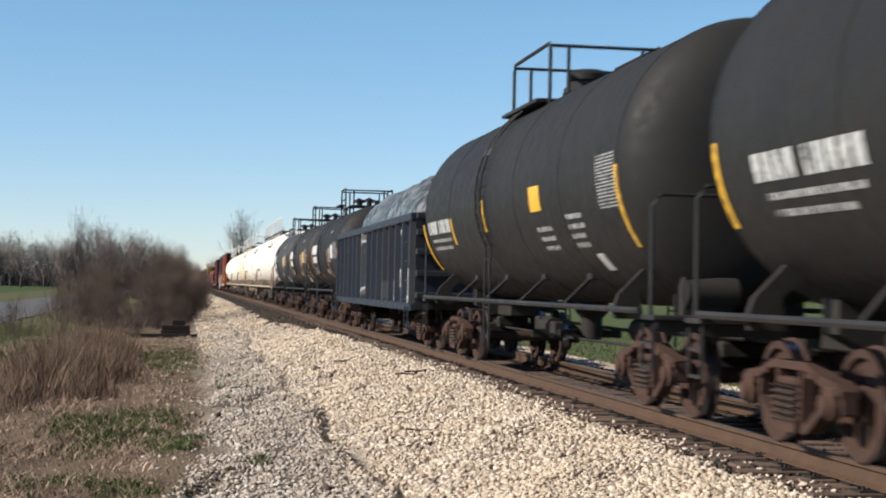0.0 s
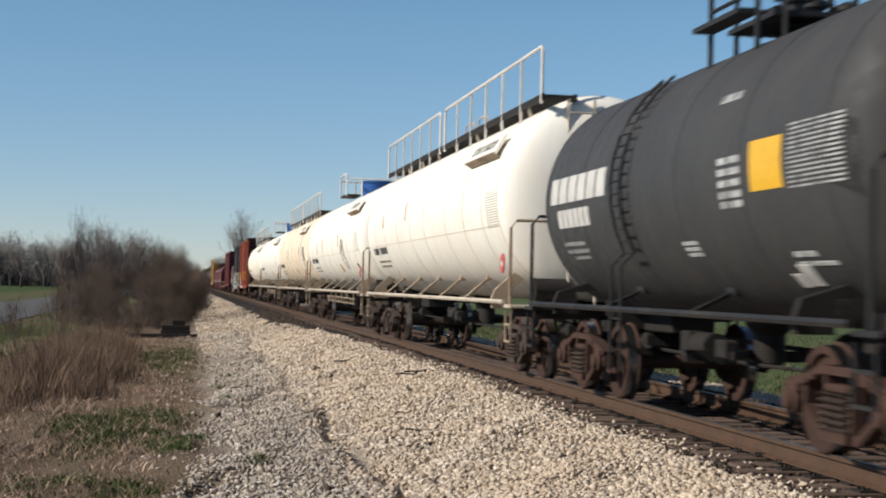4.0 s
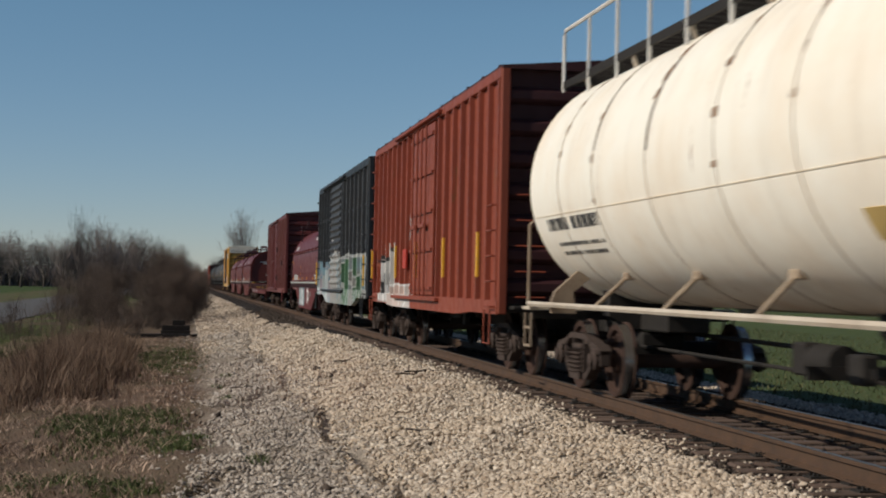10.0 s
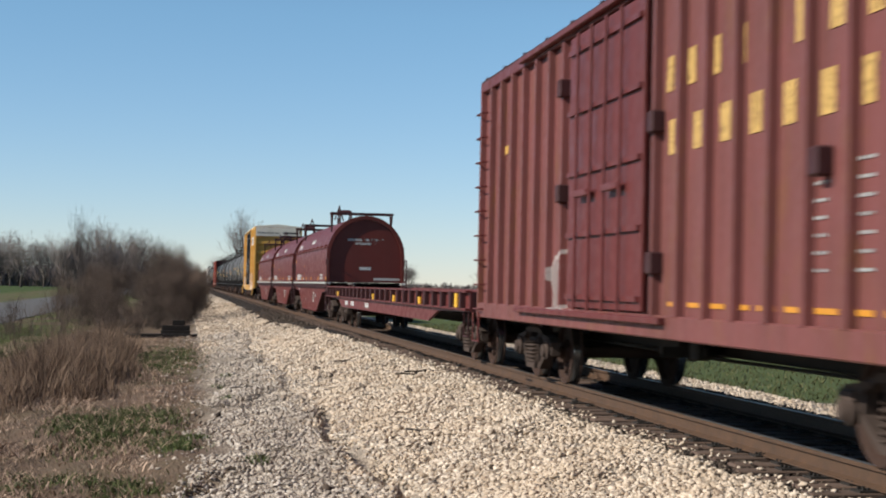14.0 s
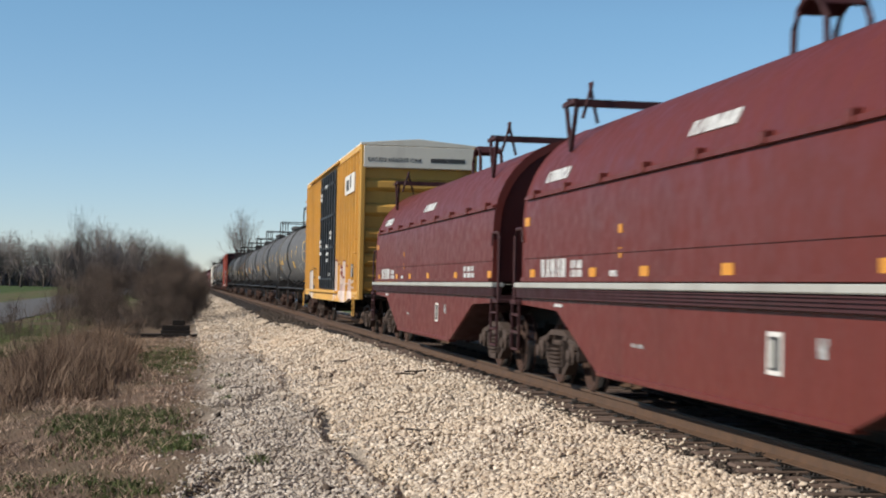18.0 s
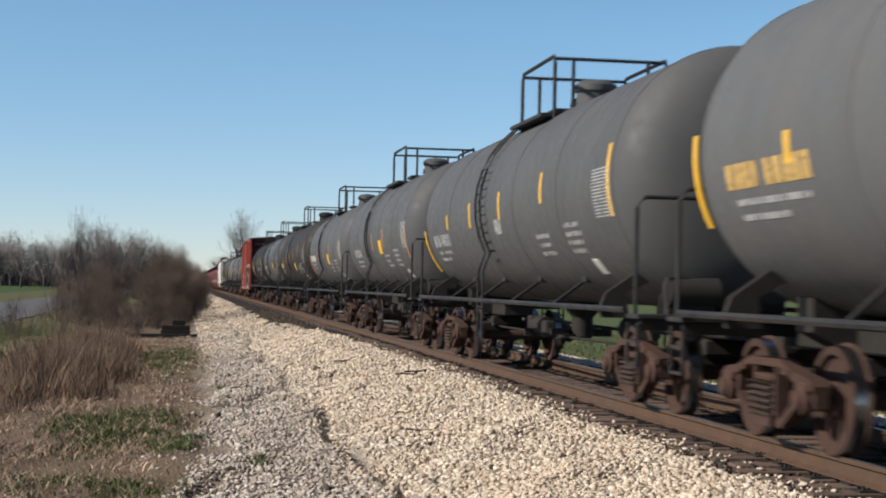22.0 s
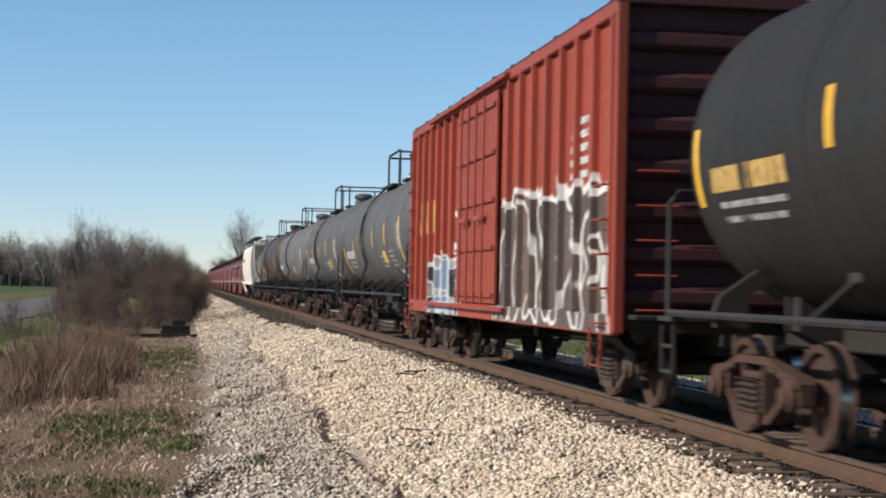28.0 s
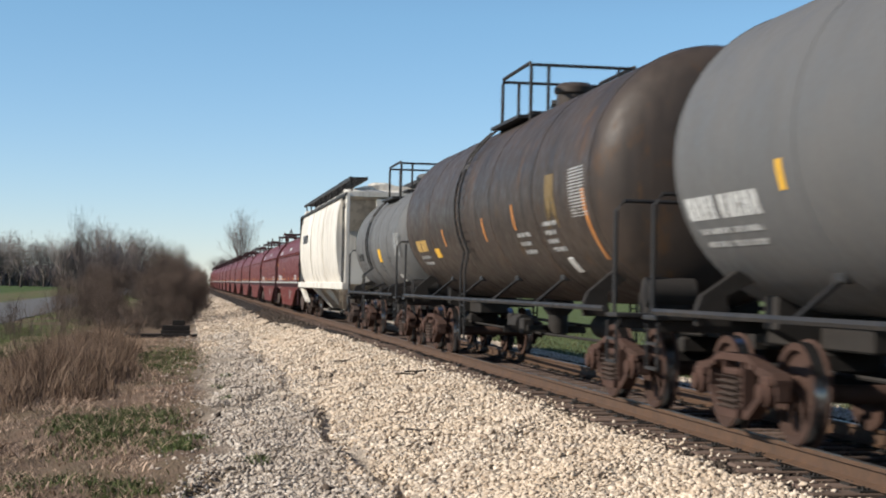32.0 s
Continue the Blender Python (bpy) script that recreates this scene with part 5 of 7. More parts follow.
def hopper_car(label, u, L):
    """A covered hopper with bulging sides, roof walk and slanted end braces."""
    car = thing("covered_hopper", label, "hopper car", "freight cars of the train")
    half, hb = L / 2, L / 2 - 0.9
    y0, y1 = -hb + 1.6, hb - 1.6
    prof = [(-1.30, 1.35), (-1.44, 1.7), (-1.52, 2.3), (-1.54, 2.9), (-1.50, 3.5), (-1.40, 4.0), (-1.2, 4.28), (-0.6, 4.42), (0, 4.46), (0.6, 4.42), (1.2, 4.28), (1.40, 4.0), (1.50, 3.5), (1.54, 2.9), (1.52, 2.3), (1.44, 1.7), (1.30, 1.35)]
    g = Geo().slab(prof, "y", y0, y1)
    part("body", g, HOPPER_GREY, car, smooth=True)
    for k in range(4):
        y = y0 + (y1 - y0) * (k + 0.0) / 3
        vs = [(x * 1.015, yy, z + 0.01) for yy in (y - 0.06, y + 0.06) for x, z in prof]
        n = len(prof)
        g = Geo().add(vs, [(i, i + 1, n + i + 1, n + i) for i in range(n - 1)] + [tuple(range(n))[::-1], tuple(range(n, 2 * n))])
        part("body_seam", g, HOPPER_GREY, car, smooth=True)
    for s in (-1, 1):
        part("side_sill", Geo().box(*sorted((s * 1.3, s * 1.5)), -hb, hb, 1.18, 1.4, 0.02), HOPPER_GREY, car)
        part("roof_rail", Geo().box(*sorted((s * 1.36, s * 1.46)), -hb, hb, 4.02, 4.12, 0.015), BLACK_STEEL, car)
    for d in (-1, 1):
        g = Geo().slab([(d * (hb - 1.6), 4.3), (d * (hb - 0.05), 4.15), (d * (hb - 0.05), 4.0), (d * (hb - 1.6), 3.7)], "x", -1.35, 1.35)
        part("end_roof", g, HOPPER_GREY, car)
        g = Geo().slab([(d * (hb - 1.6), 4.0), (d * (hb - 0.5), 3.9), (d * (hb - 3.6), 1.2), (d * (hb - 3.9), 1.3)], "x", -1.3, 1.3)
        part("slope_sheet", g, HOPPER_GREY, car)
        for s in (-1, 1):
            part("end_post", Geo().box(*sorted((s * 1.3, s * 1.42)), *sorted((d * (hb - 0.08), d * hb)), 1.2, 4.1, 0.015), HOPPER_GREY, car)
            for k in range(3):
                g = Geo().beam((s * 1.38, d * (hb - 0.2 - 0.7 * k), 1.2), (s * 1.25, d * (hb - 1.7 - 0.6 * k), 0.6), 0.1, 0.06)
                part("end_brace", g, HOPPER_GREY, car)
            g = Geo()
            for z in np.arange(1.5, 4.0, 0.36):
                g.tube([(s * 1.46, d * (hb - 0.1), z), (s * 1.46, d * (hb - 0.55), z)], 0.016, 4)
            for y in (hb - 0.1, hb - 0.55):
                g.beam((s * 1.46, d * y, 1.3), (s * 1.46, d * y, 4.05), 0.05, 0.03)
            part("side_ladder", g, BLACK_STEEL, car)
        part("end_panel", Geo().box(-0.5, 0.5, *sorted((d * (hb - 0.12), d * (hb - 0.07))), 2.6, 3.95, 0.01), HOPPER_GREY, car)
        part("draft_sill", Geo().box(-0.3, 0.3, *sorted((d * (hb - 3.5), d * (half - 0.5))), 0.72, 1.2, 0.02), UNDER, car)
        coupler(car, d * half, d)
        truck(car, d * (half - 2.3), u, TRUCK_GREY)
    for k in (-1, 0, 1):
        y = k * (y1 - y0) / 3.2
        g = Geo().add([(-1.3, y - 2.0, 1.35), (1.3, y - 2.0, 1.35), (1.3, y + 2.0, 1.35), (-1.3, y + 2.0, 1.35), (-0.45, y - 0.4, 0.4), (0.45, y - 0.4, 0.4), (0.45, y + 0.4, 0.4), (-0.45, y + 0.4, 0.4)],
                      [(0, 1, 5, 4), (1, 2, 6, 5), (2, 3, 7, 6), (3, 0, 4, 7), (4, 5, 6, 7), (3, 2, 1, 0)])
        part("hopper_bay", g, HOPPER_GREY, car)
        part("outlet_gate", Geo().box(-0.6, 0.6, y - 0.45, y + 0.45, 0.32, 0.42, 0.01), UNDER, car)
    for s in (-1, 1):
        g = Geo()
        for k in range(44):
            y = -hb + 0.2 + (2 * hb - 0.4) * k / 43
            g.box(*sorted((s * 0.8, s * 1.3)), y - 0.09, y + 0.09, 4.55, 4.59)
        for x in (0.8, 1.3):
            g.box(*sorted((s * x - 0.02, s * x + 0.02)), -hb, hb, 4.5, 4.6)
        part("roof_walk", g, BLACK_STEEL, car)
        for k in range(9):
            y = -hb + 0.4 + (2 * hb - 0.8) * k / 8
            part("walk_bracket", Geo().beam((s * 1.25, y, 4.55), (s * 1.2, y, 4.1), 0.05), BLACK_STEEL, car)
    for k in range(5):
        y = y0 + (y1 - y0) * (k + 0.5) / 5
        part("roof_hatch", Geo().lathe([(4.4, 0.42), (4.56, 0.42), (4.62, 0.3), (4.63, 0.02)], "z", (0, y, 0), 20), HOPPER_GREY, car, smooth=True)
    plate(car, LETTER_DARK, -1.56, 4.0, 6.0, 2.9, 3.2)
    return car


# ---- ground, ballast and track ----
def ground_z(x, y):
    """Height of the ground; rail heads lie at zero."""
    if x < 0:
        pts = ((-400, -0.9), (-9, -0.9), (-6.4, -0.78), (-4.3, -0.62), (-3.9, -0.6), (-1.8, -0.22), (-1.5, -0.2), (-1.36, -0.225), (0, -0.222))
    else:
        pts = ((0, -0.222), (1.3, -0.222), (1.6, -0.22), (2.3, -0.27), (5.0, -1.2), (7, -1.25), (400, -1.25))
    for (a, p), (b, q) in zip(pts, pts[1:]):
        if a <= x <= b:
            return p + (q - p) * (x - a) / (b - a)
    return -0.9


def stretched(lo, hi, fine, grow):
    out, d = [lo], fine
    while out[-1] < hi:
        out.append(out[-1] + d)
        d *= grow
    return out


def ground_material():
    n = Nodes("field_and_gravel", 0.95, 0, 0.2)
    x, y = n.axis(0), n.axis(1)
    wob = n.ramp(n.noise(0.55, 5), 0.2, 0.8, -0.9, 0.9)
    xw = n.math("ADD", x, wob)
    stone = n.voronoi(26, out="Color")
    sep = n.t.nodes.new("ShaderNodeSeparateColor")
    n.link(stone, sep.inputs[0])
    gravel = n.mix(sep.outputs[0], (0.202, 0.1606, 0.124), (0.4774, 0.4085, 0.3247))
    gravel = n.mix(n.ramp(n.noise(1.3, 5), 0.45, 0.7, 0, 0.5), gravel, (0.22, 0.19, 0.155))
    dirt = n.mix(n.noise(5, 6), (0.0638, 0.0433, 0.0306), (0.204, 0.1386, 0.096))
    grass = n.mix(n.noise(3.0, 6), (0.05, 0.075, 0.018), (0.11, 0.13, 0.035))
    verge = n.mix(n.math("MULTIPLY", n.ramp(n.noise(0.42, 5), 0.42, 0.56), n.ramp(x, -11.2, -9.8, 1, 0.12)), dirt, grass)
    field = n.mix(n.noise(0.3, 6), (0.039, 0.0663, 0.0172), (0.0663, 0.0975, 0.0281))
    left = n.mix(n.ramp(x, -34, -30), field, verge)
    # near-black bed of the track, also standing in for shadow under the train
    shaded_cinder = n.mix(n.noise(9, 5), (0.012, 0.0095, 0.008), (0.045, 0.034, 0.027))
    left = n.mix(n.ramp(n.math("SUBTRACT", xw, n.math("MULTIPLY", wob, 0.6)), -5.9, -5.4), left, gravel)
    left = n.mix(n.ramp(n.math("ADD", x, n.math("ADD", n.ramp(y, 43, 57, 0.0, 1.05), n.ramp(n.noise(3.5, 4), 0.3, 0.7, -0.12, 0.12))), -1.52, -1.46), left, shaded_cinder)
    # beyond the track the train's shadow is put into the ground colour
    right = n.mix(n.ramp(xw, 7.1, 7.4), shaded_cinder, gravel)
    right = n.mix(n.ramp(xw, 8.5, 8.9), right, n.mix(0.5, field, (0.10, 0.12, 0.045)))
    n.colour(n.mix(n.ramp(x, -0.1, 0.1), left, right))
    n.bump(n.math("ADD", n.voronoi(26), n.noise(9, 5)), 0.7, 0.035)
    return n.mat


def build_ground():
    xs = [-420, -260, -160, -100, -66, -45, -32, -24, -18, -14, -11.5, -9.5] + list(np.arange(-9, -1.2, 0.2)) + [-0.9, -0.4, 0, 0.5, 1.0, 1.4, 1.8, 2.2, 2.7, 3.2, 3.7, 4.2, 5, 6, 7, 9, 13, 20, 32, 50, 80, 130, 220, 420]
    ys = [-60, -30, -15, -6, 0, 4, 8] + list(np.arange(9, 60, 0.3)) + stretched(60, 1600, 0.6, 1.07)
    vs, fs = [], []
    for y in ys:
        for x in xs:
            z = surface(x, y)
            vs.append((x, y, z))
    n = len(xs)
    fs = [(j * n + i, j * n + i + 1, (j + 1) * n + i + 1, (j + 1) * n + i) for j in range(len(ys) - 1) for i in range(n - 1)]
    me = bpy.data.meshes.new("ground")
    me.from_pydata(vs, [], fs)
    me.materials.append(ground_material())
    me.polygons.foreach_set("use_smooth", [True] * len(me.polygons))
    tagged(new("ground", me), "gravel shoulder, dry verge and green fields", "ground", kind="structure")


def rail_material():
    n = Nodes("rusty_rail", 0.75)
    n.colour(n.mix(n.noise(6, 6), (0.030, 0.019, 0.012), (0.115, 0.056, 0.026)))
    n.bump(n.noise(60, 4), 0.3, 0.003)
    return n.mat


def tie_material():
    n = Nodes("creosoted_timber", 0.85)
    c = n.mix(n.noise(7, 6, (0.5, 6, 6)), (0.035, 0.023, 0.017), (0.135, 0.086, 0.062))
    n.colour(n.mix(n.math("MULTIPLY", n.random(), 0.6), c, (0.16, 0.105, 0.078)))
    n.bump(n.noise(12, 6, (0.4, 6, 6)), 0.6, 0.01)
    return n.mat


RAIL_HEAD = plain("worn_railhead", (0.20, 0.19, 0.18), 0.4, 0.8, 0.4, 12)


def build_track():
    rust, timber = rail_material(), tie_material()
    track = thing("railway_track", "single railway track on timber ties", "track")
    track["kind"] = "structure"
    for s in (-1, 1):
        g = Geo()
        prof = [(-0.075, -0.175), (0.075, -0.175), (0.075, -0.162), (0.012, -0.14), (0.010, -0.045), (0.036, -0.035), (0.036, -0.006), (0.028, -0.001), (-0.028, -0.001), (-0.036, -0.006), (-0.036, -0.035), (-0.010, -0.045), (-0.012, -0.14), (-0.075, -0.162)]
        g.slab([(s * 0.755 + a, b) for a, b in prof], "y", -40, 900)
        rail = part("rail", g, rust, track, "rust-brown rail with a bright running surface")
        part("running_surface", Geo().box(s * 0.755 - 0.026, s * 0.755 + 0.026, -40, 900, -0.004, 0.002), RAIL_HEAD, rail, "polished railhead")
    rnd = random.Random(5)
    tie = fixed(Geo().box(-1.34, 1.34, -0.115, 0.115, -0.36, -0.185, 0.012).mesh("tie", timber))
    spike = Geo()
    for s in (-1, 1):
        spike.box(s * 0.755 - 0.18, s * 0.755 + 0.18, -0.09, 0.09, -0.187, -0.168)
        for q in (-0.13, -0.09, 0.09, 0.13):
            spike.box(s * 0.755 + q - 0.012, s * 0.755 + q + 0.012, -0.055, -0.032, -0.17, -0.148)
            spike.box(s * 0.755 + q - 0.012, s * 0.755 + q + 0.012, 0.032, 0.055, -0.17, -0.148)
    plates = fixed(spike.mesh("tie_plate", UNDER))
    for k in range(130):
        y = 7.0 + 0.5 * k
        m = pose(rnd.uniform(-0.09, 0.09), y + rnd.uniform(-0.05, 0.05), rnd.uniform(-0.014, 0.004), 0, 0, rnd.uniform(-1.6, 1.6))
        t = part("tie", tie, None, track, "", m)
        if k < 90:
            part("tie_plate", plates, None, t)
    g = Geo()
    for k in range(360):
        y = 72.0 + 0.5 * k
        g.box(-1.3, 1.3, y - 0.115, y + 0.115, -0.36, -0.185)
    far = part("far_ties", g, timber, track, "distant timber ties")
    far["kind"] = "stuff"


def scatter(name, label, category, points, sizes, material, seed, squash=0.48):
    """Loose stones, each a small uneven solid, in one mesh."""
    rng = np.random.default_rng(seed)
    base = np.array([(a, b, c) for a in (-1, 1) for b in (-1, 1) for c in (-1, 1)]) * 0.72
    tri = np.array([(0, 1, 3), (0, 3, 2), (4, 6, 7), (4, 7, 5), (0, 4, 5), (0, 5, 1), (2, 3, 7), (2, 7, 6), (0, 2, 6), (0, 6, 4), (1, 5, 7), (1, 7, 3)])
    n = len(points)
    kinds = np.stack([base * rng.uniform(0.4, 1.3, (8, 3)) * rng.uniform(0.55, 1.6, (1, 3)) for _ in range(60)])
    shape = kinds[rng.integers(0, 60, n)]
    a = rng.uniform(0, 2 * np.pi, n)
    c, s = np.cos(a)[:, None], np.sin(a)[:, None]
    x, y, z = shape[:, :, 0], shape[:, :, 1], shape[:, :, 2] * squash
    tl = rng.uniform(-0.9, 0.9, (n, 1))
    x, z = x * np.cos(tl) - z * np.sin(tl), x * np.sin(tl) + z * np.cos(tl)
    v = np.stack([x * c - y * s, x * s + y * c, z], -1) * sizes[:, None, None] + points[:, None, :]
    f = (tri[None] + 8 * np.arange(n)[:, None, None]).reshape(-1, 3)
    me = bpy.data.meshes.new(name)
    me.vertices.add(8 * n)
    me.vertices.foreach_set("co", v.reshape(-1).astype(np.float32))
    me.loops.add(f.size)
    me.loops.foreach_set("vertex_index", f.reshape(-1).astype(np.int32))
    me.polygons.add(len(f))
    me.polygons.foreach_set("loop_start", np.arange(0, f.size, 3, dtype=np.int32))
    me.update(calc_edges=True)
    me.materials.append(material)
    return tagged(new(name, me), label, category, kind="stuff")


def stone_material(name, lo, hi, tint, dark):
    n = Nodes(name, 0.9, 0, 0.25)
    c = n.mix(n.island(), lo, hi)
    big = n.noise(0.8, 4)
    c = n.mix(n.ramp(big, 0.4, 0.65, 0, 0.65), c, tint)
    c = n.mix(n.ramp(n.noise(2.6, 5), 0.58, 0.72, 0, 0.55), c, dark)
    c = n.mix(n.ramp(n.noise(120, 3), 0.4, 0.75, 0, 0.3), c, tuple(0.5 * q for q in lo))
    n.colour(c)
    n.bump(n.noise(90, 3), 0.3, 0.004)
    return n.mat


def surface(x, y):
    """Height of the gravel with its small rises, as the ground has it."""
    z = ground_z(x, y)
    if 8 < y < 140 and -12 < x < -1.3:
        soft = min(1.0, max(0.0, (-1.5 - x) / 0.6))
        z += soft * (0.10 * noise.noise((x * 0.6, y * 0.35, 0)) + 0.075 * noise.noise((x * 1.7, y * 1.1, 3)))
        z -= 0.2 * math.exp(-((x + 4.1 + 0.12 * math.sin(y * 0.7) + 0.1 * noise.noise((y * 1.5, 0, 8))) / 0.10) ** 2) * (1 if y < 24 else 0.3)
        z += soft * 0.035 * noise.noise((x * 4.2, y * 3.1, 9))
        z += 0.10 * math.exp(-((y - 49) / 6) ** 2 - ((x + 2.2) / 1.1) ** 2)
        for x0, y0, x1, y1, deep in ((-6.2, 23.5, -4.6, 28.6, 0.14), (-6.1, 28.7, -5.1, 32.0, 0.10), (-6.1, 19.2, -5.6, 20.6, 0.10), (-6.1, 15.6, -5.7, 16.5, 0.10), (-5.9, 35, -4.9, 38, 0.08)):
            f = (x - x0) / (x1 - x0)
            if -0.2 < f < 1.2:
                off = (y - y0 - f * (y1 - y0)) / 0.35
                z -= deep * math.exp(-off * off) * min(1.0, 2.5 * (f + 0.2), 2.5 * (1.2 - f))
    return z


def verge_edge(y):
    """Where the gravel ends and the grass begins."""
    return np.interp(y, (0, 16, 24, 31, 41, 60, 100), (-6.4, -6.25, -6.0, -5.8, -5.5, -5.65, -5.0))


def build_gravel():
    rng = np.random.default_rng(3)
    warm = stone_material("pale_limestone", (0.317, 0.2401, 0.1742), (0.7876, 0.6771, 0.5496), (0.5283, 0.413, 0.3007), (0.2401, 0.1767, 0.1286))
    grey = stone_material("dusty_limestone", (0.2525, 0.2104, 0.1725), (0.6545, 0.575, 0.4915), (0.374, 0.3133, 0.2557), (0.159, 0.1234, 0.1003))
    # oily ballast colour, dark enough to carry shade between ties and in the rut
    dark = stone_material("oily_shaded_ballast", (0.0245, 0.0182, 0.014), (0.105, 0.0784, 0.0595), (0.0525, 0.0385, 0.0294), (0.0196, 0.0154, 0.0126))

    def strew(n, y0, y1, edge, power=1.6):
        y = y0 + (y1 - y0) * rng.random(n) ** power
        x = edge(y, rng.random(n))
        return x, y

    def settle(x, y, size, sink=0.25):
        z = np.array([surface(a, b) for a, b in zip(x, y)])
        return np.stack([x, y, z + size * (sink + rng.uniform(-0.45, 0.45, len(x)))], -1)

    def crest(y):
        wob = 0.06 * np.sin(y * 1.3) + 0.05 * np.sin(y * 3.7 + 1) + 0.05 * np.sin(y * 12.6 + 2)
        return np.interp(y, (10, 19, 26, 32, 41, 46, 52, 58), (-1.46, -1.5, -1.36, -1.42, -1.55, -1.72, -2.2, -2.55)) + wob
    # bright shoulder
    x, y = strew(104000, 10.5, 52, lambda y, r: -4.6 + (crest(y) + 4.6) * r)
    soft = np.array([noise.noise((a * 0.7, b * 0.45, 11)) for a, b in zip(x, y)])
    keep = x > -4.2 + 0.9 * soft + rng.uniform(-0.5, 0.5, len(x))
    x, y = x[keep], y[keep]
    s = (0.0085 + 0.022 * rng.random(len(x)) ** 1.8) * (1 + y / 80)
    scatter("shoulder_gravel", "pale limestone gravel on the track shoulder", "gravel", settle(x, y, s), s, warm, 7)
    # lower flat, greyer
    x, y = strew(64000, 12, 60, lambda y, r: -6.6 + 3.0 * r)
    edge = np.array([noise.noise((a * 0.9, b * 0.5, 17)) for a, b in zip(x, y)])
    keep = rng.random(len(x)) < np.clip((x - verge_edge(y) + 1.0 * edge) / 0.45, 0.04, 1)
    keep &= rng.random(len(x)) < np.clip((-3.5 - x) / 0.9, 0, 1)
    x, y = x[keep], y[keep]
    s = (0.0085 + 0.022 * rng.random(len(x)) ** 1.8) * (1 + y / 80)
    scatter("path_gravel", "dusty grey gravel beside the track", "gravel", settle(x, y, s), s, grey, 8)
    # far stretch
    x, y = strew(42000, 45, 170, lambda y, r: -5.6 + (crest(y) + 5.6) * r, 1.8)
    s = rng.uniform(0.016, 0.042, len(x)) * (0.6 + y / 130)
    scatter("distant_gravel", "pale gravel further along the track", "gravel", settle(x, y, s, 0.1), s, warm, 9)
    # dark ballast between and beside the rails, deepened for the shade under the train
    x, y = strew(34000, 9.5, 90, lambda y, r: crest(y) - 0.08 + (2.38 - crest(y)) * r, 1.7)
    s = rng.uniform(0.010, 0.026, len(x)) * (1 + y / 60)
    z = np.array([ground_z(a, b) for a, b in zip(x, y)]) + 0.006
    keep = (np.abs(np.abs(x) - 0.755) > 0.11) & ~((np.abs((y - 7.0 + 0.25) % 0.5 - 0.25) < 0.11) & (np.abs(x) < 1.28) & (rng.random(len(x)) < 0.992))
    scatter("track_ballast", "dark oily ballast between the rails, deepened for shade under the train", "ballast", np.stack([x, y, z], -1)[keep], s[keep], dark, 10)
    # pale stones kicked up over the tie ends
    x, y = strew(1500, 9.5, 60, lambda y, r: crest(y) - 0.05 + 0.40 * r ** 2.2, 1.6)
    s = rng.uniform(0.010, 0.026, len(x)) * (1 + y / 80)
    on_tie = np.abs((y - 7.0 + 0.25) % 0.5 - 0.25) < 0.12
    z = np.where(on_tie & (x > -1.36), -0.184, -0.215) + s * 0.3
    scatter("tie_end_gravel", "pale stones strewn over the tie ends", "gravel", np.stack([x, y, z], -1), s, warm, 14)
    # pale strip beyond the far shoulder
    x, y = strew(9000, 12, 110, lambda y, r: 7.2 + 1.5 * r, 1.4)
    s = rng.uniform(0.025, 0.06, len(x))
    scatter("far_shoulder_gravel", "pale gravel strip beyond the track", "gravel", np.stack([x, y, np.full(len(x), -1.24)], -1), s, warm, 11)
    # dark stones along the rut that paint in the shade of its wall
    y = 13 + 12 * rng.random(2600)
    x = -4.1 - 0.12 * np.sin(y * 0.7) - 0.1 * np.array([noise.noise((b * 1.5, 0, 8)) for b in y]) + rng.normal(0, 0.05, len(y))
    s = rng.uniform(0.008, 0.02, len(x))
    scatter("rut_fines", "dark stones along the rut, standing in for its shade", "gravel", settle(x, y, s, 0.9), s, dark, 13)
    # dark clods and a few larger stones
    pts, sz = [], []
    for px, py, q in ((-3.4, 33, 0.09), (-3.25, 31, 0.1), (-4.2, 26, 0.08), (-2.6, 24.5, 0.07), (-3.6, 22, 0.08), (-5.1, 19, 0.07), (-4.7, 15.5, 0.09), (-3.3, 18, 0.06), (-5.6, 24, 0.1), (-5.2, 38, 0.11), (-4.4, 43, 0.1)):
        pts.append((px, py, surface(px, py) + 0.02))
        sz.append(q)
    scatter("dark_clods", "dark clods of earth on the gravel", "clods", np.array(pts), np.array(sz), dark, 12, 0.5)


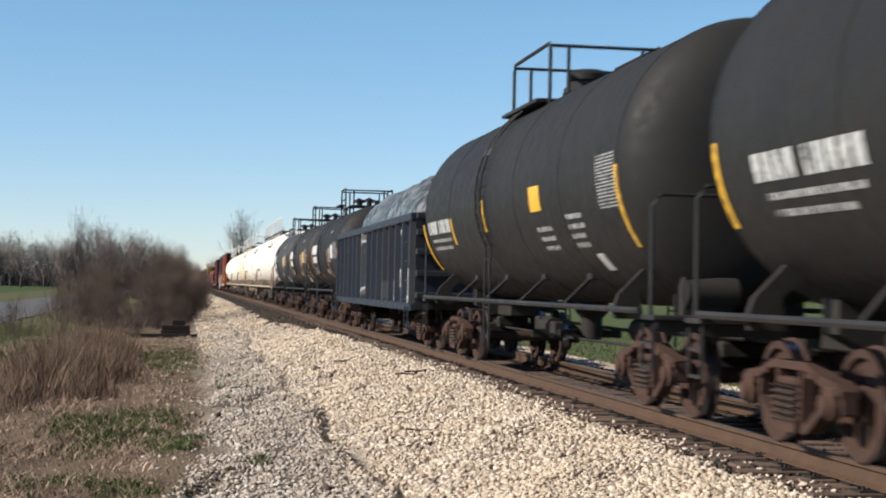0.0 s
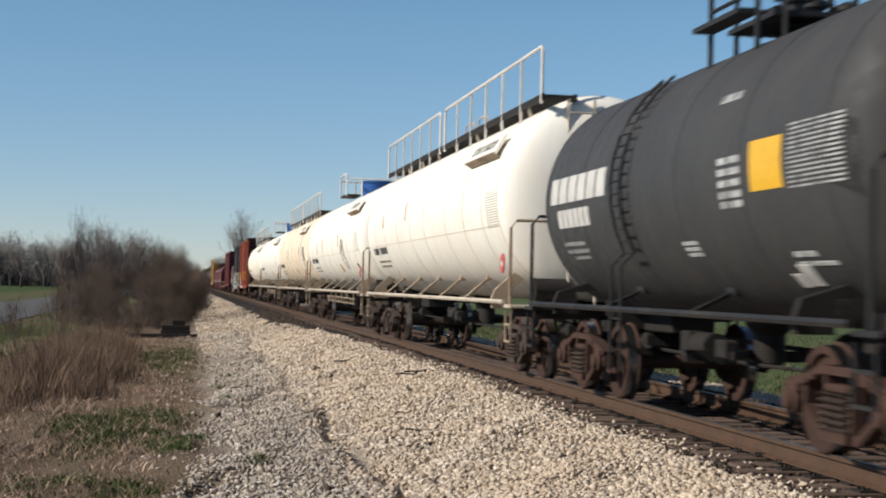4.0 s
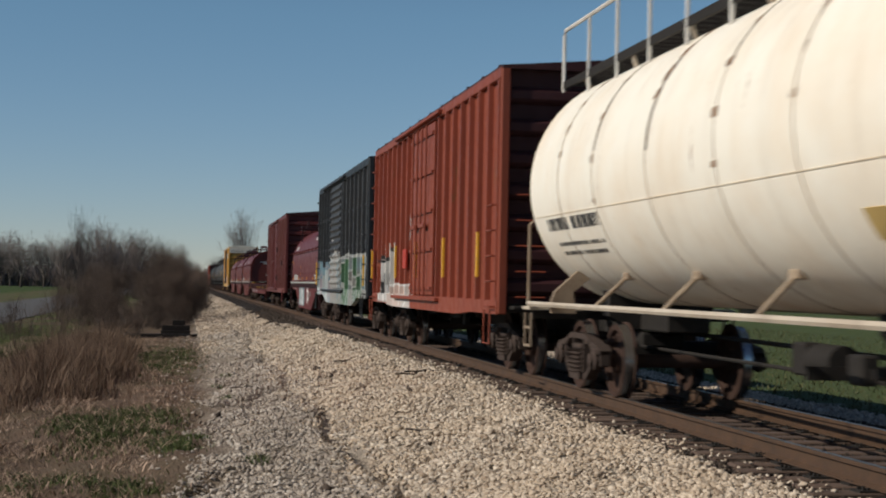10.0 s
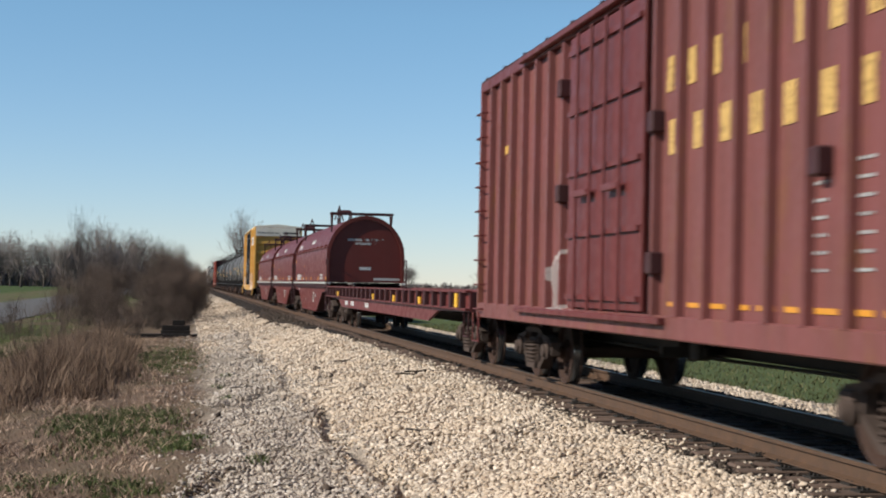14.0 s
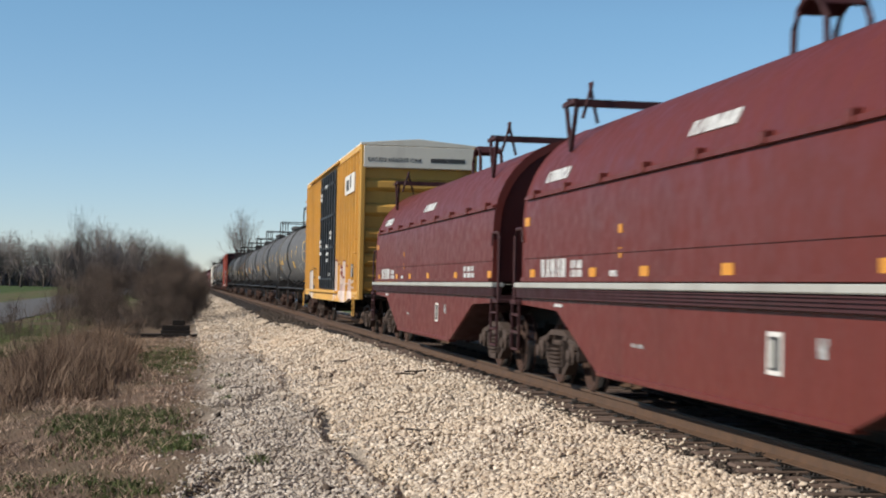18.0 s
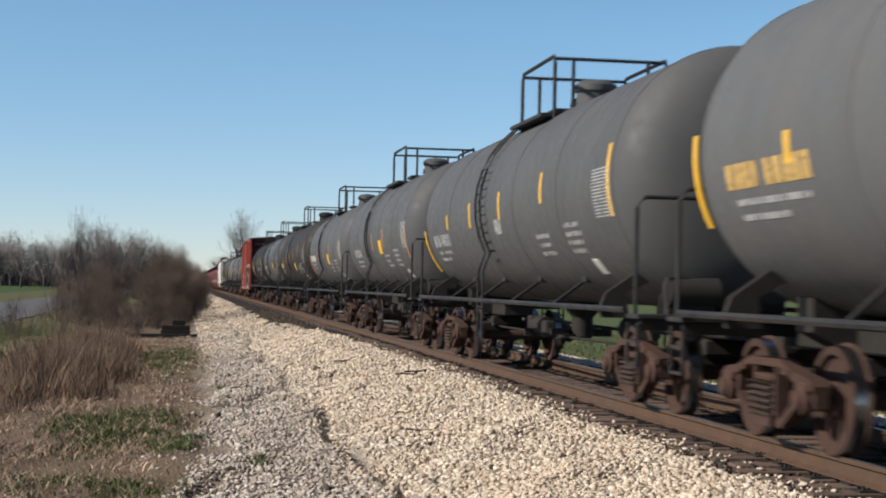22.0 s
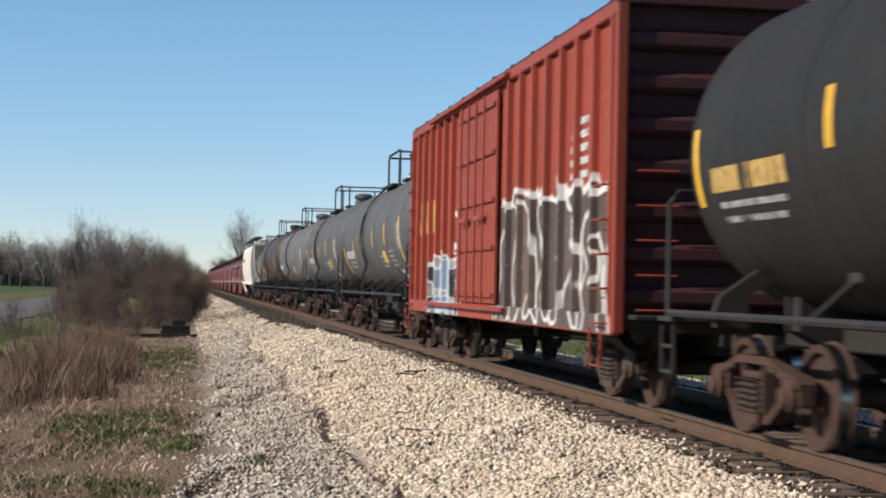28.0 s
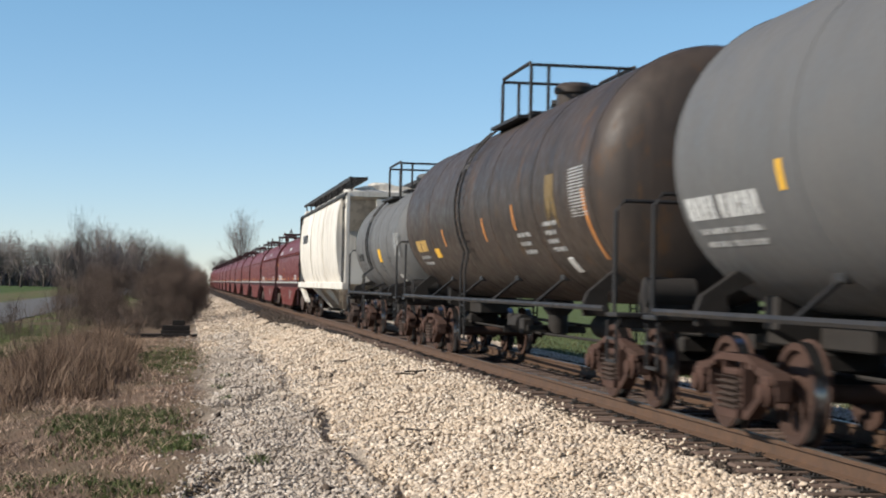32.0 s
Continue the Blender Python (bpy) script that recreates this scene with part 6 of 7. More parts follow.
# ---- plants ----
def blades(name, label, category, xs, ys, heights, lean, width, material, seed, z=None):
    """Grass blades, each a narrow bent strip, in one mesh."""
    rng = np.random.default_rng(seed)
    n = len(xs)
    zs = np.array([surface(a, b) for a, b in zip(xs, ys)]) - 0.02
    a = rng.uniform(0, 2 * np.pi, n)
    d = np.stack([np.cos(a), np.sin(a)], -1)
    b = rng.uniform(0, 2 * np.pi, n)
    q = np.stack([np.cos(b), np.sin(b)], -1) * (heights * lean * rng.uniform(0.2, 1.0, n))[:, None]
    w = width * rng.uniform(0.6, 1.3, n)
    base = np.stack([xs, ys], -1)
    v = np.zeros((n, 5, 3))
    for i, (f, g, ww) in enumerate(((0, 0, 1), (0, 0, -1), (0.55, 0.35, 0.8), (0.55, 0.35, -0.8), (1, 1, 0))):
        v[:, i, :2] = base + q * g + d * (w * ww)[:, None]
        v[:, i, 2] = zs + heights * f
    f = np.array([(0, 1, 3), (0, 3, 2), (2, 3, 4)])
    f = (f[None] + 5 * np.arange(n)[:, None, None]).reshape(-1, 3)
    me = bpy.data.meshes.new(name)
    me.vertices.add(5 * n)
    me.vertices.foreach_set("co", v.reshape(-1).astype(np.float32))
    me.loops.add(f.size)
    me.loops.foreach_set("vertex_index", f.reshape(-1).astype(np.int32))
    me.polygons.add(len(f))
    me.polygons.foreach_set("loop_start", np.arange(0, f.size, 3, dtype=np.int32))
    me.update(calc_edges=True)
    me.materials.append(material)
    return tagged(new(name, me), label, category, kind="stuff")


def leaf_material(name, a, b):
    n = Nodes(name, 0.8, 0, 0.2)
    shade = n.mix(n.random(), tuple(0.6 * q for q in a), a)
    n.colour(n.mix(n.island(), shade, n.mix(n.random(), tuple(0.55 * q for q in b), b)))
    return n.mat


DRY = leaf_material("dry_stalks", (0.0616, 0.0387, 0.0264), (0.352, 0.2376, 0.1628))
STRAW = leaf_material("bleached_straw", (0.1105, 0.068, 0.0467), (0.646, 0.4675, 0.34))
GREEN = leaf_material("green_grass", (0.0429, 0.0624, 0.0203), (0.156, 0.1872, 0.0663))
TWIG = leaf_material("bare_twigs", (0.099, 0.0828, 0.0765), (0.324, 0.27, 0.2475))
FIELD = leaf_material("field_grass_blades", (0.045, 0.052, 0.02), (0.13, 0.125, 0.058))
BRUSH = leaf_material("dead_brush", (0.042, 0.030, 0.023), (0.245, 0.178, 0.138))
BARK = leaf_material("grey_bark", (0.06, 0.048, 0.04), (0.12, 0.098, 0.083))


def build_grass():
    rng = np.random.default_rng(21)

    def patch(n, cx, cy, rx, ry):
        r = np.sqrt(rng.random(n))
        a = rng.uniform(0, 2 * np.pi, n)
        return cx + rx * r * np.cos(a), cy + ry * r * np.sin(a)

    # tall dry stalks: one uneven clump, thinner and lower towards the road
    def clump(n, cx, cy, rx, ry):
        return cx + rx * np.clip(rng.normal(0, 0.55, n), -1.4, 1.4), cy + ry * np.clip(rng.normal(0, 0.55, n), -1.4, 1.4)

    xs, ys, hs = [], [], []
    for cx, cy, rx, ry, n, h in ((-8.75, 33.5, 0.6, 3.0, 4200, 1.25), (-8.15, 36, 0.55, 3.0, 3600, 1.2), (-9.5, 36, 0.5, 4.0, 2200, 0.7), (-8.4, 42, 0.7, 4, 4200, 1.35), (-9.2, 44, 0.6, 5, 2600, 1.1), (-8.0, 48, 0.5, 4, 2000, 0.6),
                             (-9.2, 28.5, 0.5, 2.2, 1800, 0.65), (-10.6, 42, 0.6, 5, 1200, 0.45), (-8.0, 30.6, 0.45, 1.4, 1300, 0.6), (-7.5, 36.5, 0.35, 2.5, 1000, 0.55), (-9.2, 54, 0.8, 4, 1800, 0.8)):
        x, y = clump(n, cx, cy, rx, ry)
        xs.append(x), ys.append(y), hs.append(np.full(n, h))
    xs, ys, hs = np.concatenate(xs), np.concatenate(ys), np.concatenate(hs)
    tall = hs * np.array([0.75 + 0.55 * noise.noise((a * 1.4, b * 0.6, 7)) for a, b in zip(xs, ys)])
    h = (0.35 + 0.65 * rng.random(len(xs))) * tall
    blades("dry_tall_grass", "tall dry reddish-brown grass on the verge", "grass", xs, ys, h, 0.8, 0.006, DRY, 22)
    # matted straw and dead stems over the verge
    x = rng.uniform(-12, -5.0, 74000)
    y = 14 + 46 * rng.random(74000) ** 1.5
    m = np.array([noise.noise((a * 0.9, b * 0.45, 2)) + 0.5 * noise.noise((a * 3, b * 1.5, 4)) for a, b in zip(x, y)])
    keep = (m < 0.1) | (rng.random(len(x)) < 0.3)
    keep &= rng.random(len(x)) < np.clip((verge_edge(y) + 0.15 - x + 1.1 * m) / 0.6, 0.015, 1)
    x, y, m = x[keep], y[keep], m[keep]
    blades("straw_litter", "flattened straw and dead grass", "grass", x, y, rng.uniform(0.03, 0.15, len(x)) * (1 - 0.6 * np.clip(m, -0.8, 0.8)), 2.4, 0.0065, STRAW, 23)
    # green patches
    xs, ys = [], []
    for cx, cy, rx, ry, n in ((-7.1, 23.2, 0.75, 2.5, 13000), (-6.55, 43, 0.75, 7.0, 12000), (-7.5, 17.2, 0.5, 0.9, 1500), (-6.7, 16.4, 0.5, 0.6, 900), (-6.2, 20, 0.3, 1.0, 900), (-13.2, 60, 1.8, 14, 9000), (-11.2, 46, 0.8, 6, 2500)):
        x, y = clump(n, cx, cy, rx, ry)
        m = np.array([noise.noise((a * 1.7, b * 0.8, 5)) + 0.4 * noise.noise((a * 5, b * 2.6, 6)) for a, b in zip(x, y)])
        k = (m > -0.05) | (rng.random(n) < 0.25)
        xs.append(x[k]), ys.append(y[k])
    xs, ys = np.concatenate(xs), np.concatenate(ys)
    blades("green_grass", "short fresh green grass on the verge", "grass", xs, ys, rng.uniform(0.03, 0.13, len(xs)), 1.2, 0.008, GREEN, 24)
    # weeds on the gravel
    xs, ys = [], []
    for cx, cy in ((-5.3, 17.6), (-5.4, 28), (-5.9, 21), (-5.5, 31.5), (-5.25, 34)):
        x, y = patch(160, cx, cy, 0.14, 0.3)
        xs.append(x), ys.append(y)
    xs, ys = np.concatenate(xs), np.concatenate(ys)
    blades("gravel_weeds", "small green weeds in the gravel", "weeds", xs, ys, rng.uniform(0.03, 0.09, len(xs)), 1.0, 0.008, GREEN, 25)
    # field beyond the track
    x = 8.6 + 26 * rng.random(26000) ** 1.5
    y = 16 + 90 * rng.random(26000)
    blades("field_grass", "green field grass beyond the track", "grass", x, y, rng.uniform(0.05, 0.16, len(x)), 1.1, 0.02, FIELD, 26)


class Wood:
    """Branches of a bare tree or shrub, gathered as thin three-sided strips."""

    def __init__(self, seed):
        self.rnd = random.Random(seed)
        self.v, self.f = [], []

    def limb(self, p, q, r0, r1, sides=3):
        d = (q - p).normalized()
        u = Vector((0, 0, 1)) if abs(d.z) < 0.9 else Vector((1, 0, 0))
        s = d.cross(u).normalized()
        u = s.cross(d)
        k = len(self.v)
        for e, r in ((p, r0), (q, r1)):
            for i in range(sides):
                a = 2 * math.pi * i / sides
                self.v.append(tuple(e + (s * math.cos(a) + u * math.sin(a)) * r))
        for i in range(sides):
            j = (i + 1) % sides
            self.f.append((k + i, k + j, k + sides + j, k + sides + i))

    def grow(self, p, d, length, r, depth, spread, up=0.25, twist=0.25, inside=None):
        rnd = self.rnd
        n = 3 if depth > 1 else 2
        for k in range(n):
            d = (d + Vector((rnd.gauss(0, twist), rnd.gauss(0, twist), rnd.gauss(0, twist) + up * 0.3))).normalized()
            q = p + d * (length / n)
            r1 = r * 0.86
            if inside and not inside(q) and rnd.random() < 0.9:
                return
            self.limb(p, q, r, r1, 5 if depth > 3 else 3)
            p, r = q, r1
            if depth > 0 and k > 0 or depth > 2:
                for _ in range(1 if depth > 1 else 2):
                    side = Vector((rnd.gauss(0, 1), rnd.gauss(0, 1), rnd.gauss(0.2, 0.6))).normalized()
                    self.grow(p, (d + side * spread).normalized(), length * rnd.uniform(0.5, 0.75), r * 0.6, depth - 1, spread, up, twist, inside)
        if depth > 0:
            for _ in range(2):
                side = Vector((rnd.gauss(0, 1), rnd.gauss(0, 1), rnd.gauss(0.3, 0.5))).normalized()
                self.grow(p, (d + side * spread * 0.8).normalized(), length * rnd.uniform(0.55, 0.8), r * 0.7, depth - 1, spread, up, twist, inside)

    def mesh(self, name, material):
        me = bpy.data.meshes.new(name)
        me.from_pydata(self.v, [], self.f)
        me.materials.append(material)
        return me


def bare_tree(seed, height, spread=0.75):
    """A leafless tree: trunk mesh and crown of branches, one unit of base at the origin."""
    w = Wood(seed)
    p, d = Vector((0, 0, -0.3)), Vector((0, 0, 1))
    q = Vector((w.rnd.uniform(-0.2, 0.2), w.rnd.uniform(-0.2, 0.2), height * 0.28))
    w.limb(p, q, height * 0.024, height * 0.019, 7)
    trunk = w.mesh("trunk", BARK)
    c = Wood(seed + 100)
    for k in range(7):
        a = 2 * math.pi * k / 7 + c.rnd.random()
        s = Vector((math.cos(a), math.sin(a), 0)) * spread * c.rnd.uniform(0.3, 0.8)
        c.grow(q * c.rnd.uniform(0.75, 1.0), (Vector((0, 0, 1)) + s).normalized(), height * c.rnd.uniform(0.28, 0.4), height * 0.014, 4, 0.7, 0.35, 0.16)
    return trunk, c.mesh("crown", TWIG)


def shrub_mesh(seed, stems):
    """A thicket one unit high, its twigs kept inside a lumpy dome: the standing stems, and the fine twigs that they carry."""
    w, low = Wood(seed), Wood(seed + 500)
    lumps = [Vector((w.rnd.uniform(-0.28, 0.28), w.rnd.uniform(-0.28, 0.28), w.rnd.uniform(0.45, 0.72))) for _ in range(6)]

    def inside(p):
        return any(((p.x - c.x) / 0.27) ** 2 + ((p.y - c.y) / 0.27) ** 2 + ((p.z - c.z) / 0.30) ** 2 < 1 for c in lumps)

    for k in range(stems):
        c = lumps[k % 6]
        p = Vector((c.x * 0.6 + w.rnd.uniform(-0.14, 0.14), c.y * 0.6 + w.rnd.uniform(-0.14, 0.14), -0.04))
        q = Vector((c.x + w.rnd.uniform(-0.12, 0.12), c.y + w.rnd.uniform(-0.12, 0.12), c.z - w.rnd.uniform(0.1, 0.3)))
        mid = p.lerp(q, 0.5) + Vector((w.rnd.gauss(0, 0.03), w.rnd.gauss(0, 0.03), 0))
        low.limb(p, mid, 0.007, 0.0055, 5)
        low.limb(mid, q, 0.0055, 0.0045, 5)
        for _ in range(3):
            d = Vector((w.rnd.gauss(0, 0.55), w.rnd.gauss(0, 0.55), 1)).normalized()
            w.grow(p.lerp(q, w.rnd.uniform(0.35, 1)), d, w.rnd.uniform(0.18, 0.30), 0.0042, 3, 0.8, 0.2, 0.28, inside)
        # undergrowth that closes the foot
        for _ in range(2):
            a = w.rnd.uniform(0, 2 * math.pi)
            o = Vector((math.cos(a), math.sin(a), 0)) * w.rnd.uniform(0.05, 0.42)
            w.grow(o, Vector((w.rnd.gauss(0, 0.5), w.rnd.gauss(0, 0.5), 1)).normalized(), w.rnd.uniform(0.12, 0.26), 0.0036, 2, 0.8, 0.2, 0.3)
    return low.mesh("stem_clump", BARK), w.mesh("crown", BRUSH)


def build_plants():
    rnd = random.Random(9)
    trees = [bare_tree(31 + k, 10.0) for k in range(3)]
    shrubs = [shrub_mesh(51 + k, 30) for k in range(5)]

    def tree(x, y, h, label, k=None, wide=1.0):
        t = thing("tree", label, "tree", "bare trees", pose(x, y, -0.9, 0, 0, rnd.uniform(0, 360)))
        a, b = trees[rnd.randrange(3) if k is None else k]
        f = h / 11.5
        t.scale = (f * wide, f * wide, f)
        part("trunk", a, None, t)
        part("crown", b, None, t)

    sparse = shrub_mesh(71, 9)

    def shrub(x, y, h, wide=1.0, thin=False):
        o = thing("shrub", "leafless brown thicket of brush", "shrub", "brush beside the track", pose(x, y, surface(x, y) - 0.05, 0, 0, rnd.uniform(0, 360)))
        o.scale = (h * wide, h * wide, h)
        a, b = sparse if thin else shrubs[rnd.randrange(5)]
        part("stem_clump", a, None, o)["kind"] = "stuff"
        part("crown", b, None, o)

    # tree beyond the track, and the tall ones behind the brush
    tree(8.6, 430, 20.5, "tall bare tree standing near the line", 0, 0.68)
    for x, y, h in ((6.4, 520, 10), (8.2, 560, 11), (10.5, 500, 10), (13.0, 540, 11), (7.0, 600, 11), (-5.6, 330, 6.5), (-5.2, 380, 7), (-6.4, 300, 6.5)):
        tree(x, y, h, "small bare tree near the line", None, 1.2)
    tree(12.5, 460, 10, "small bare tree near the line", 2)
    tree(-15.9, 150, 8.2, "slender bare tree above the brush", 1, 0.42)
    tree(-13.6, 150, 7.4, "bare tree above the brush", 2, 0.85)
    tree(-14.3, 154, 7.0, "bare tree above the brush", 0, 0.8)
    tree(-12.9, 156, 6.6, "bare tree above the brush", 1, 0.8)
    for k in range(34):
        y = rnd.uniform(330, 520)
        x = -6.15 + y * math.tan(radians(rnd.uniform(-7.4, -1.2)))
        tree(x, y, rnd.uniform(8, 13), "distant bare tree in a wood edge", None, 1.3)
    for k in range(16):
        y = rnd.uniform(420, 700)
        x = -6.15 + y * math.tan(radians(rnd.uniform(3.0, 24)))
        tree(x, y, rnd.uniform(7, 11), "distant bare tree beyond the field", None, 1.3)
    # brush along the verge: a high thicket close to the line, a longer one behind it, and low growth before them
    for x, y, h, w in ((-6.9, 84, 4.5, 0.62), (-7.5, 88, 4.6, 0.6), (-7.3, 82, 4.2, 0.6), (-6.55, 86, 4.6, 0.42), (-6.5, 90, 4.7, 0.42), (-7.1, 92, 4.7, 0.6), (-7.4, 96, 4.6, 0.5), (-6.5, 80, 3.4, 0.6), (-7.7, 79, 3.2, 0.7),
                       (-9.9, 88, 3.7, 0.55), (-10.5, 92, 3.9, 0.6), (-11.2, 96, 3.9, 0.55), (-10.2, 82, 2.9, 0.6), (-10.3, 99, 4.2, 0.55), (-11.8, 106, 4.0, 0.6), (-12.6, 110, 3.8, 0.6), (-11.3, 90, 3.0, 0.6),
                       (-7.2, 70, 1.0, 1.2), (-8.2, 67, 0.9, 1.2), (-6.7, 67, 0.8, 1.1), (-9.0, 66, 0.9, 1.2), (-9.8, 76, 2.3, 0.9), (-10.8, 77, 2.2, 0.9), (-7.6, 74, 1.7, 1.0), (-6.7, 75, 1.8, 0.9), (-8.6, 72, 1.5, 1.0), (-9.6, 70, 1.3, 1.0), (-6.0, 84, 2.3, 0.7), (-5.7, 92, 2.4, 0.7)):
        shrub(x, y, h, w)
    # thin saplings before the road
    for x, y, h in ((-11.2, 50, 1.5), (-10.4, 54, 1.6), (-12.4, 58, 1.7), (-11.8, 62, 1.9), (-12.9, 66, 2.0), (-10.9, 63, 1.8), (-12.0, 92, 3.4), (-12.8, 96, 3.4), (-13.4, 104, 3.6), (-13.0, 88, 2.7), (-14.6, 112, 3.6), (-12.2, 82, 2.4), (-9.9, 57, 1.4)):
        shrub(x, y, h, 0.7, True)
    for x, y, h in ((-5.4, 104, 2.6), (-5.1, 116, 2.8), (-5.6, 124, 3.2), (-4.9, 132, 2.8), (-4.7, 146, 3.2), (-5.2, 158, 3.6), (-4.4, 170, 3.4), (-4.6, 190, 3.8), (-4.4, 215, 4.2), (-4.6, 245, 4.6), (-4.2, 280, 5.0), (-6.2, 112, 3.4), (-6.4, 128, 3.6), (-6.0, 150, 3.8)):
        shrub(x, y, h, 0.8)
    for k in range(20):
        y = rnd.uniform(125, 330)
        shrub(rnd.uniform(-13.5, -6.8), y, rnd.uniform(2.8, 4.4), 0.9)
    # low wood edge along the horizon: many thin stems in one mesh
    w = Wood(77)
    for k in range(7600):
        y = rnd.uniform(430, 620)
        a = rnd.uniform(-9, -1) if k % 4 < 3 else rnd.uniform(-1, 25)
        x = -6.15 + y * math.tan(radians(a))
        if -3 < x < 22:
            continue
        h = rnd.uniform(4, 9.5) * (0.75 + 0.4 * noise.noise((a * 0.9, 0, 0))) * (1.0 if a < 0 else 0.5)
        p = Vector((x, y, -1.0))
        for j in range(7):
            q = p + Vector((rnd.gauss(0, 1.5), rnd.gauss(0, 1.5), h * rnd.uniform(0.5, 1.0)))
            w.limb(p + Vector((rnd.gauss(0, 0.8), 0, 0)), q, 0.26, 0.07)
    tagged(new("wood_edge", w.mesh("wood_edge", TWIG)), "bare brown wood edge on the horizon", "woods", kind="stuff")


def build_sticks():
    """Dead branches lying on the gravel."""
    rnd = random.Random(61)
    for x, y, length, turn in ((-1.9, 28.0, 0.75, 25), (-2.2, 27.3, 0.6, 15), (-3.25, 19.3, 0.35, -40), (-2.7, 34.0, 0.5, 10), (-5.0, 30.0, 0.6, 30)):
        stick = thing("fallen_branch", "dark dead branch lying on the gravel", "branch", "branches on the gravel", pose(x, y, surface(x, y) + 0.045, 0, 0, turn))
        pts = [(length * (q - 0.5), rnd.uniform(-0.03, 0.03), rnd.uniform(-0.01, 0.015)) for q in (0, 0.25, 0.5, 0.75, 1)]
        part("stem", Geo().tube(pts, 0.016, 6), BARK, stick, smooth=True)
        part("twig", Geo().tube([pts[2], (pts[2][0] + 0.1, 0.09, 0.02), (pts[2][0] + 0.2, 0.12, 0.01)], 0.009, 5), BARK, stick, smooth=True)


def build_roadside():
    n = Nodes("worn_asphalt", 0.9, 0, 0.3)
    n.colour(n.mix(n.noise(1.2, 6), (0.08, 0.078, 0.077), (0.125, 0.12, 0.117)))
    n.bump(n.noise(50, 4), 0.4, 0.01)
    g = Geo().box(-22, -14.8, -40, 900, -1.1, -0.86)
    road = part("road", g, n.mat, None)
    tagged(road, "worn pale grey road along the field", "road", kind="structure")
    wood = plain("weathered_black_timber", (0.022, 0.018, 0.016), 0.9, 0, 0.6, 6)
    pile = thing("timber_pile", "dark weathered timbers stacked on the verge", "timber pile")
    z = -0.80
    for k, (x0, x1, y, zz) in enumerate(((-8.2, -5.66, 58.6, 0.0), (-8.0, -5.9, 58.95, -0.04), (-7.0, -5.9, 62.6, 0.0), (-7.05, -5.95, 62.9, 0.0), (-7.0, -5.92, 62.7, 0.2), (-6.6, -6.1, 62.8, 0.4))):
        part("timber", Geo().box(x0, x1, y - 0.13, y + 0.13, z + zz, z + zz + 0.19, 0.015), wood, pile)


build_ground()
build_roadside()
build_track()
build_gravel()
build_grass()
build_plants()
build_sticks()


# ---- the train: one row a car, in order from the leading end ----
TRAIN = []   # each car with its place along the train


def put(make, a, b, label, *args, **kw):
    u, L = (a + b) / 2, b - a
    TRAIN.append((make(label, u, L, *args, **kw), u))
    return TRAIN[-1][0]


T = dict(r=1.49, cz=2.63)
SHORT = dict(r=1.445, cz=2.47, big=1.0, drop=-14, cage=(-0.75, 0.68, 0.2), lines=0)
INK = [(4.3 - k * 0.45, 4.3 - k * 0.45 - 0.38, -2, 11, LETTER_SOLID) for k in range(6)] + [(3.95 - k * 0.26, 3.73 - k * 0.26, -14.5, -5.5, LETTER_SOLID) for k in range(6)] + [
    (3.95, 2.95, -22, -24, LETTER_DIM), (3.9, 2.9, -26, -28, LETTER_DIM), (3.7, 3.0, -30, -31.5, LETTER_DIM), (-0.77, -1.2, -26.5, -28, LETTER), (-0.77, -1.2, -29, -30.5, LETTER), (-0.8, -1.2, -31.5, -33, LETTER),
    (-3.85, -4.93, 8.8, -12, CHART), (-3.1, -3.3, -42, -48, LETTER_SOLID), (-3.4, -3.9, -33, -35, LETTER), (-3.4, -4.2, -37, -38.5, LETTER), (-1.9, -2.45, 24, 27.5, LETTER_DIM)] + [
    (-2.2, -2.42, a, a - 2.4, LETTER) for a in (2.5, -1.5, -5.5, -9.5, -13)] + [(-2.5, -2.75, a, a - 2.4, LETTER) for a in (2.5, -1.5, -5.5, -9.5, -13)]
INK_P = INK + [(-3.0, -3.72, 6, -11, LETTER_SOLID)]
INK_Y = INK + [(-3.0, -3.72, 6, -11, YELLOW_TAPE)]
ARCS = [(0.94, -22, 22), (0.36, -26, 14), (-0.36, -24, 15), (-1.06, -24, 15)]
WP = [(-0.24, -14, 0.42, 10, FADED_GOLD), (-0.79, -13, 0.26, 6, DARK_SOLID), (-0.80, -19, 0.28, 3, DARK_SOLID)]
W = dict(r=1.56, cz=2.72, steel=WHITE_STEEL, letters=LETTER_DARK, gear=TRUCK_GREY, rungs=False, sign=True)

put(tank_car, -259.7, -243.2, "black tank car with white stencils and yellow stripes", BLACK, r=1.6, cz=2.75, seed=11, rear_letters=(0.67, 5, 2.2), stripes=[(0.95, -12, 16), (0.3, 0, 20)])
put(tank_car, -243.2, -226.5, "black tank car with yellow stripes and placard", BLACK, r=1.6, cz=2.75, seed=12, cage=(0.95, 1.3, 0), rear_letters=(0.75, 7.5, 2.35),
    stripes=[(1.0, -23, 12), (0.56, -5, 12), (0.14, 0, 18), (-0.95, -16, 18)], placards=[(-0.38, 12, 0.6, 12, YELLOW_TAPE)])
put(gondola, -226.5, -209.3, "faded navy gondola with a plastic-wrapped load")
put(tank_car, -209.3, -196.9, "short black tank car with large white lettering", BLACK, seed=13, stripes=ARCS, stripe_mat=ORANGE_TAPE, extra=INK_P, **SHORT)
put(tank_car, -196.9, -184.1, "short brownish-black tank car with large white lettering", BLACK_WARM, seed=14, stripes=ARCS, stripe_mat=ORANGE_TAPE, extra=INK_Y, **SHORT)
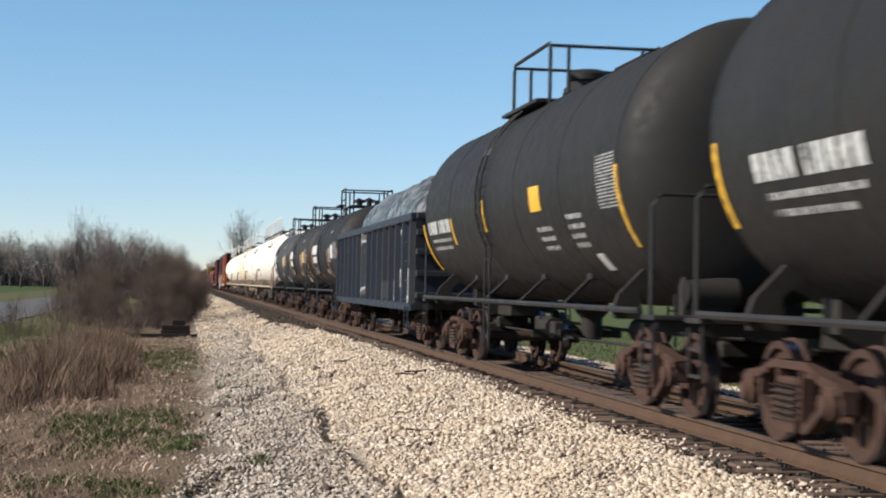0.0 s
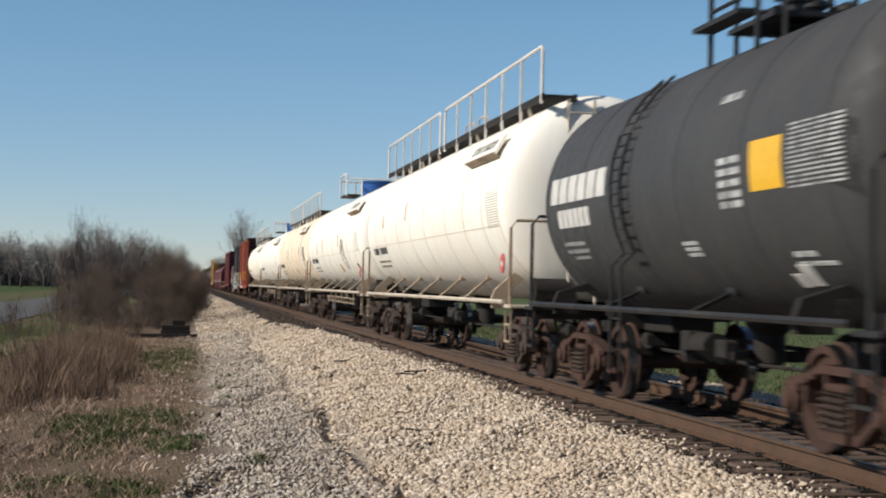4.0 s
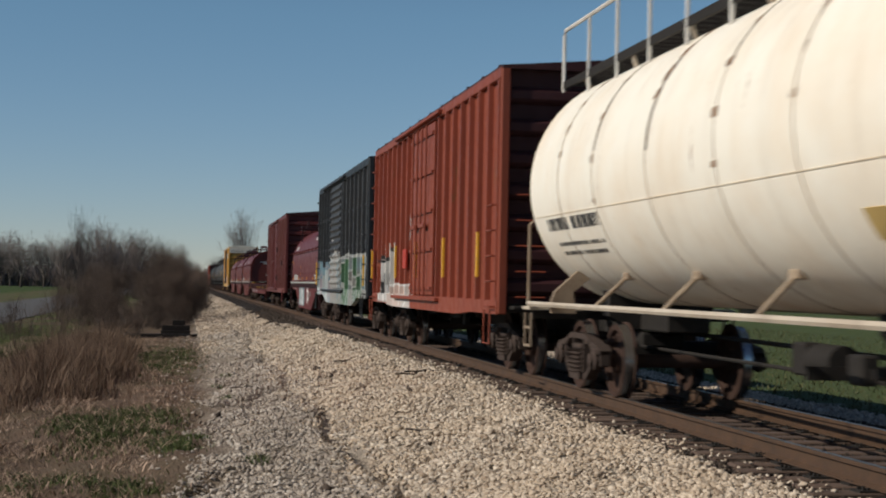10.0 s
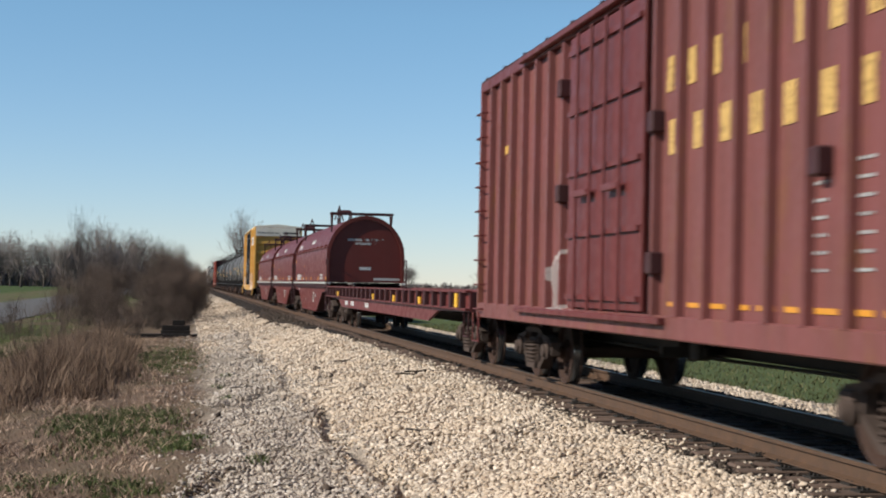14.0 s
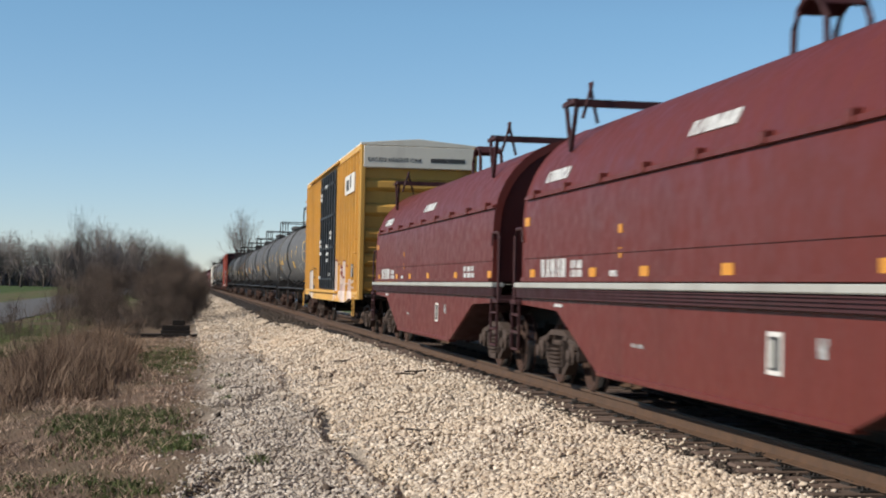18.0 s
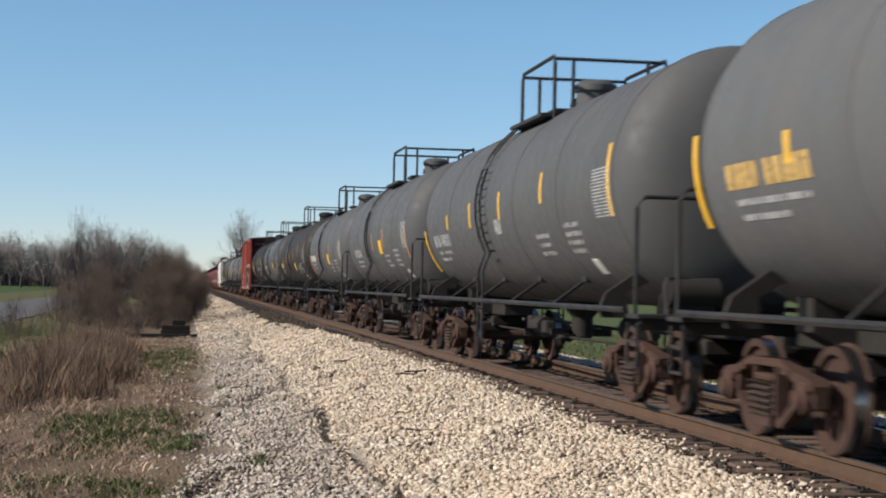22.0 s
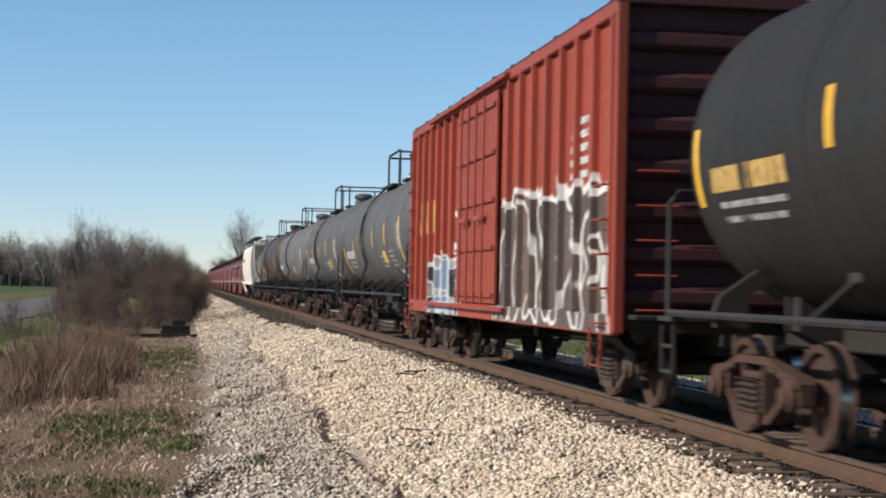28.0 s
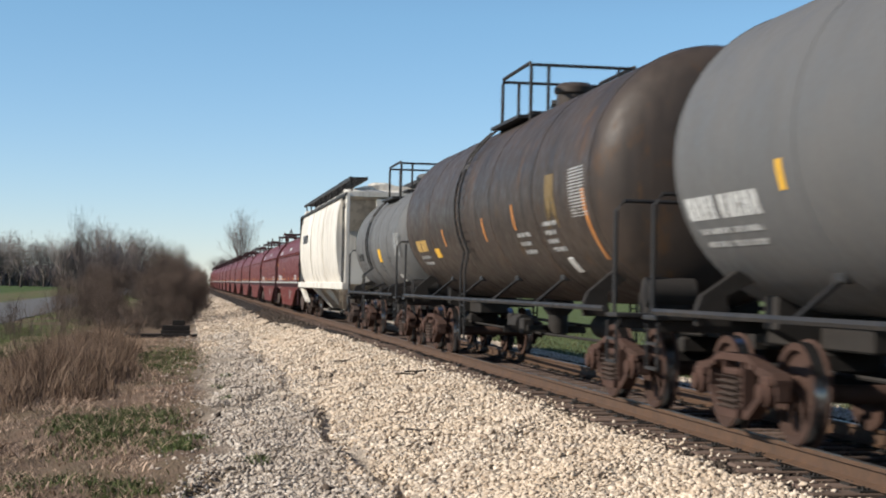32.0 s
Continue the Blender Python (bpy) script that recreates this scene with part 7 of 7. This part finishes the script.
put(tank_car, -184.1, -171.8, "short dark grey tank car with white lettering", GREY_BLACK, seed=15, extra=INK_Y, **SHORT)
put(tank_car, -171.8, -152.4, "white tank car with a railed walkway", WHITE_TANK, seed=16, top="walk", rear_letters=(0.75, -3, 2.6), stripes=[(0.62, 18, 30), (0.18, 20, 34)], stripe_mat=ORANGE_TAPE, **W)
put(tank_car, -152.4, -132.9, "white tank car with a blue dome cover and spray marks", WHITE_TANK, seed=17, extra=[(-3.4, -4.4, -1, -36, SPRAY_DARK)], top="none", lid=True, rear_letters=(0.75, -3, 2.6),
    stripes=[(0.55, 8, 20), (0.3, 10, 24), (-0.33, 12, 26)], stripe_mat=ORANGE_TAPE, placards=WP, **W)
put(tank_car, -132.9, -113.7, "stained cream tank car with a railed walkway", CREAM_TANK, seed=18, extra=[(8.8 * q + 0.14, 8.8 * q - 0.08, 80, a, RUST_RUN) for q, a in ((0.77, 30), (0.58, 12), (0.34, 2), (0.10, -20), (-0.11, -14), (-0.40, 22), (-0.61, 4), (-0.80, -10))] + [(0.95, 0.80, 20, -17, RUST_RUN), (-0.80, -0.95, 20, -17, RUST_RUN), (-7.6, -7.75, -4, -34, RUST_RUN), (-6.3, -6.45, 24, -12, RUST_RUN)] + [(8.8 * q + 0.02, 8.8 * q - 0.03, 3, -13, DARK_RUN) for q in (-0.62, -0.31, 0.2)], top="walk", rear_letters=(0.75, -3, 2.6),
    placards=WP, **W)
put(tank_car, -113.7, -94.2, "clean white tank car with a blue dome cover", WHITE_TANK, seed=19, top="none", lid=True, rear_letters=(0.75, -3, 2.6), placards=WP, **W)
put(tank_car, -94.2, -75.0, "white tank car with rust runs and a walkway", RUSTY_TANK, seed=20, extra=[(8.8 * q + 0.11, 8.8 * q - 0.07, 80, a, RUST_RUN) for q, a in ((0.77, 10), (0.58, -14), (0.34, 22), (0.10, -10), (-0.11, 5), (-0.40, 34), (-0.61, 20), (-0.80, -30))] + [(8.8 * q + 0.035, 8.8 * q - 0.03, b, a, DARK_RUN) for q, b, a in ((0.575, 62, 8), (0.335, 40, 2), (0.098, 66, 24), (-0.112, 48, 20), (-0.41, 30, 18))], top="walk", rear_letters=(0.75, -3, 2.6), placards=WP, **W)

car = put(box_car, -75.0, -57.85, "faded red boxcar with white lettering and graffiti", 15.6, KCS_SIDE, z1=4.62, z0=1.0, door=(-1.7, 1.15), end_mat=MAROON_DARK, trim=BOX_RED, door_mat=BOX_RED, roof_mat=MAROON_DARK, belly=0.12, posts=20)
word(car, LETTER_SOLID, -1.526, 6.55, 2.55, 3, 0.55, 0.8, 0.0, 4, step=0.8)
word(car, LETTER_SOLID, -1.526, 6.3, 1.98, 6, 0.22, 0.32, 0.0, 5, step=0.37)
for y, z in ((6.1, 1.2), (5.2, 1.2)):
    plate(car, DARK_SOLID, -1.53, y, y - 0.6, z, z + 0.42, "painted_panel")
for y in (7.5, 3.2, 0.2, -3.2, -6.5):
    plate(car, YELLOW_TAPE, -1.66, y, y + 0.11, 1.5, 2.2, "reflector")
word(car, LETTER, -1.6, 0.5, 3.0, 3, 0.22, 0.5, 0.5, 8)
word(car, LETTER, -1.526, 1.9, 2.3, 2, 0.16, 0.5, 0.5, 9)
plate(car, RED_PATCH, -1.62, 2.3, 1.8, 1.7, 2.1, "painted_panel")

car = put(box_car, -57.85, -41.6, "black boxcar covered with pale graffiti", 15.0, CSX_SIDE, z1=4.58, z0=1.05, door=(-0.8, 2.5), door_kind="slide", door_mat=CSX_SIDE, belly=0.3, end_mat=DARK_PAINT, trim=DARK_PAINT, roof_mat=DARK_PAINT, posts=15, ribs=9)
word(car, GOLD_SOLID, -1.526, -3.75, 3.42, 3, 0.52, 0.55, 0.0, 4, step=1.0)
word(car, GOLD_SOLID, -1.526, -3.75, 3.25, 3, 0.52, 0.1, 0.0, 5, step=1.0)
word(car, GOLD_SOLID, -1.526, 6.6, 2.5, 4, 0.3, 0.36, 0.0, 6, step=0.52)
word(car, GOLD_SOLID, -1.526, 6.5, 1.95, 6, 0.22, 0.26, 0.0, 7, step=0.36)
for y in (7.3, -7.3):
    plate(car, YELLOW_TAPE, -1.66, y, y + 0.11, 1.3, 2.1, "reflector")
for z in (2.42, 3.42):
    part("panel_seam", Geo().box(-1.545, -1.5, -7.4, 7.4, z, z + 0.05), DARK_PAINT, car)
plate(car, LETTER_SOLID, -1.62, 2.2, 2.0, 2.75, 2.88)
plate(car, LETTER_SOLID, -1.62, 1.9, 1.65, 2.6, 2.74)

put(coil_car, -41.6, -24.6, "maroon coil car with a rounded hood and tags", MAROON, cn=True, low=CN_LOW)
car = put(box_car, -24.6, -7.2, "maroon boxcar with gold lettering and rust", 15.7, WC_SIDE, z1=4.55, z0=0.95, door=(-1.25, 1.85), end_mat=MAROON, trim=MAROON, door_mat=MAROON, roof_mat=MAROON_DARK, posts=21)
word(car, LETTER_GOLD, -1.526, -1.75, 3.28, 9, 0.27, 0.34, 0.0, 4, step=0.66)
word(car, LETTER_GOLD, -1.526, -1.85, 2.66, 7, 0.27, 0.34, 0.0, 5, step=0.74)
word(car, GOLD_SOLID, -1.526, 6.4, 2.1, 1, 0.1, 1.2, 0.3, 3)
plate(car, GOLD_SOLID, -1.526, 6.4, 5.95, 3.3, 3.42)
for k in range(9):
    plate(car, AMBER_TAPE, -1.526, -1.9 - k * 0.6, -2.3 - k * 0.6, 1.19, 1.235, "reflector")
for k in range(7):
    plate(car, LETTER_DIM, -1.526, -5.25, -5.7, 1.5 + k * 0.13, 1.525 + k * 0.13)
    plate(car, LETTER_DIM, -1.526, -6.05, -6.5, 1.5 + k * 0.13, 1.525 + k * 0.13)
word(car, LETTER, -1.6, 1.3, 2.75, 3, 0.2, 0.3, 0.3, 8)
for y, z, a, b in ((1.45, 3.3, 0.5, 0.05), (1.45, 3.2, 0.4, 0.05), (1.4, 3.1, 0.45, 0.05), (0.3, 2.35, 0.3, 0.22), (1.5, 2.2, 0.25, 0.12), (0.4, 1.75, 0.35, 0.06), (0.4, 1.65, 0.3, 0.06), (-0.5, 3.2, 0.3, 0.1), (1.5, 1.5, 0.2, 0.15)):
    plate(car, LETTER, -1.6, y, y - a, z, z + b)
for y, z in ((2.3, 3.7), (2.3, 2.4), (-1.6, 2.9), (-1.6, 1.5), (-5.7, 2.2)):
    part("side_bracket", Geo().box(-1.66, -1.52, y - 0.09, y + 0.09, z, z + 0.22, 0.015), MAROON_DARK, car)
part("end_stencil", Geo().box(0.25, 1.1, -7.9, -7.74, 4.2, 4.32), LETTER, car)

put(flat_car, -7.2, 20.5, "empty maroon flat car with stake pockets")
put(coil_car, 20.5, 38.0, "oxide red coil car with a rounded hood", COIL_RED)
put(coil_car, 38.0, 55.7, "oxide red coil car with a rounded hood", COIL_RED)
put(coil_car, 55.7, 73.3, "oxide red coil car with a rounded hood", COIL_RED)
car = put(box_car, 73.3, 93.9, "yellow high boxcar with black doors and graffiti", 18.65, TB_SIDE, z0=1.0, z1=5.12, posts=25, door=(-2.5, 2.5), door_kind="double", door_mat=DARK_PAINT, ribs=6,
          end_mat=YELLOW_CAR, trim=YELLOW_CAR, roof_mat=CREAM_PANEL, truck_in=2.9, belly=0.18)
part("end_panel", Geo().box(-1.5, 1.5, -9.36, -9.0, 4.5, 5.08, 0.01), CREAM_PANEL, car, "cream panel at the top of the end")
text = bpy.data.curves.new("end_lettering", "FONT")
text.body, text.size, text.extrude = "EXCESS HEIGHT CAR", 0.155, 0.002
ob = new("end_lettering", text)
ob.data.materials.append(DARK_SOLID)
ob.parent = car
ob.matrix_basis = pose(-1.4, -9.366, 4.66, 90, 0, 0)
part("end_stencil", Geo().box(0.32, 1.25, -9.366, -9.36, 4.66, 4.78), LETTER_DARK, car)
plate(car, LETTER_SOLID, -1.612, -5.6, -8.1, 3.92, 4.45, "emblem")
plate(car, DARK_SOLID, -1.616, -6.0, -6.7, 4.02, 4.32, "emblem_mark")
plate(car, DARK_SOLID, -1.616, -7.0, -7.3, 4.05, 4.4, "emblem_mark")
for z, y, n in ((4.0, -4.3, 6), (4.0, -6.1, 7), (3.4, -4.9, 6), (3.4, -6.6, 6), (2.75, -4.8, 6)):
    word(car, DARK_SOLID, -1.526, y, z, n, 0.13, 0.28, 0.0, 5, step=0.22)
word(car, DARK_SOLID, -1.526, 7.8, 2.75, 3, 0.16, 0.2, 0.0, 5, step=0.75)
word(car, DARK_SOLID, -1.526, 7.7, 2.3, 3, 0.16, 0.2, 0.0, 6, step=0.75)
for m, q in ((RED_PATCH, 0.0), (PALE_BLUE, 0.16)):
    for a in (-1, 1):
        part("emblem_stroke", Geo().slab([(7.0 + a * 0.34 + q, 3.2), (7.0 + a * 0.20 + q, 3.2), (7.0 - a * 0.34 + q, 4.5), (7.0 - a * 0.20 + q, 4.5)], "x", -1.532 - 0.004 * (q > 0), -1.5), m, car)
plate(car, BLUE_LID, -1.54, 7.14, 7.0, 3.6, 4.1, "emblem_mark")
for y, z, a in ((1.9, 4.25, 0.6), (1.9, 4.1, 0.6), (0.2, 4.45, 0.6), (2.1, 2.7, 0.5), (2.1, 2.55, 0.5), (2.0, 2.3, 0.6), (-0.3, 2.5, 0.6), (-0.4, 2.25, 0.8), (-0.5, 2.05, 0.5), (-1.6, 2.9, 0.5), (-1.6, 2.75, 0.5), (2.2, 1.5, 0.5), (-1.4, 1.6, 0.35)):
    plate(car, LETTER, -1.68, y, y - a, z, z + 0.1)
plate(car, CHART_DARK, -1.615, -7.7, -8.1, 1.55, 1.9, "data_panel")

put(tank_car, 93.9, 113.0, "dark grey tank car with yellow stripes and placard", GREY_LIGHT, seed=21, letters=LETTER_GOLD, rear_letters=(0.78, 8, 1.9),
    stripes=[(0.99, -8, 26), (0.72, 10, 20), (0.46, 12, 24), (0.2, 12, 26), (-0.08, 14, 28), (-0.42, 16, 32), (-0.86, 4, 38)], placards=[(-0.18, 2, 0.55, 11, YELLOW_TAPE), (-0.55, 2, 0.3, 11, CHART)], **T)
put(tank_car, 113.0, 129.7, "dark grey tank car with pale stencils", GREY_DARK, seed=22, rear_letters=(0.74, 2, 1.7), letters=LETTER_DIM, stripes=[(1.0, -22, 12), (0.62, 10, 20), (0.3, 8, 24), (-0.05, 10, 26), (-0.45, 14, 30), (-0.93, 2, 34)], placards=[(-0.02, 6, 0.45, 9, LETTER_DIM)], **T)
put(tank_car, 129.7, 144.6, "dark grey tank car with orange stripes", GREY_DARK, seed=23, rear_letters=(0.62, 2, 1.6), letters=LETTER_DIM, stripes=[(0.05, 4, 20), (-0.3, 4, 22), (-0.93, -8, 20)], stripe_mat=ORANGE_TAPE, placards=[(-0.2, 6, 0.55, 13, YELLOW_TAPE)], **T)
put(tank_car, 144.6, 159.2, "dark grey tank car with an orange placard", GREY_DARK, seed=24, rear_letters=(0.74, 7, 2.0), stripes=[(1.0, -16, 14), (0.4, 6, 16), (0.05, 6, 18), (-0.3, 8, 24), (-0.93, -6, 26)], stripe_mat=ORANGE_TAPE, placards=[(-0.22, 4, 0.55, 13, YELLOW_TAPE)], r=1.46, cz=2.58)
put(tank_car, 159.2, 177.5, "black tank car with orange stripes and yellow placard", BLACK_WARM, seed=25, letters=LETTER_GOLD, rear_letters=(0.86, 2, 1.5),
    stripes=[(0.72, 4, 16), (0.45, 6, 20), (0.18, 8, 24), (-0.15, 10, 28), (-0.48, 12, 32), (-0.92, 2, 36)], stripe_mat=ORANGE_TAPE, placards=[(-0.22, -2, 0.6, 12, YELLOW_TAPE), (-0.56, -2, 0.3, 11, CHART), (0.35, 30, 0.5, 4, LETTER)], **T)
put(tank_car, 177.5, 194.6, "black tank car with pale spills down its side", SPILL, seed=26, rear_letters=(0.7, 4, 1.5), letters=LETTER_DIM, placards=[(-0.3, 6, 0.5, 12, YELLOW_TAPE)], **T)
put(tank_car, 194.6, 210.9, "black tank car with yellow lettering and stripes", BLACK, seed=27, letters=LETTER_GOLD, rear_letters=(0.76, 8, 1.8), stripes=[(0.94, 0, 28), (0.5, 12, 30), (0.1, 14, 30), (-0.3, 14, 30), (-0.8, 10, 34)], placards=[(-0.3, 4, 0.6, 8, LETTER)], **T)
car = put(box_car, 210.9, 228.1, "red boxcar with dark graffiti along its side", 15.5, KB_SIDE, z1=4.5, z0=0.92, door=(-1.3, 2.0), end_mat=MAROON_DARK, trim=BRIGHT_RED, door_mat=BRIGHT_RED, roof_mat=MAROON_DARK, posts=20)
word(car, LETTER_GOLD, -1.526, 6.95, 2.35, 3, 0.4, 0.62, 0.0, 4, step=0.8)
word(car, LETTER, -1.6, 1.5, 3.0, 3, 0.26, 0.1, 0.2, 8)
plate(car, LETTER_SOLID, -1.6, 0.8, 0.5, 2.85, 3.0)
plate(car, LETTER_SOLID, -1.526, 2.7, 2.4, 2.55, 2.65)
plate(car, LETTER_SOLID, -1.526, 2.75, 2.5, 1.9, 2.1)
for k in range(5):
    plate(car, LETTER, -1.526, -5.6, -6.4, 2.75 + k * 0.16, 2.66 + k * 0.16)

put(tank_car, 228.1, 243.45, "dark grey tank car with yellow stripes", GREY_DARK, seed=28, rear_letters=(0.74, 2, 2.0), stripes=[(1.0, -20, 12), (0.6, 4, 18), (0.25, 6, 20), (-0.12, 8, 24), (-0.5, 8, 28), (-0.9, -14, 30)], placards=[(-0.42, -4, 0.6, 12, GOLD_SOLID)], **T)
put(tank_car, 243.45, 258.35, "dark grey tank car with pale scribbles", GREY_DARK, seed=29, rear_letters=(0.62, 2, 1.6), stripes=[(0.93, -10, 20), (0.5, 4, 20), (0.05, 6, 22), (-0.4, 8, 26), (-0.93, -12, 26)], placards=[(-0.48, -6, 0.6, 11, GOLD_SOLID)], **T)
put(tank_car, 258.35, 276.3, "pale grey tank car with a yellow placard", GREY_LIGHT, seed=30, rear_letters=(0.82, -1, 1.9), stripes=[(0.62, 2, 12), (0.1, 4, 18), (-0.25, 6, 20), (-0.92, -6, 26)], placards=[(-0.22, -8, 0.6, 12, YELLOW_TAPE), (-0.62, -6, 0.3, 10, CHART)], **T)
put(tank_car, 276.3, 294.6, "brown stained tank car with orange stripes", BROWN_TANK, r=1.55, cz=2.7, seed=31, extra=[(-5.1, -5.8, 4, -22, MUSTARD)], rear_letters=(0.76, -2, 1.3), letters=LETTER_GOLD, stripes=[(0.4, -4, 8), (-0.1, -4, 10), (-0.4, 0, 14), (-0.92, -20, 14)], stripe_mat=ORANGE_TAPE, placards=[(0.55, -8, 0.5, 7, YELLOW_TAPE)])
put(tank_car, 294.6, 306.3, "short silver tank car with a yellow placard", SILVER, r=1.36, cz=2.45, seed=32, rear_letters=(0.7, 4, 1.4), letters=LETTER_DARK, placards=[(-0.2, 4, 0.5, 14, YELLOW_TAPE)])
put(hopper_car, 306.3, 326.6, "pale grey covered hopper with dark roof walks")
for k in range(14):
    put(coil_car, 326.6 + 17.6 * k, 326.6 + 17.6 * (k + 1), "oxide red coil car in the long rake", COIL_RED, detail=k < 2, far=True)


# ---- movement ----
SPEEDS = ((0, 16.07), (4, 16.09), (8, 16.11), (12, 16.14), (16, 16.22), (20, 16.32), (24, 16.28), (28, 16.23), (32, 16.21))


def gone(t):
    """How far the train has run at t seconds; zero at 16 s."""
    out = -258.0
    for (a, p), (b, q) in zip(SPEEDS, SPEEDS[1:]):
        d = min(max(t - a, 0), b - a)
        out += p * d + (q - p) / (b - a) * d * d / 2
    return out


def motions():
    """The train rolls past the camera, and its wheels turn while they are near."""
    for car, u in TRAIN:
        walk(car, [(t, pose(0, u - gone(t), 0)) for t in range(0, 33, 2)])
    for ax, u, y in ROLLING:
        here = ax.matrix_basis.translation
        near = [k for k in range(961) if -6 < u + y - gone(k / FPS) < 75] or [0]
        rows = [(k / FPS, pose(here.x, here.y, here.z, math.degrees(gone(k / FPS) / WHEEL_R) % 360, 0, 0)) for k in near]
        rows = [(0, rows[0][1])] * (near[0] > 0) + rows + [(32, rows[-1][1])] * (near[-1] < 960)
        walk(ax, rows)


motions()
